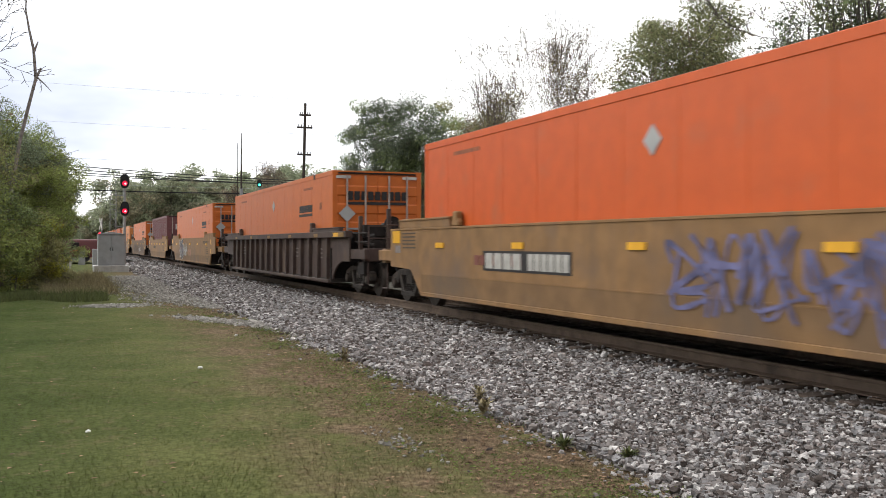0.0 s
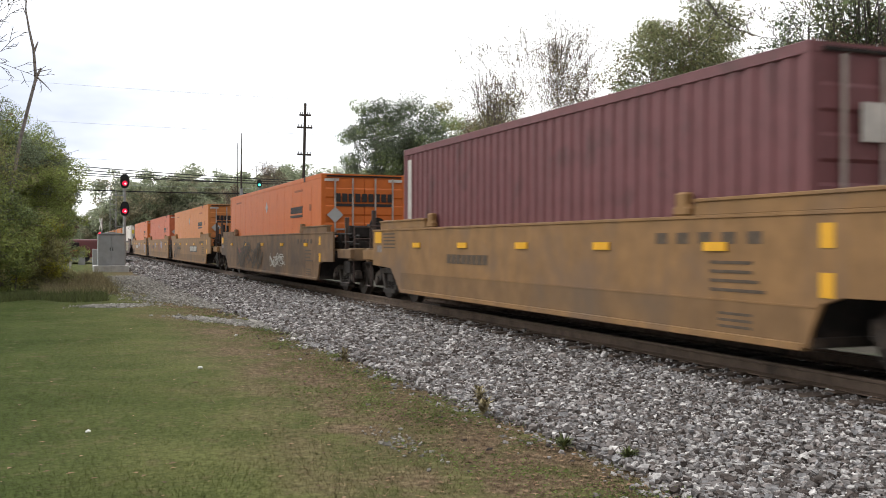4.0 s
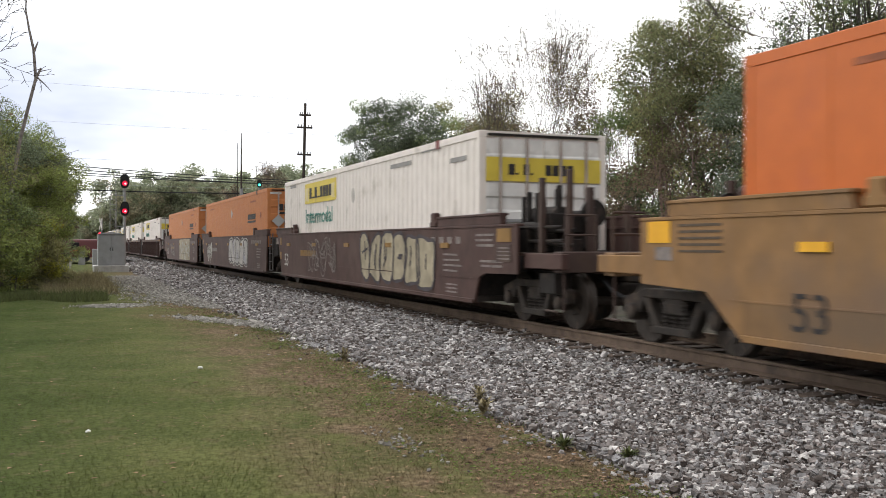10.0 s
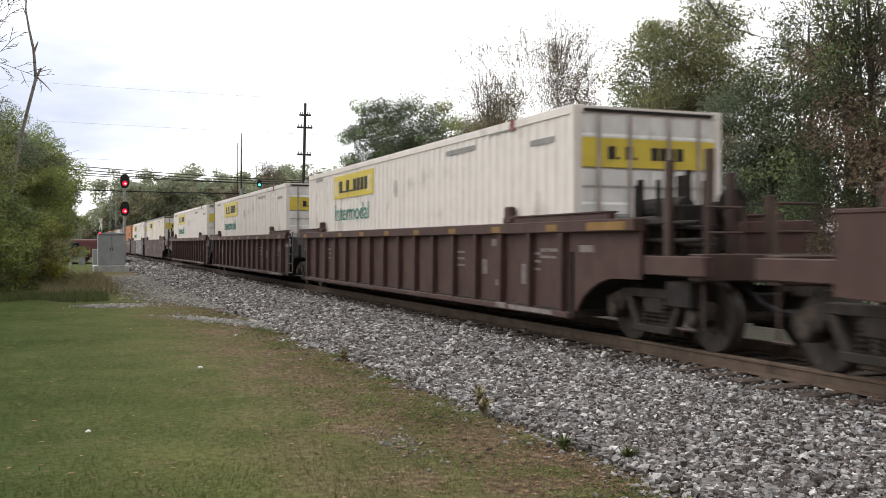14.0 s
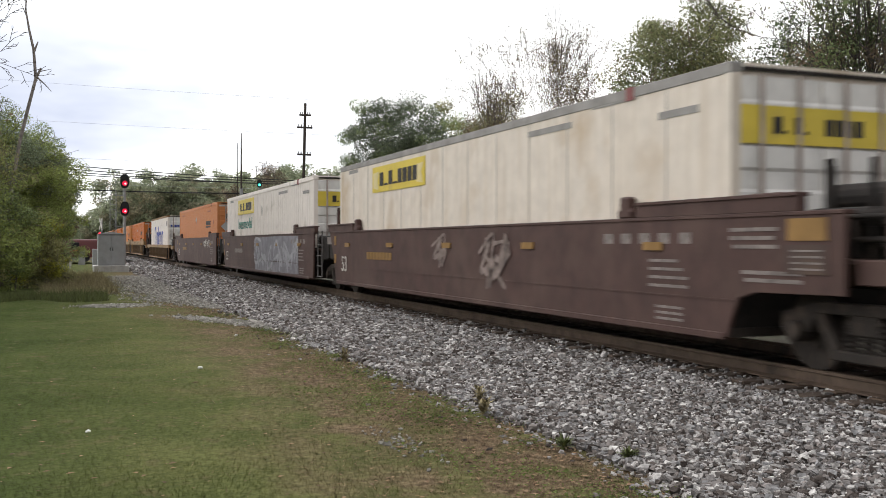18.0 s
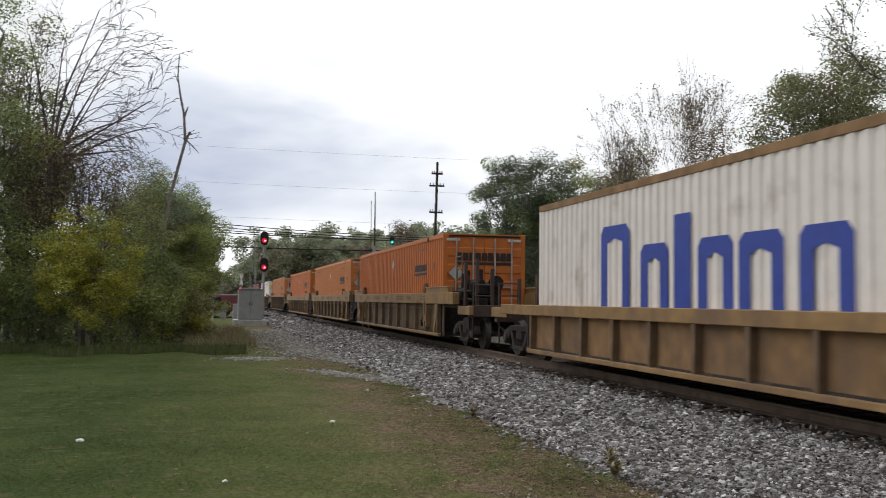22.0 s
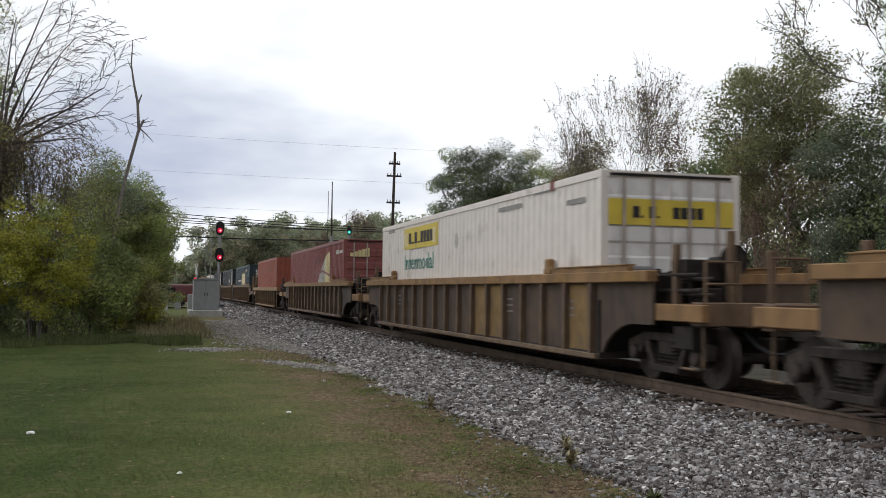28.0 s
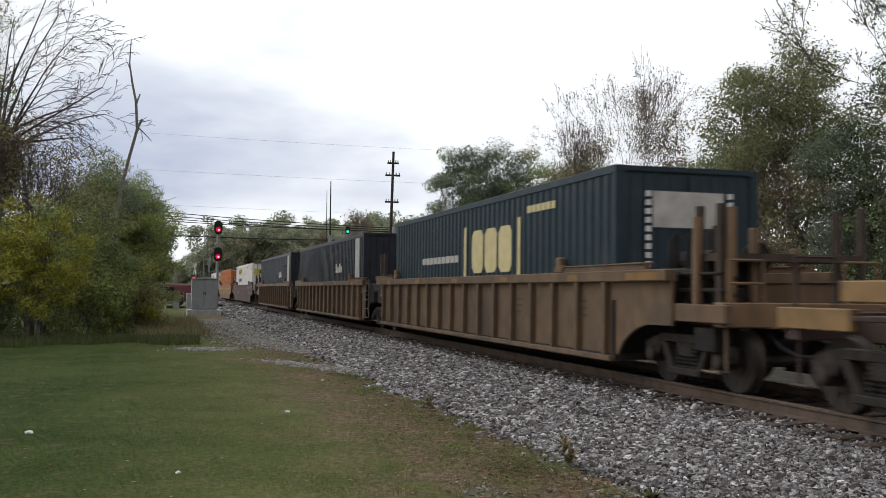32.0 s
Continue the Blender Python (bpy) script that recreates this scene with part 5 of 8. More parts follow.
    if style == "ribbed_maroon":
        y0 = -SIDE + inset
        for x0, x1, z0, z1, yy in ((h - 2.5, h - 2.12, 0.27, 0.36, -SIDE - 0.02), (h - 2.0, h - 0.5, 0.27, 0.34, -SIDE - 0.02), (h - 1.75, h - 1.52, 0.68, 1.0, y0), (h - 1.1, h - 0.55, 1.2, 1.25, y0), (h - 1.1, h - 0.6, 1.1, 1.14, y0), (h - 3.3, h - 3.1, 0.8, 1.05, y0), (h - 2.75, h - 2.4, 0.62, 0.72, y0), (h - 2.9, h - 2.7, 1.28, 1.4, y0), (h + 0.1, h + 0.5, 1.2, 1.3, y0)):
            part("stencil_bar", box(bmesh.new(), x0, x1, yy - 0.006, yy + 0.002, z0, z1), FAINT_WHITE, car, "plain stencil bar")
        for i in range(9):
            part("reflector", kept("thin_reflector", lambda: finish(box(bmesh.new(), -0.16, 0.16, -SIDE - 0.026, -SIDE - 0.001, 1.5, 1.6), "reflector", DULL_YELLOW)), DULL_YELLOW, car, "faded reflector strip", at=pose(-h + 0.3 + i * 1.95, 0, 0))
    if form == "ribbed" and front == "coupler":
        part("reflector", box(bmesh.new(), h + 0.49, h + 0.97, -SIDE - 0.026, -SIDE - 0.02, 1.5, 1.61), YELLOW if style == "ribbed" else DULL_YELLOW, car, "yellow corner strip")
        part("reflector", box(bmesh.new(), h + 0.98, h + 1.47, -SIDE - 0.026, -SIDE - 0.02, 1.5, 1.61), DULL_YELLOW, car, "faded corner strip")
    if number in (0, 5, 7):
        # black-framed name board of white shapes
        x0 = length / 2 - {0: 13.2, 5: 6.9, 7: 13.0}[number] + 0.15
        part("name_board", box(bmesh.new(), x0, x0 + 3.1, -SIDE - 0.006, -SIDE - 0.001, 0.86, 1.2), INK, car, "black-framed board of plain white shapes")
        letters(car, SPRAY_WHITE, x0 + 0.08, x0 + 1.5, 0.9, 1.16, -SIDE - 0.007, [1] * 4)
        letters(car, SPRAY_WHITE, x0 + 1.7, x0 + 3.05, 0.9, 1.16, -SIDE - 0.007, [1] * 6)
    if form in ("smooth",):
        plate_mat = YELLOW if paint in (TAN, GRIMY_TAN) else DULL_YELLOW
        if paint in (TAN, GRIMY_TAN) and rear == "coupler":
            part("yellow_plate", kept("rear_plate", lambda: finish(box(bmesh.new(), -0.23, 0.23, -SIDE - 0.008, -SIDE - 0.001, -0.13, 0.13), "yellow_plate", YELLOW)), YELLOW, car, "yellow corner plate", at=pose(-h - 1.25, 0, 1.46))
            part("pale_plate", kept("rear_notice", lambda: finish(box(bmesh.new(), -0.17, 0.17, -SIDE - 0.008, -SIDE - 0.001, -0.08, 0.08), "pale_plate", FAINT_WHITE)), FAINT_WHITE, car, "small pale plate", at=pose(-h - 1.15, 0, 1.2))
            for k in range(5):
                part("stencil_bar", kept(("bar", 0.8, 0.03, ink.name), lambda: finish(box(bmesh.new(), 0, 0.8, -0.006, 0.002, 0, 0.03), "stencil_bar", ink)), ink, car, "plain stencil bar", at=pose(-h - 0.85, -SIDE, 1.52 - k * 0.075))
        for x in ((h + 0.22,) if paint in (TAN, GRIMY_TAN) else (-h + 0.15,)):
            for z in (1.4, 0.925):
                part("yellow_plate", kept(("corner_plate", plate_mat.name), lambda: finish(box(bmesh.new(), -0.09, 0.09, -SIDE - 0.008, -SIDE - 0.001, -0.12, 0.12), "yellow_plate", plate_mat)), plate_mat, car, "yellow corner plate", at=pose(x, 0, z))
    return car


# front corner of each container at 0 s, its length and style; the well's length and style; the joints ahead and behind
C, J = "coupler", "joint"
TRAIN = [
    (-2.22, 16.154, "vivid", 16.45, "tan", C, C), (-25.62, 16.154, "orange", 16.45, "ribbed", C, C), (-48.63, 16.154, "orange", 16.45, "tan", C, C),
    (-71.74, 12.192, "plum", 12.5, "tan", C, C), (-91.14, 16.154, "orange", 16.45, "grimy", C, C),
    (-114.46, 16.154, "pale", 16.45, "tan", C, J), (-134.04, 16.154, "red_orange", 16.45, "tan", J, J), (-153.47, 16.154, "orange", 16.45, "tan", J, C),
    (-176.75, 16.154, "white", 16.45, "brown", C, J), (-195.89, 16.154, "dull", 16.45, "brown", J, J), (-215.16, 16.154, "dull", 16.45, "brown", J, C),
    (-238.29, 16.154, "white", 16.45, "ribbed_maroon", C, J), (-257.67, 16.154, "white", 16.45, "ribbed_maroon", J, J), (-276.80, 16.154, "white", 16.45, "ribbed_maroon", J, C),
    (-299.97, 16.154, "white_old", 16.45, "brown", C, J), (-319.06, 16.154, "white", 16.45, "brown", J, J), (-338.32, 16.154, "dull", 16.45, "brown", J, C),
    (-362.40, 13.716, "blue_white", 14.9, "low", C, C),
    (-384.72, 16.154, "ridged_orange", 16.45, "chord", C, J), (-403.93, 16.154, "ridged_pale", 16.45, "chord", J, J), (-423.30, 16.154, "ridged_orange", 16.45, "chord", J, C),
    (-446.33, 16.154, "ridged_dull", 16.45, "ribbed_rust", C, C), (-469.72, 16.154, "white", 16.45, "ribbed_rust", C, C), (-492.81, 16.154, "maroon", 16.45, "ribbed_rust", C, C),
    (-515.93, 12.192, "brick", 12.5, "low_deep", C, C),
    (-535.29, 14.63, "navy", 16.45, "ribbed_tan", C, J), (-554.83, 16.154, "black", 16.45, "ribbed_tan", J, J), (-574.50, 16.154, "black", 16.45, "ribbed_tan", J, C),
    (-597.7, 16.154, "white", 16.45, "brown", C, C), (-621.0, 16.154, "ridged_orange", 16.45, "tan", C, C), (-644.2, 16.154, "white", 16.45, "brown", C, C),
]
ROLLING = []
for i, (x, length, style, well, kind, ahead, behind) in enumerate(TRAIN):
    box_ob = container(style, length, x)
    car_ob = well_car(kind, well, ahead, behind, i)
    ROLLING.append((car_ob, box_ob, x - length / 2, x - (8.077 if style == "navy" else length / 2)))
    if kind == "ribbed_tan":
        # tall end posts with a caged platform
        for dx in (2.0, 2.5):
            for y in (-1.1, 1.1):
                part("end_post", kept("tall_post", lambda: finish(box(bmesh.new(), -0.05, 0.05, -0.05, 0.05, 1.1, 2.5), "end_post", RUSTY_BROWN, 0.01)), RUSTY_BROWN, car_ob, "rusty end post", at=pose(8.22 + dx, y, 0))
        part("cross_beam", box(bmesh.new(), 8.22 + 1.95, 8.22 + 2.55, -1.1, 1.1, 1.75, 1.85), RUSTY_BROWN, car_ob, "rusty cross beam")


def sprayed(i, xa, xb, z0, z1, fill, line, n, form="bubble", width=0.03, halo=None):
    """Places along the car are taken back from the container's front corner."""
    half = TRAIN[i][1] / 2
    spray(ROLLING[i][0], i + 40, half + xa, half + xb, z0, z1, fill, line, n, form, width, halo)


sprayed(0, -7.4, -3.6, 0.4, 1.5, None, SPRAY_BLUE, 5, "scribble", 0.035)
sprayed(2, -13.4, -11.6, 0.35, 1.6, SPRAY_DARK, SPRAY_WHITE, 3, "bubble", 0.028)
sprayed(2, -13.1, -11.2, 0.45, 1.5, None, SPRAY_GREY, 2, "scribble", 0.05)
sprayed(2, -11.3, -9.4, 0.55, 1.4, None, SPRAY_WHITE, 3, "scribble", 0.045)
for back, wide in ((8.9, 0.16), (8.4, 0.16), (7.9, 0.3)):
    letters(ROLLING[2][0], SPRAY_PINK, 8.077 - back, 8.077 - back + wide, 0.62, 1.0, -SIDE - 0.005, [1], 0.1)
sprayed(4, -6.6, -4.2, 0.5, 1.0, None, SPRAY_WHITE, 3, "scribble", 0.02)
sprayed(4, -13.5, -8.0, 0.35, 1.4, None, FAINT_INK, 5, "scribble", 0.06)
sprayed(5, -14.6, -11.4, 0.5, 1.45, None, FAINT_INK, 4, "scribble", 0.03)
for back, wide in ((7.3, 0.26), (6.65, 0.26), (5.95, 0.42)):
    letters(ROLLING[6][0], RED_INK, 8.077 - back, 8.077 - back + wide, 0.7, 1.3, -SIDE - 0.005, [1])
sprayed(6, -5.2, -3.9, 1.0, 1.5, None, SPRAY_SKY, 3, "scribble", 0.06)
sprayed(6, -9.9, -9.1, 1.0, 1.5, None, SPRAY_SKY, 2, "scribble", 0.05)
sprayed(6, -11.9, -10.6, 0.5, 1.45, None, FAINT_INK, 2, "scribble", 0.035)
sprayed(7, -8.6, -7.2, 0.8, 1.4, None, SPRAY_SKY, 2, "scribble", 0.05)
sprayed(7, -2.0, -1.0, 0.5, 1.3, None, SPRAY_SKY, 1, "scribble", 0.07)
sprayed(8, -6.9, -1.9, 0.4, 1.56, SPRAY_TAN, SPRAY_DARK, 6, "bubble", 0.03)
sprayed(8, -12.2, -9.2, 0.4, 1.5, None, FAINT_WHITE, 4, "scribble", 0.022)
sprayed(9, -7.9, -3.3, 0.45, 1.6, SPRAY_CHALK, SPRAY_DARK, 5, "bubble", 0.024, SPRAY_WHITE)
sprayed(9, -14.6, -13.0, 0.4, 1.4, None, SPRAY_WHITE, 3, "scribble", 0.04)
sprayed(10, -8.2, -2.9, 0.32, 1.6, SPRAY_TAN, SPRAY_WHITE, 6, "panel", 0.03)
sprayed(10, -13.6, -10.9, 0.5, 1.4, None, FAINT_WHITE, 3, "scribble", 0.025)
sprayed(14, -6.6, -5.4, 0.45, 1.5, None, SPRAY_DIM, 2, "scribble", 0.05)
sprayed(14, -8.9, -8.2, 0.8, 1.5, None, SPRAY_DIM, 1, "scribble", 0.045)
sprayed(15, -8.6, -1.4, 0.32, 1.58, SPRAY_GREY, SPRAY_PALE, 6, "panel", 0.06)
sprayed(16, -3.8, -1.6, 1.1, 1.55, None, SPRAY_WHITE, 2, "scribble", 0.025)


def motions():
    speed, gain, end = 16.03, 0.00845, 32.0
    times = [k * 2.0 for k in range(17)]
    for car_ob, box_ob, x, car_x in ROLLING:
        walk(car_ob, [(t, pose(car_x + speed * t + gain * t * t, TRACK_Y, 0)) for t in times])
        walk(box_ob, [(t, pose(x + speed * t + gain * t * t, TRACK_Y, FLOOR)) for t in times])
    # wheels roll while their car passes near
    r = 0.42
    for w, sx, car_ob in WHEELSETS:
        middle = next(x for c, _, _, x in ROLLING if c == car_ob)
        x0 = middle + w.parent.matrix_basis.translation.x + sx
        near = [k / FPS for k in range(int(end * FPS) + 1) if -42 < x0 + speed * k / FPS + gain * (k / FPS) ** 2 < -2]
        if len(near) < 3:
            continue
        first = x0 + speed * near[0] + gain * near[0] ** 2
        rows = [(t, pose(sx, 0, 0.42) @ Matrix.Rotation((x0 + speed * t + gain * t * t - first) / r, 4, "Y")) for t in near]
        if near[0] > 0:
            rows.insert(0, (0.0, rows[0][1]))
        if near[-1] < end:
            rows.append((end, rows[-1][1]))
        walk(w, rows)


# ---------------------------------------------------------------- ground and track
def mesh_of(name, verts, faces, mats, smooth=False):
    me = bpy.data.meshes.new(name)
    me.from_pydata(verts, [], faces)
    for m in mats:
        me.materials.append(m)
    if smooth:
        me.shade_smooth()
    return me


def grass_material(name="lawn", bump=0.45):
    """Mown lawn, lush and darkened with the trees' shade away from the track, olive nearer to it and drying to reddish
    straw and bare earth along the ballast.
    """
    m = material(name, (1.0, 1.0, 1.0), 0.95, vary=0.35, scale=21, bump=bump, bump_scale=55, shine=0.05)
    n, l = m.node_tree.nodes, m.node_tree.links
    b = n["Principled BSDF"]
    grain = b.inputs["Base Color"].links[0].from_socket
    tc = n.new("ShaderNodeTexCoord")
    sep = n.new("ShaderNodeSeparateXYZ")
    l.new(tc.outputs["Object"], sep.inputs[0])

    def noise_of(scale, detail):
        t = n.new("ShaderNodeTexNoise")
        t.inputs["Scale"].default_value, t.inputs["Detail"].default_value = scale, detail
        l.new(tc.outputs["Object"], t.inputs["Vector"])
        return t.outputs["Fac"]

    def span(value, lo, hi, a=0.0, c=1.0):
        r = n.new("ShaderNodeMapRange")
        for k, v in zip(("From Min", "From Max", "To Min", "To Max"), (lo, hi, a, c)):
            r.inputs[k].default_value = v
        l.new(value, r.inputs["Value"])
        return r.outputs["Result"]

    def blend(fac, a, c, kind="MIX"):
        x = n.new("ShaderNodeMix")
        x.data_type, x.blend_type = "RGBA", kind
        for sock, value in ((0, fac), (6, a), (7, c)):
            if hasattr(value, "is_output"):
                l.new(value, x.inputs[sock])
            else:
                x.inputs[sock].default_value = value
        return x.outputs[2]

    def wavering(amount, scale):
        add = n.new("ShaderNodeMath")
        add.operation = "MULTIPLY_ADD"
        add.inputs[1].default_value = amount
        l.new(noise_of(scale, 6.0), add.inputs[0])
        l.new(sep.outputs["Y"], add.inputs[2])
        return add.outputs[0]

    # greener grass, its tone lowered to hold the shade under the trees
    lush = blend(span(noise_of(0.8, 5.0), 0.35, 0.65), (0.038, 0.056, 0.013, 1), (0.058, 0.076, 0.02, 1))
    olive = blend(span(noise_of(1.1, 6.0), 0.36, 0.64), (0.08, 0.092, 0.03, 1), (0.114, 0.12, 0.043, 1))
    out = blend(span(wavering(4.0, 0.3), 0.7, 3.9), lush, olive)
    # scattered tufts and worn spots
    out = blend(span(noise_of(4.5, 6.0), 0.56, 0.7, 0.0, 0.55), out, (0.12, 0.1, 0.052, 1))
    straw = n.new("ShaderNodeValToRGB")
    straw.color_ramp.elements[0].position, straw.color_ramp.elements[0].color = 0.32, (0.08, 0.052, 0.036, 1)
    straw.color_ramp.elements[1].position, straw.color_ramp.elements[1].color = 0.72, (0.25, 0.185, 0.118, 1)
    straw.color_ramp.elements.new(0.5).color = (0.155, 0.11, 0.07, 1)
    l.new(noise_of(11.0, 9.0), straw.inputs["Fac"])
    patchy = n.new("ShaderNodeMath")
    patchy.operation = "MULTIPLY"
    l.new(span(wavering(3.4, 0.55), 3.2, 4.5), patchy.inputs[0])
    l.new(span(noise_of(2.1, 6.0), 0.36, 0.54, 0.1, 0.92), patchy.inputs[1])
    out = blend(patchy.outputs[0], out, straw.outputs["Color"])
    l.new(blend(1.0, out, grain, "MULTIPLY"), b.inputs["Base Color"])
    return m


LAWN_Z = -0.36
LAWN = grass_material()
BLADE = let_light_through(grass_material("grass_blades", 0.0), 0.5)


def ground_height(x, y):
    """The lawn, with shallow swells."""
    return LAWN_Z + 0.03 * noise.noise(Vector((x * 0.3, y * 0.3, 0))) - (0.55 if y > 6 else 0)


def build_ground():
    xs = [-3000, -1200, -500, -250, -150, -110] + [-90 + 1.5 * i for i in range(66)] + [15, 40, 120, 500, 2500]
    ys = [-2500, -800, -250, -90, -50, -30] + [-24 + 1.2 * i for i in range(36)] + [22, 30, 50, 110, 400, 1200, 3000]
    verts = [(x, y, ground_height(x, y)) for x in xs for y in ys]
    ny = len(ys)
    faces = [(i * ny + j, (i + 1) * ny + j, (i + 1) * ny + j + 1, i * ny + j + 1) for i in range(len(xs) - 1) for j in range(ny - 1)]
    return tagged(new("ground", mesh_of("ground", verts, faces, [LAWN], True)), "mown lawn drying to straw beside the ballast", "ground", kind="structure")


def bed_profile(y):
    """Height of the ballast bed across the track."""
    pts = [(3.3, -0.44), (3.9, -0.33), (6.2, -0.20), (6.9, -0.17), (9.4, -0.17), (10.1, -0.2), (12.2, -0.75)]
    for (a, za), (b, zb) in zip(pts, pts[1:]):
        if y <= b:
            return za + (zb - za) * (y - a) / (b - a)
    return -0.75


def build_ballast():
    ys = [3.3, 3.9, 4.6, 5.4, 6.2, 6.6, 6.9, 9.4, 10.1, 12.2]
    xs = [-500 + 10 * i for i in range(46)] + [-40 + i for i in range(61)] + [25, 60, 150]
    xs = sorted(set(xs))
    verts = [(x, y, bed_profile(y) - 0.03 + (0.02 * noise.noise(Vector((x * 0.9, y * 0.9, 3))) if 3.5 < y < 6.3 else 0)) for x in xs for y in ys]
    ny = len(ys)
    faces, idx = [], []
    for i in range(len(xs) - 1):
        for j in range(ny - 1):
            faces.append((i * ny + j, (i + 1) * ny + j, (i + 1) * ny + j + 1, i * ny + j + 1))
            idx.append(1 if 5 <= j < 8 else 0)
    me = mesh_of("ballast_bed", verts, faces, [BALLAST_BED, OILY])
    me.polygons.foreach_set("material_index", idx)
    return tagged(new("ballast_bed", me), "grey crushed-stone railway ballast bed", "ballast", kind="structure")


def scatter(name, shapes, places, turns, sizes, mat, label, category):
    """One mesh of many small pieces: each takes one of the shapes, turned, sized and put in its place."""
    base = np.array(shapes[0][0]).shape[0]
    faces0 = np.array(shapes[0][1])
    n = len(places)
    pick = np.random.randint(0, len(shapes), n)
    V = np.array([s[0] for s in shapes])[pick] * sizes[:, None, :]
    V = np.einsum("nij,nvj->nvi", turns, V) + places[:, None, :]
    F = (faces0[None] + (np.arange(n) * base)[:, None, None]).reshape(-1, faces0.shape[1])
    me = bpy.data.meshes.new(name)
    k = faces0.shape[1]
    me.vertices.add(n * base)
    me.vertices.foreach_set("co", V.reshape(-1).astype(np.float32))
    me.loops.add(F.size)
    me.loops.foreach_set("vertex_index", F.reshape(-1).astype(np.int32))
    me.polygons.add(len(F))
    me.polygons.foreach_set("loop_start", (np.arange(len(F)) * k).astype(np.int32))
    me.update(calc_edges=True)
    me.validate()
    me.shade_flat()
    me.materials.append(mat)
    return tagged(new(name, me), label, category, kind="stuff")


def spins(n, flat=False):
    """Random turns, all round or about the upright alone."""
    a = np.random.rand(n) * 2 * np.pi
    R = np.zeros((n, 3, 3))
    R[:, 0, 0], R[:, 0, 1], R[:, 1, 0], R[:, 1, 1], R[:, 2, 2] = np.cos(a), -np.sin(a), np.sin(a), np.cos(a), 1
    if flat:
        return R
    b = np.random.randn(n) * 0.7
    S = np.zeros((n, 3, 3))
    S[:, 0, 0], S[:, 1, 1], S[:, 1, 2], S[:, 2, 1], S[:, 2, 2] = 1, np.cos(b), -np.sin(b), np.sin(b), np.cos(b)
    return R @ S


def stone_shapes():
    """Angular lumps: cubes with their corners pushed about."""
    shapes = []
    quads = [[0, 1, 3, 2], [4, 6, 7, 5], [0, 4, 5, 1], [2, 3, 7, 6], [0, 2, 6, 4], [1, 5, 7, 3]]
    for k in range(14):
        rnd = random.Random(k)
        v = [(x * rnd.uniform(0.4, 1.0), y * rnd.uniform(0.4, 1.0), z * rnd.uniform(0.4, 1.0)) for x in (-1, 1) for y in (-1, 1) for z in (-1, 1)]
        shapes.append((v, quads))
    return shapes


def build_stones():
    shapes = stone_shapes()
    P, size = [], []
    for x0, x1, y0, y1, n, r in ((-11, -3.2, 2.7, 7.3, 66000, 0.022), (-3.2, 9.0, 2.7, 7.3, 9000, 0.04), (-20, -11, 2.7, 7.3, 40000, 0.027), (-36, -20, 3.4, 7.3, 32000, 0.032), (-62, -36, 3.4, 7.3, 15000, 0.045), (-110, -62, 3.6, 7.3, 4000, 0.09), (-40, -4, 8.9, 10.6, 6000, 0.04)):
        x, y = np.random.uniform(x0, x1, n), np.random.uniform(y0, y1, n)
        # the edge of the bed wavers, with strays on the grass
        edge = 3.84 + np.array([0.3 * noise.noise(Vector((a * 0.35, 0, 7))) + 0.2 * noise.noise(Vector((a * 1.6, 0, 3))) for a in x])
        # and thins out between the sleepers' ends
        keep = (np.random.rand(n) < np.minimum(1.0, 0.5 * np.exp((y - edge) / 0.12) + (y > edge) + 0.0012)) & ((y < 6.55) | (np.random.rand(n) < 0.16))
        x, y = x[keep], y[keep]
        z = np.array([max(bed_profile(b), LAWN_Z) for b in y]) + np.random.uniform(-0.03, 0.016, len(x)) - np.where(y > 6.55, 0.02, 0.0)
        P.append(np.stack([x, y, z], 1))
        s = r * np.random.lognormal(0, 0.28, len(x))
        size.append(np.stack([s * np.random.uniform(0.8, 1.35, len(x)), s * np.random.uniform(0.7, 1.1, len(x)), s * np.random.uniform(0.5, 0.85, len(x))], 1))
    P, size = np.concatenate(P), np.concatenate(size)
    scatter("ballast_stones", shapes, P, spins(len(P)), size, STONE, "loose angular pale grey ballast stones", "ballast")
    # a spill of small pale stones on the grass
    n = 4500
    y = np.random.normal(3.4, 0.38, n)
    x = -20.4 + (y - 3.4) * 1.9 + np.random.normal(0, 0.32, n)
    n2 = 1500
    x2, y2 = np.random.normal(-27.1, 0.3, n2), np.random.normal(1.3, 0.4, n2)
    x, y = np.append(x, x2), np.append(y, y2)
    # stones trodden out from the bed beside the cabinet
    n3 = 7000
    x3 = np.random.uniform(-52, -25, n3)
    y3 = 3.9 - np.abs(np.random.normal(0, 1.0, n3)) * np.clip((-x3 - 24) / 6, 0.1, 1)
    x, y = np.append(x, x3), np.append(y, y3)
    # a thin patch trodden into the dry grass
    n4 = 70
    x, y = np.append(x, np.random.normal(-7.6, 0.4, n4)), np.append(y, np.random.normal(2.62, 0.1, n4))
    s = np.where(x > -12, 0.013, 0.026) * np.random.lognormal(0, 0.3, len(x))
    scatter("gravel_spill", shapes, np.stack([x, y, np.full(len(x), LAWN_Z + 0.01)], 1), spins(len(x)), np.stack([s * 1.2, s, s * 0.7], 1), PALE_STONE, "thin spill of pale gravel on the grass", "gravel")


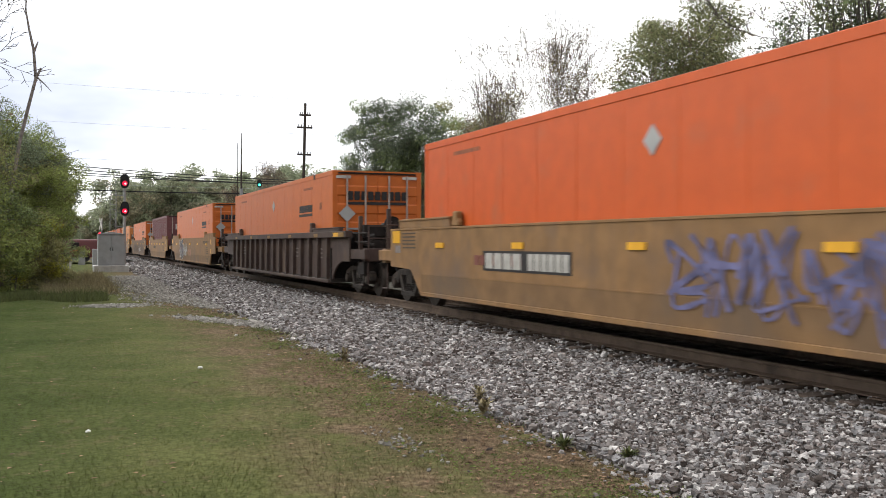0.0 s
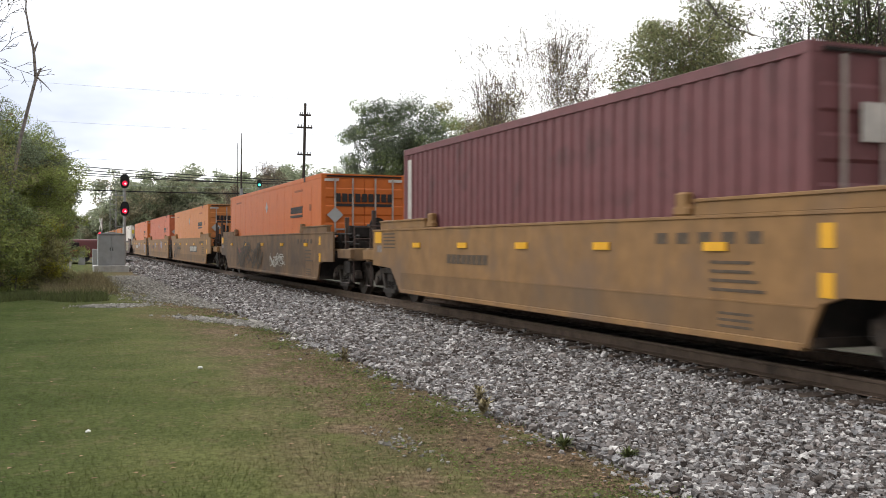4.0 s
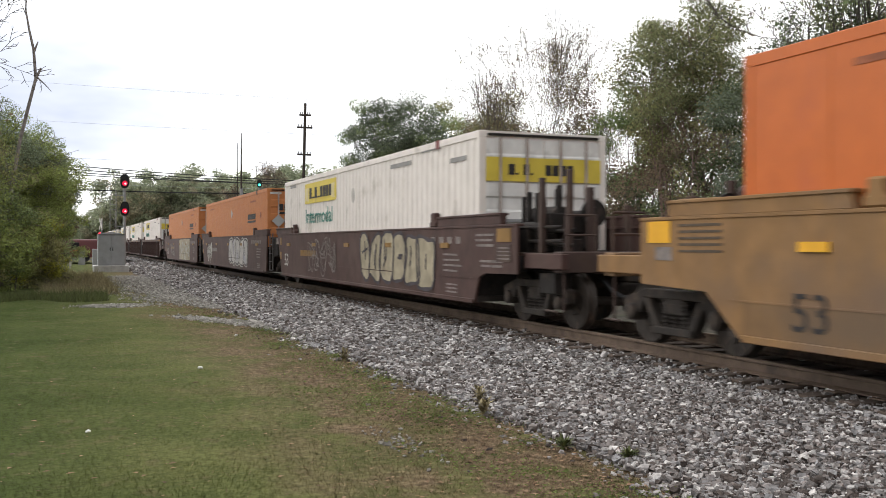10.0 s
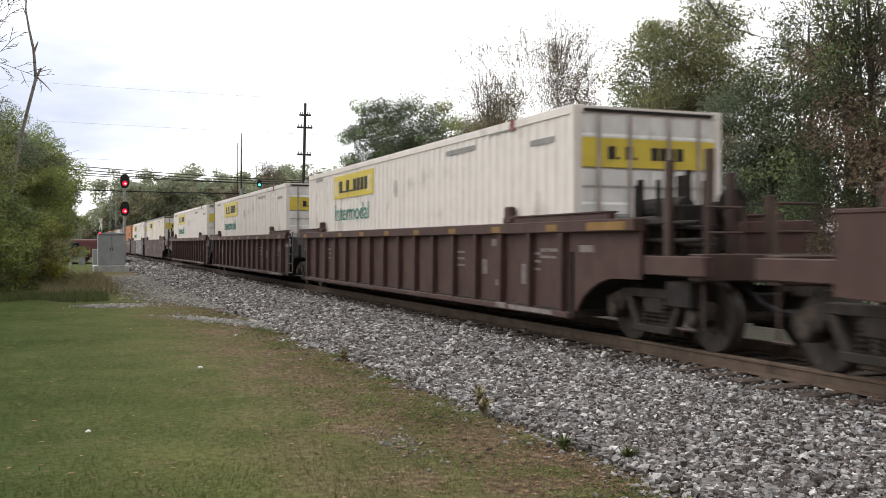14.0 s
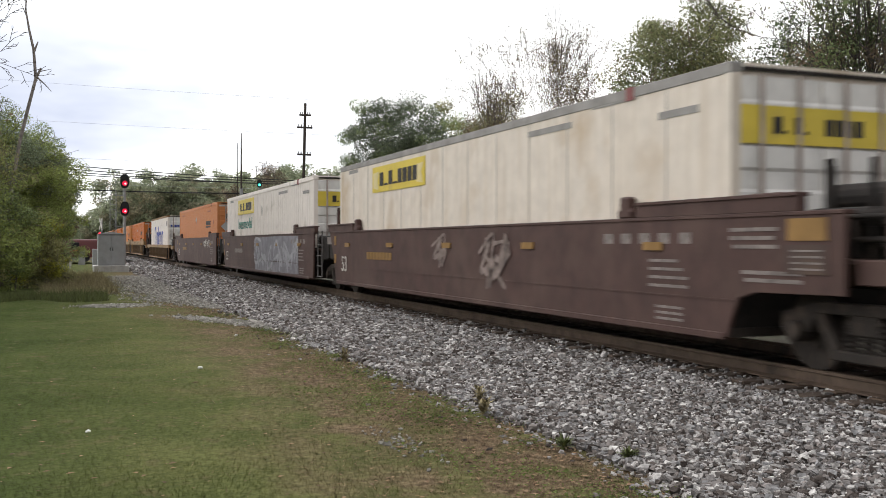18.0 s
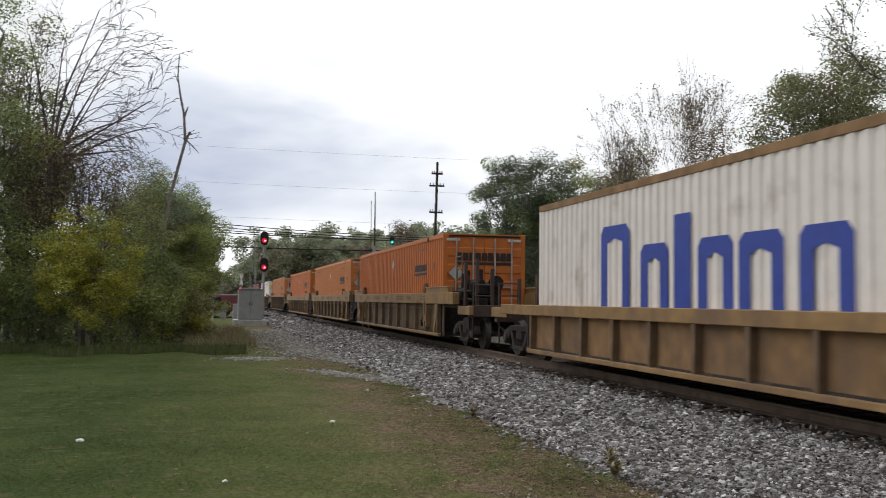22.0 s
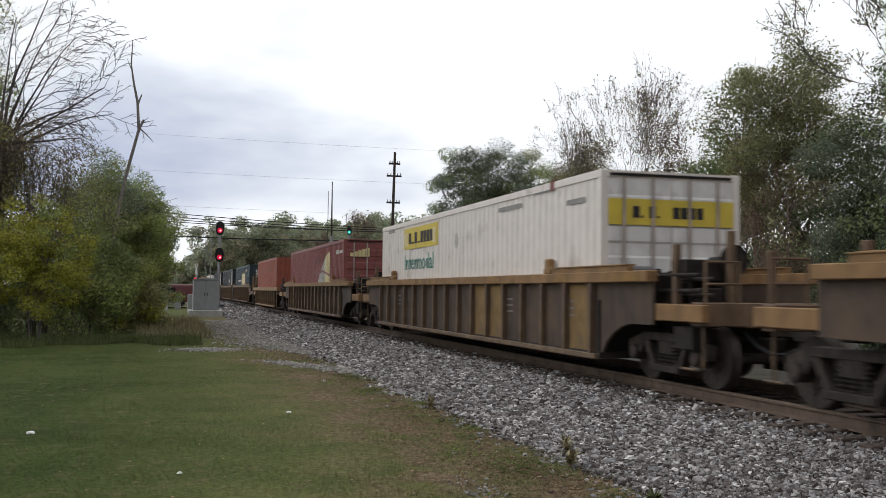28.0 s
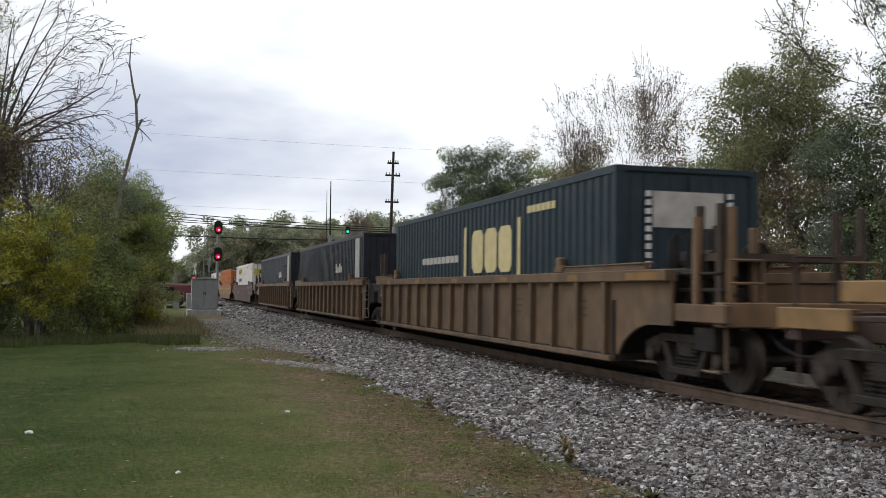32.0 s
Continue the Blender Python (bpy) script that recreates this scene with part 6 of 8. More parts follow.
def build_track():
    track = tagged(new("track"), "single railway track of rusty rails on timber sleepers", "railway track", kind="structure")
    track.location = (0, TRACK_Y, 0)
    prof = [(-0.075, -0.17), (0.075, -0.17), (0.075, -0.155), (0.012, -0.135), (0.012, -0.045), (0.037, -0.035), (0.037, -0.005), (0.03, 0), (-0.03, 0), (-0.037, -0.005), (-0.037, -0.035), (-0.012, -0.045), (-0.012, -0.135), (-0.075, -0.155)]
    for s in (-0.755, 0.755):
        bm = bmesh.new()
        rings = [[bm.verts.new((x, y + s, z)) for y, z in prof] for x in (-600, 150)]
        for i in range(len(prof)):
            j = (i + 1) % len(prof)
            bm.faces.new((rings[0][i], rings[0][j], rings[1][j], rings[1][i]))
        bm.faces.new(rings[0])
        bm.faces.new(rings[1][::-1])
        part("rail", bm, RAIL, track)
    tie = finish(box(bmesh.new(), -0.11, 0.11, -1.3, 1.3, -0.33, -0.168), "sleeper", TIE, 0.01)
    plate_me = finish(box(box(bmesh.new(), -0.09, 0.09, -0.17, 0.17, -0.172, -0.16), -0.03, 0.03, 0.09, 0.12, -0.17, -0.12), "tie_plate", RAIL)
    for i in range(150):
        x = -72 + i * 0.52
        t = part("sleeper", tie, TIE, track, at=pose(x, random.uniform(-0.09, 0.03), random.uniform(-0.006, 0.0), 0, 0, random.uniform(-1, 1)))
        if i > 90:
            part("tie_plate", plate_me, RAIL, t, at=pose(0, -0.755, 0.004))
    return track


def build_grass():
    blade = [([(-0.5, 0, 0), (0.5, 0, 0), (0.12, 0.25, 1)], [[0, 1, 2]])]
    for name, count, x0, x1, y0, y1, h, mat, words in (
            ("lawn_grass", 260000, -34, -4.5, 0, 3.9, 0.021, BLADE, "short mown grass"),
            ("rough_grass", 26000, -33, -28.5, -9, 1.2, 0.17, BRUSH_GREEN, "long rough grass at the wood's edge"),
            ("dry_weeds", 9000, -52, -33, -0.8, 1.7, 0.27, BRUSH, "dry weeds beside the track"),
            ("straw", 42000, -30, -4.6, 1.4, 3.9, 0.022, STRAW, "flattened dry grass along the ballast")):
        x, y = np.random.uniform(x0, x1, count), np.random.uniform(y0, y1, count)
        if name == "lawn_grass":
            x = -4.5 - 29.0 * np.random.rand(count) ** 1.7
            y = np.random.uniform(0.29 * x - 0.6, 3.9)
            # thinner blades of the same lawn round about
            far = np.random.rand(count) < 0.2
            x = np.where(far, np.random.normal(-8, 12, count), x)
            y = np.where(far, 3.9 - np.abs(np.random.normal(0, 9, count)), y)
        if name == "straw":
            x = -4.6 - 24.0 * np.random.rand(count) ** 1.6
            y = 3.9 - np.abs(np.random.normal(0, 0.95, count))
        edge = 3.75 + 0.3 * np.sin(x * 0.9)
        keep = y < edge + 0.45 * np.random.rand(count) ** 2
        if name == "rough_grass":
            keep &= x < -29.6 + 0.7 * np.sin(y * 1.3) + 0.5 * np.sin(y * 3.1 + 1)
        x, y = x[keep], y[keep]
        n = len(x)
        z = np.array([ground_height(a, b) for a, b in zip(x, y)])
        s = h * np.random.lognormal(0, 0.35, n)
        tilt = spins(n, True)
        lean = np.random.randn(n, 2) * (0.9 if h < 0.1 else 0.35)
        tilt[:, 0, 2] += lean[:, 0]
        tilt[:, 1, 2] += lean[:, 1]
        w = np.full(n, 0.005 if h < 0.1 else 0.014)
        scatter(name, blade, np.stack([x, y, z - 0.004], 1), tilt, np.stack([w, s, s], 1), mat, words, "grass")


def build_fallen_leaves():
    n = 5000
    x = -4.8 - 22.0 * np.random.rand(n) ** 1.5
    y = 3.8 - np.abs(np.random.normal(0, 0.8, n))
    far = np.random.rand(n) < 0.15
    y = np.where(far, np.random.uniform(0.29 * x, 3.8), y)
    z = np.array([ground_height(a, b) for a, b in zip(x, y)]) + 0.012
    s = 0.017 * np.random.lognormal(0, 0.4, n)
    leaf = [([(-1, -0.5, 0), (0.1, -0.7, 0.15), (1, 0, 0), (0.1, 0.7, 0.15)], [[0, 1, 2, 3]])]
    scatter("fallen_leaves", leaf, np.stack([x, y, z], 1), spins(n, True), np.stack([s, s * 0.8, s], 1), DEAD_LEAF, "scattered dry brown leaves and straw", "leaves")
    # low green weeds in patches at the ballast's foot
    k = 70
    cx, cy = -4.9 - 20.0 * np.random.rand(k) ** 1.7, 3.75 - np.abs(np.random.normal(0, 0.55, k))
    r = 0.08 + 0.2 * np.random.rand(k)
    n = 13000
    w = np.random.randint(0, k, n)
    x, y = cx[w] + np.random.normal(0, 1, n) * r[w] * 1.3, cy[w] + np.random.normal(0, 1, n) * r[w]
    z = np.array([ground_height(a, b) for a, b in zip(x, y)]) + 0.012 + 0.035 * np.random.rand(n)
    s = 0.011 * np.random.lognormal(0, 0.3, n)
    scatter("low_weeds", leaf, np.stack([x, y, z], 1), spins(n), np.stack([s, s * 0.8, s], 1), CLOVER, "patches of low green weeds in dry grass", "weeds")


STRAW = material("flattened_straw", (0.19, 0.132, 0.082), 0.9, vary=0.3, island=0.65)
CLOVER = leafy("low_weed_leaves", (0.13, 0.16, 0.05))
PAPER = material("crumpled_white_paper", (0.75, 0.74, 0.71), 0.8, vary=0.1)
DEAD_LEAF = material("dry_fallen_leaf", (0.19, 0.12, 0.07), 0.9, vary=0.3, island=0.6)
FOREST_FLOOR = material("dark_leaf_litter", (0.05, 0.042, 0.03), 0.95, vary=0.5, scale=1.5, second=(0.035, 0.04, 0.018), amount=0.4, bump=0.8, bump_scale=20)
BRUSH_GREEN = material("rough_green_grass", (0.09, 0.105, 0.035), 0.9, vary=0.3, island=0.5)


def weed(x, y, z, h, seed, mat, words):
    """A weed: bent stems with narrow leaves."""
    rnd = random.Random(seed)
    w = thing("weed", words, "weed", "weeds by the ballast", pose(x, y, z))
    leaves = bmesh.new()
    for _ in range(7):
        a, l = rnd.uniform(0, 6.28), rnd.uniform(0.5, 1.0) * h
        tip = Vector((math.cos(a) * 0.3 * l, math.sin(a) * 0.3 * l, l))
        part("stem", rod(bmesh.new(), (rnd.uniform(-0.04, 0.04), rnd.uniform(-0.04, 0.04), 0), tip, 0.006, 5, 0.002), mat, w)
        for k in range(9):
            p = tip * rnd.uniform(0.3, 1.0)
            d = Vector((rnd.uniform(-1, 1), rnd.uniform(-1, 1), rnd.uniform(0, 0.8))).normalized() * 0.09
            q = d.cross(Vector((0, 0, 1))).normalized() * 0.014
            leaves.faces.new([leaves.verts.new(c) for c in (p, p + d * 0.5 + q, p + d, p + d * 0.5 - q)])
    part("leaves", leaves, mat, w)
    return w


# ---------------------------------------------------------------- trees
def tubes(segs, sides=5):
    """A mesh of tapered tubes from (start, end, radius, radius)."""
    P = np.array([s[0] for s in segs], float)
    Q = np.array([s[1] for s in segs], float)
    r0, r1 = np.array([s[2] for s in segs]), np.array([s[3] for s in segs])
    d = Q - P
    d /= np.linalg.norm(d, axis=1, keepdims=True) + 1e-9
    a = np.where(np.abs(d[:, 2:3]) > 0.9, np.array([[1.0, 0, 0]]), np.array([[0, 0, 1.0]]))
    u = np.cross(d, a)
    u /= np.linalg.norm(u, axis=1, keepdims=True)
    v = np.cross(d, u)
    ang = np.arange(sides) * 2 * np.pi / sides
    ring = np.cos(ang)[None, :, None] * u[:, None] + np.sin(ang)[None, :, None] * v[:, None]
    V = np.concatenate([P[:, None] + ring * r0[:, None, None], Q[:, None] + ring * r1[:, None, None]], 1)
    i = np.arange(sides)
    f = np.stack([i, (i + 1) % sides, (i + 1) % sides + sides, i + sides], 1)
    F = (f[None] + (np.arange(len(segs)) * 2 * sides)[:, None, None]).reshape(-1, 4)
    me = bpy.data.meshes.new("branches")
    me.from_pydata(V.reshape(-1, 3).tolist(), [], F.tolist())
    me.shade_smooth()
    return me


def leaf_clumps(centres, sizes, n, leaf, seed, mats, shares):
    """Leaves on the outer side of many rounded clumps, a colour for each clump."""
    rs = np.random.RandomState(seed)
    C, R = np.array(centres, float), np.array(sizes, float)
    w = R ** 2
    which = rs.choice(len(C), n, p=w / w.sum())
    d = rs.normal(0, 1, (n, 3))
    d /= np.linalg.norm(d, axis=1, keepdims=True)
    d[:, 2] += 0.15
    r = R[which] * (0.35 + 0.75 * rs.rand(n) ** 0.6)
    c = C[which] + d * r[:, None] * np.array([1, 1, 0.72])
    up = d * 0.7 + np.array([0, 0, 0.55]) + rs.normal(0, 0.5, (n, 3))
    up /= np.linalg.norm(up, axis=1, keepdims=True)
    u = np.cross(up, rs.normal(0, 1, (n, 3)))
    u /= np.linalg.norm(u, axis=1, keepdims=True)
    v = np.cross(up, u)
    s = (leaf * rs.lognormal(0, 0.3, n))[:, None]
    V = np.stack([c - u * s * 0.55, c + v * s * 0.28, c + u * s * 0.55 - up * s * 0.12, c - v * s * 0.28], 1).reshape(-1, 3)
    me = bpy.data.meshes.new("leaves")
    me.from_pydata(V.tolist(), [], (np.arange(n * 4).reshape(-1, 4)).tolist())
    for m in mats:
        me.materials.append(m)
    if len(mats) > 1:
        low = (C[:, 2] - C[:, 2].min()) / (np.ptp(C[:, 2]) + 0.01)
        pick = rs.rand(len(C)) * 0.75 + 0.25 * low < shares
        me.polygons.foreach_set("material_index", pick[which].astype(np.int32))
    return me


def crown_tree(name, label, seed, height, base, radius, leaves, leaf, mats, m, clumps=60, share=0.4, hollow=0.0, squat=0.9, lean=(0, 0), group="trees along the railway", stems=1, bark=None, clump=0.3):
    """A trunk with limbs out to clumps of leaves that fill an uneven rounded crown."""
    rnd = random.Random(seed)
    t = thing(name, label, "bush" if name == "bush" else "tree", group, m)
    mid, half = (base + height) / 2, (height - base) / 2
    bumps = [(Vector((rnd.gauss(0, 1), rnd.gauss(0, 1), rnd.gauss(0, 1))).normalized(), rnd.uniform(0.08, 0.24), rnd.uniform(1.5, 3.5)) for _ in range(5)]
    centres, sizes = [], []
    for k in range(clumps):
        # directions spread evenly over the sphere, most clumps near the crown's skin
        z = 1 - 2 * (k + 0.5) / clumps
        a = k * 2.39996 + rnd.uniform(-0.35, 0.35)
        ring = math.sqrt(max(0.0, 1 - z * z))
        d = (Vector((ring * math.cos(a), ring * math.sin(a), z)) + Vector((rnd.gauss(0, 0.1), rnd.gauss(0, 0.1), rnd.gauss(0, 0.1)))).normalized()
        f = 0.9 + sum(h * math.sin(k2 * 2 * d.dot(q)) for q, h, k2 in bumps) * 0.5
        r = rnd.uniform(0.72, 1.0) if rnd.random() < 0.7 + hollow else rnd.uniform(0.25, 0.72)
        p = Vector((d.x * radius * squat, d.y * radius * squat, d.z * half)) * min(f, 1.1) * r
        p += Vector((lean[0] * (p.z + half), lean[1] * (p.z + half), mid))
        centres.append(tuple(p))
        sizes.append(radius * clump * rnd.uniform(0.7, 1.25))
    C = np.array(centres)
    S = np.array(sizes)
    rad = np.percentile(np.hypot(C[:, 0] - lean[0] * C[:, 2], C[:, 1] - lean[1] * C[:, 2]) + S * 0.7, 92)
    C[:, :2] *= max(0.8, min(1.6, radius / rad))
    C[:, 2] = base + (C[:, 2] - C[:, 2].min()) * (height - S.mean() * 0.5 - base) / max(0.1, np.percentile(C[:, 2], 97) - C[:, 2].min())
    centres = [tuple(c) for c in C.tolist()]
    segs = []
    trunk = []
    for j in range(stems):
        foot = Vector((rnd.uniform(-1, 1), rnd.uniform(-1, 1), 0)) * (0.25 * radius if stems > 1 else 0)
        top = Vector((foot.x * 2.5 + lean[0] * half, foot.y * 2.5 + lean[1] * half, mid + half * 0.5))
        p, r = foot - Vector((0, 0, 0.2)), 0.013 * height / stems ** 0.4
        line = []
        for k in range(1, 8):
            q = foot.lerp(top, k / 7) + Vector((rnd.gauss(0, 0.02), rnd.gauss(0, 0.02), 0)) * height * 0.35
            trunk.append((tuple(p), tuple(q), r, r * 0.84))
            line.append((q.copy(), r))
            p, r = q, r * 0.84
        for c in centres[j::stems]:
            c = Vector(c)
            lower = [l for l in line if l[0].z < c.z - 0.12 * half] or line[:1]
            s0, rr = lower[-1] if rnd.random() < 0.5 else rnd.choice(lower)
            rr = min(rr * 0.4, 0.05)
            bend = s0.lerp(c, 0.5) + Vector((rnd.gauss(0, 0.1), rnd.gauss(0, 0.1), 0.12)) * radius * 0.6
            segs.append((tuple(s0), tuple(bend), rr, rr * 0.6))
            segs.append((tuple(bend), tuple(c), rr * 0.6, rr * 0.25))
            for _ in range(4):
                e = c + Vector((rnd.gauss(0, 1), rnd.gauss(0, 1), rnd.gauss(0.3, 0.7))) * radius * clump * 0.6
                segs.append((tuple(bend.lerp(c, 0.7)), tuple(e), max(0.009, rr * 0.25), 0.006))
    for pname, lines, sides in [("trunk", trunk[j * 7:j * 7 + 7], 8) for j in range(stems)] + [("branchwork", segs, 4)]:
        me = tubes(lines, sides)
        me.materials.append(bark or BARK)
        part(pname, me, None, t)
    if leaves:
        part("crown", leaf_clumps(centres, sizes, leaves, leaf, seed, mats, share), None, t)
    return t


def airy_tree(label, seed, height, spread, leaves, leaf, mats, m, start=0.28, name="sparse_tree", bark=None, low=0.35, fine=0.007, thick=0.0105, forks=6, part_angle=0.5):
    """A half-bare tree: limbs that fork again and again into fine twigs, with a few small leaves on the twigs."""
    rnd = random.Random(seed)
    t = thing(name, label, "tree", "trees along the railway", m)
    trunk, segs, tips = [], [], []
    p, r = Vector((0, 0, -0.2)), thick * height
    for k in range(6):
        q = Vector((rnd.gauss(0, 0.06), rnd.gauss(0, 0.06), height * start * (k + 1) / 6))
        trunk.append((p.copy(), q, r, r * 0.95))
        p, r = q, r * 0.95

    def limb(p, d, length, r, level):
        n = 4 if level < 2 else 3
        for k in range(n):
            d = (d + Vector((rnd.gauss(0, 0.1), rnd.gauss(0, 0.1), rnd.gauss(0.05, 0.07)))).normalized()
            q = p + d * length / n
            segs.append((p.copy(), q, r, r * 0.9))
            p, r = q, r * 0.9
            if level >= 2:
                tips.append(p.copy())
            if level >= 1 and k < n - 1 and rnd.random() < 0.4:
                e = (d + Vector((rnd.gauss(0, 0.7), rnd.gauss(0, 0.7), rnd.gauss(0.1, 0.4)))).normalized()
                limb(p, e, length * 0.5, r * 0.45, max(level + 2, forks - 1))
        if level < forks:
            twist = rnd.uniform(0, 6.28)
            for k in range(2 if level else 3):
                a = twist + k * (3.14 if level else 2.1) + rnd.uniform(-0.5, 0.5)
                side = d.cross(Vector((math.cos(a), math.sin(a), 0.3))).normalized()
                lean = rnd.uniform(0.35, 1.1) * part_angle * (0.6 if k == 0 else 1.0 + 0.08 * level)
                limb(p, (d * math.cos(lean) + side * math.sin(lean)).normalized(), length * rnd.uniform(0.78, 0.96), r * (0.8 if k == 0 else 0.66), level + 1)

    for k in range(3):
        a = k * 2.1 + rnd.uniform(-0.4, 0.4)
        limb(p - Vector((0, 0, rnd.uniform(0, 0.12) * height * start)), Vector((math.cos(a) * 0.35, math.sin(a) * 0.35, 1)).normalized(), height * 0.2, r * 0.7, 0)
    T = np.array([tuple(q) for q in tips])
    base = height * start
    kz = (height - base) / (T[:, 2].max() - base)
    kr = spread / np.percentile(np.hypot(T[:, 0], T[:, 1]), 97)

    def fitted(q):
        return (q.x * kr, q.y * kr, q.z if q.z < base else base + (q.z - base) * kz)
    for pname, lines, sides in (("trunk", trunk, 8), ("branchwork", segs, 3)):
        me = tubes([(fitted(a), fitted(b), max(ra, fine), max(rb, fine)) for a, b, ra, rb in lines], sides)
        me.materials.append(bark or BARK)
        part(pname, me, None, t)
    if leaves:
        apart = {(round(q.x / 0.3), round(q.y / 0.3), round(q.z / 0.3)): q for q in tips}
        tips = list(apart.values())
        pick = sorted(tips, key=lambda q: q.z + rnd.gauss(0, height * low))[:max(20, int(len(tips) * 0.7))]
        rnd.shuffle(pick)
        pick = [fitted(q) for q in pick[:leaves // 5]]
        part("crown", leaf_clumps(pick, [rnd.uniform(1.6, 4.5) * leaf for _ in pick], leaves, leaf, seed, mats, 0.4), None, t)
    return t


def arching_tree(label, seed, m, yaw, scale=1.0):
    """A bare tree whose limbs fan out over the lawn's side, bending down towards their tips."""
    rnd = random.Random(seed)
    t = thing("bare_tree", label, "tree", "trees along the railway", m)
    a = radians(yaw)
    right, away = Vector((math.cos(a), math.sin(a), 0)), Vector((-math.sin(a), math.cos(a), 0))
    trunk, segs = [], []
    fork = 7.0 * scale
    p, r = Vector((0, 0, -0.2)), 0.15 * scale
    for k in range(7):
        q = right * rnd.gauss(0, 0.05) + Vector((0, 0, fork * (k + 1) / 7))
        trunk.append((tuple(p), tuple(q), r, r * 0.93))
        p, r = q, r * 0.93

    def branch(p, angle, length, r, droop, depth, level):
        n = 9 if level == 0 else 6 if level == 1 else 4
        for k in range(n):
            angle += droop / n + rnd.gauss(0, 0.05 + 0.025 * level)
            d = (right * math.sin(angle) + Vector((0, 0, 1)) * math.cos(angle) + away * (depth + rnd.gauss(0, 0.08))).normalized()
            q = p + d * length / n
            segs.append((tuple(p), tuple(q), max(r, 0.009), max(r * 0.86, 0.008)))
            p, r = q, r * 0.86
            if level < 3 and k >= (2 if level == 0 else 1) and rnd.random() < (0.9 if level < 2 else 0.75):
                side = rnd.choice((-1, 1, 1))
                branch(p, angle + side * rnd.uniform(0.3, 0.65), length * rnd.uniform(0.28, 0.46), r * 0.5, droop * 0.5 + 0.1 * side, depth + rnd.gauss(0, 0.35), level + 1)

    for angle, length, droop in ((-38, 4.6, -10), (-20, 5.4, 0), (-8, 6.0, 4), (2, 6.2, 8), (11, 5.6, 10), (20, 5.1, 14), (30, 4.6, 16), (37, 4.6, 20), (47, 4.4, 22), (58, 3.8, 22), (72, 3.2, 14)):
        low = p - Vector((0, 0, rnd.uniform(0.0, 0.9)))
        branch(low, radians(angle + rnd.uniform(-3, 3)), length * scale * rnd.uniform(0.82, 0.95), 0.07 * scale, radians(droop), rnd.gauss(0, 0.3), 0)
    for pname, lines, sides in (("trunk", trunk, 8), ("branchwork", segs, 4)):
        me = tubes(lines, sides)
        me.materials.append(BARK_DARK)
        part(pname, me, None, t)
    return t


def at_bearing(yaw, dist, z=LAWN_Z, turn=0.0):
    a = radians(yaw)
    return pose(-math.sin(a) * dist, math.cos(a) * dist, z, 0, 0, turn)


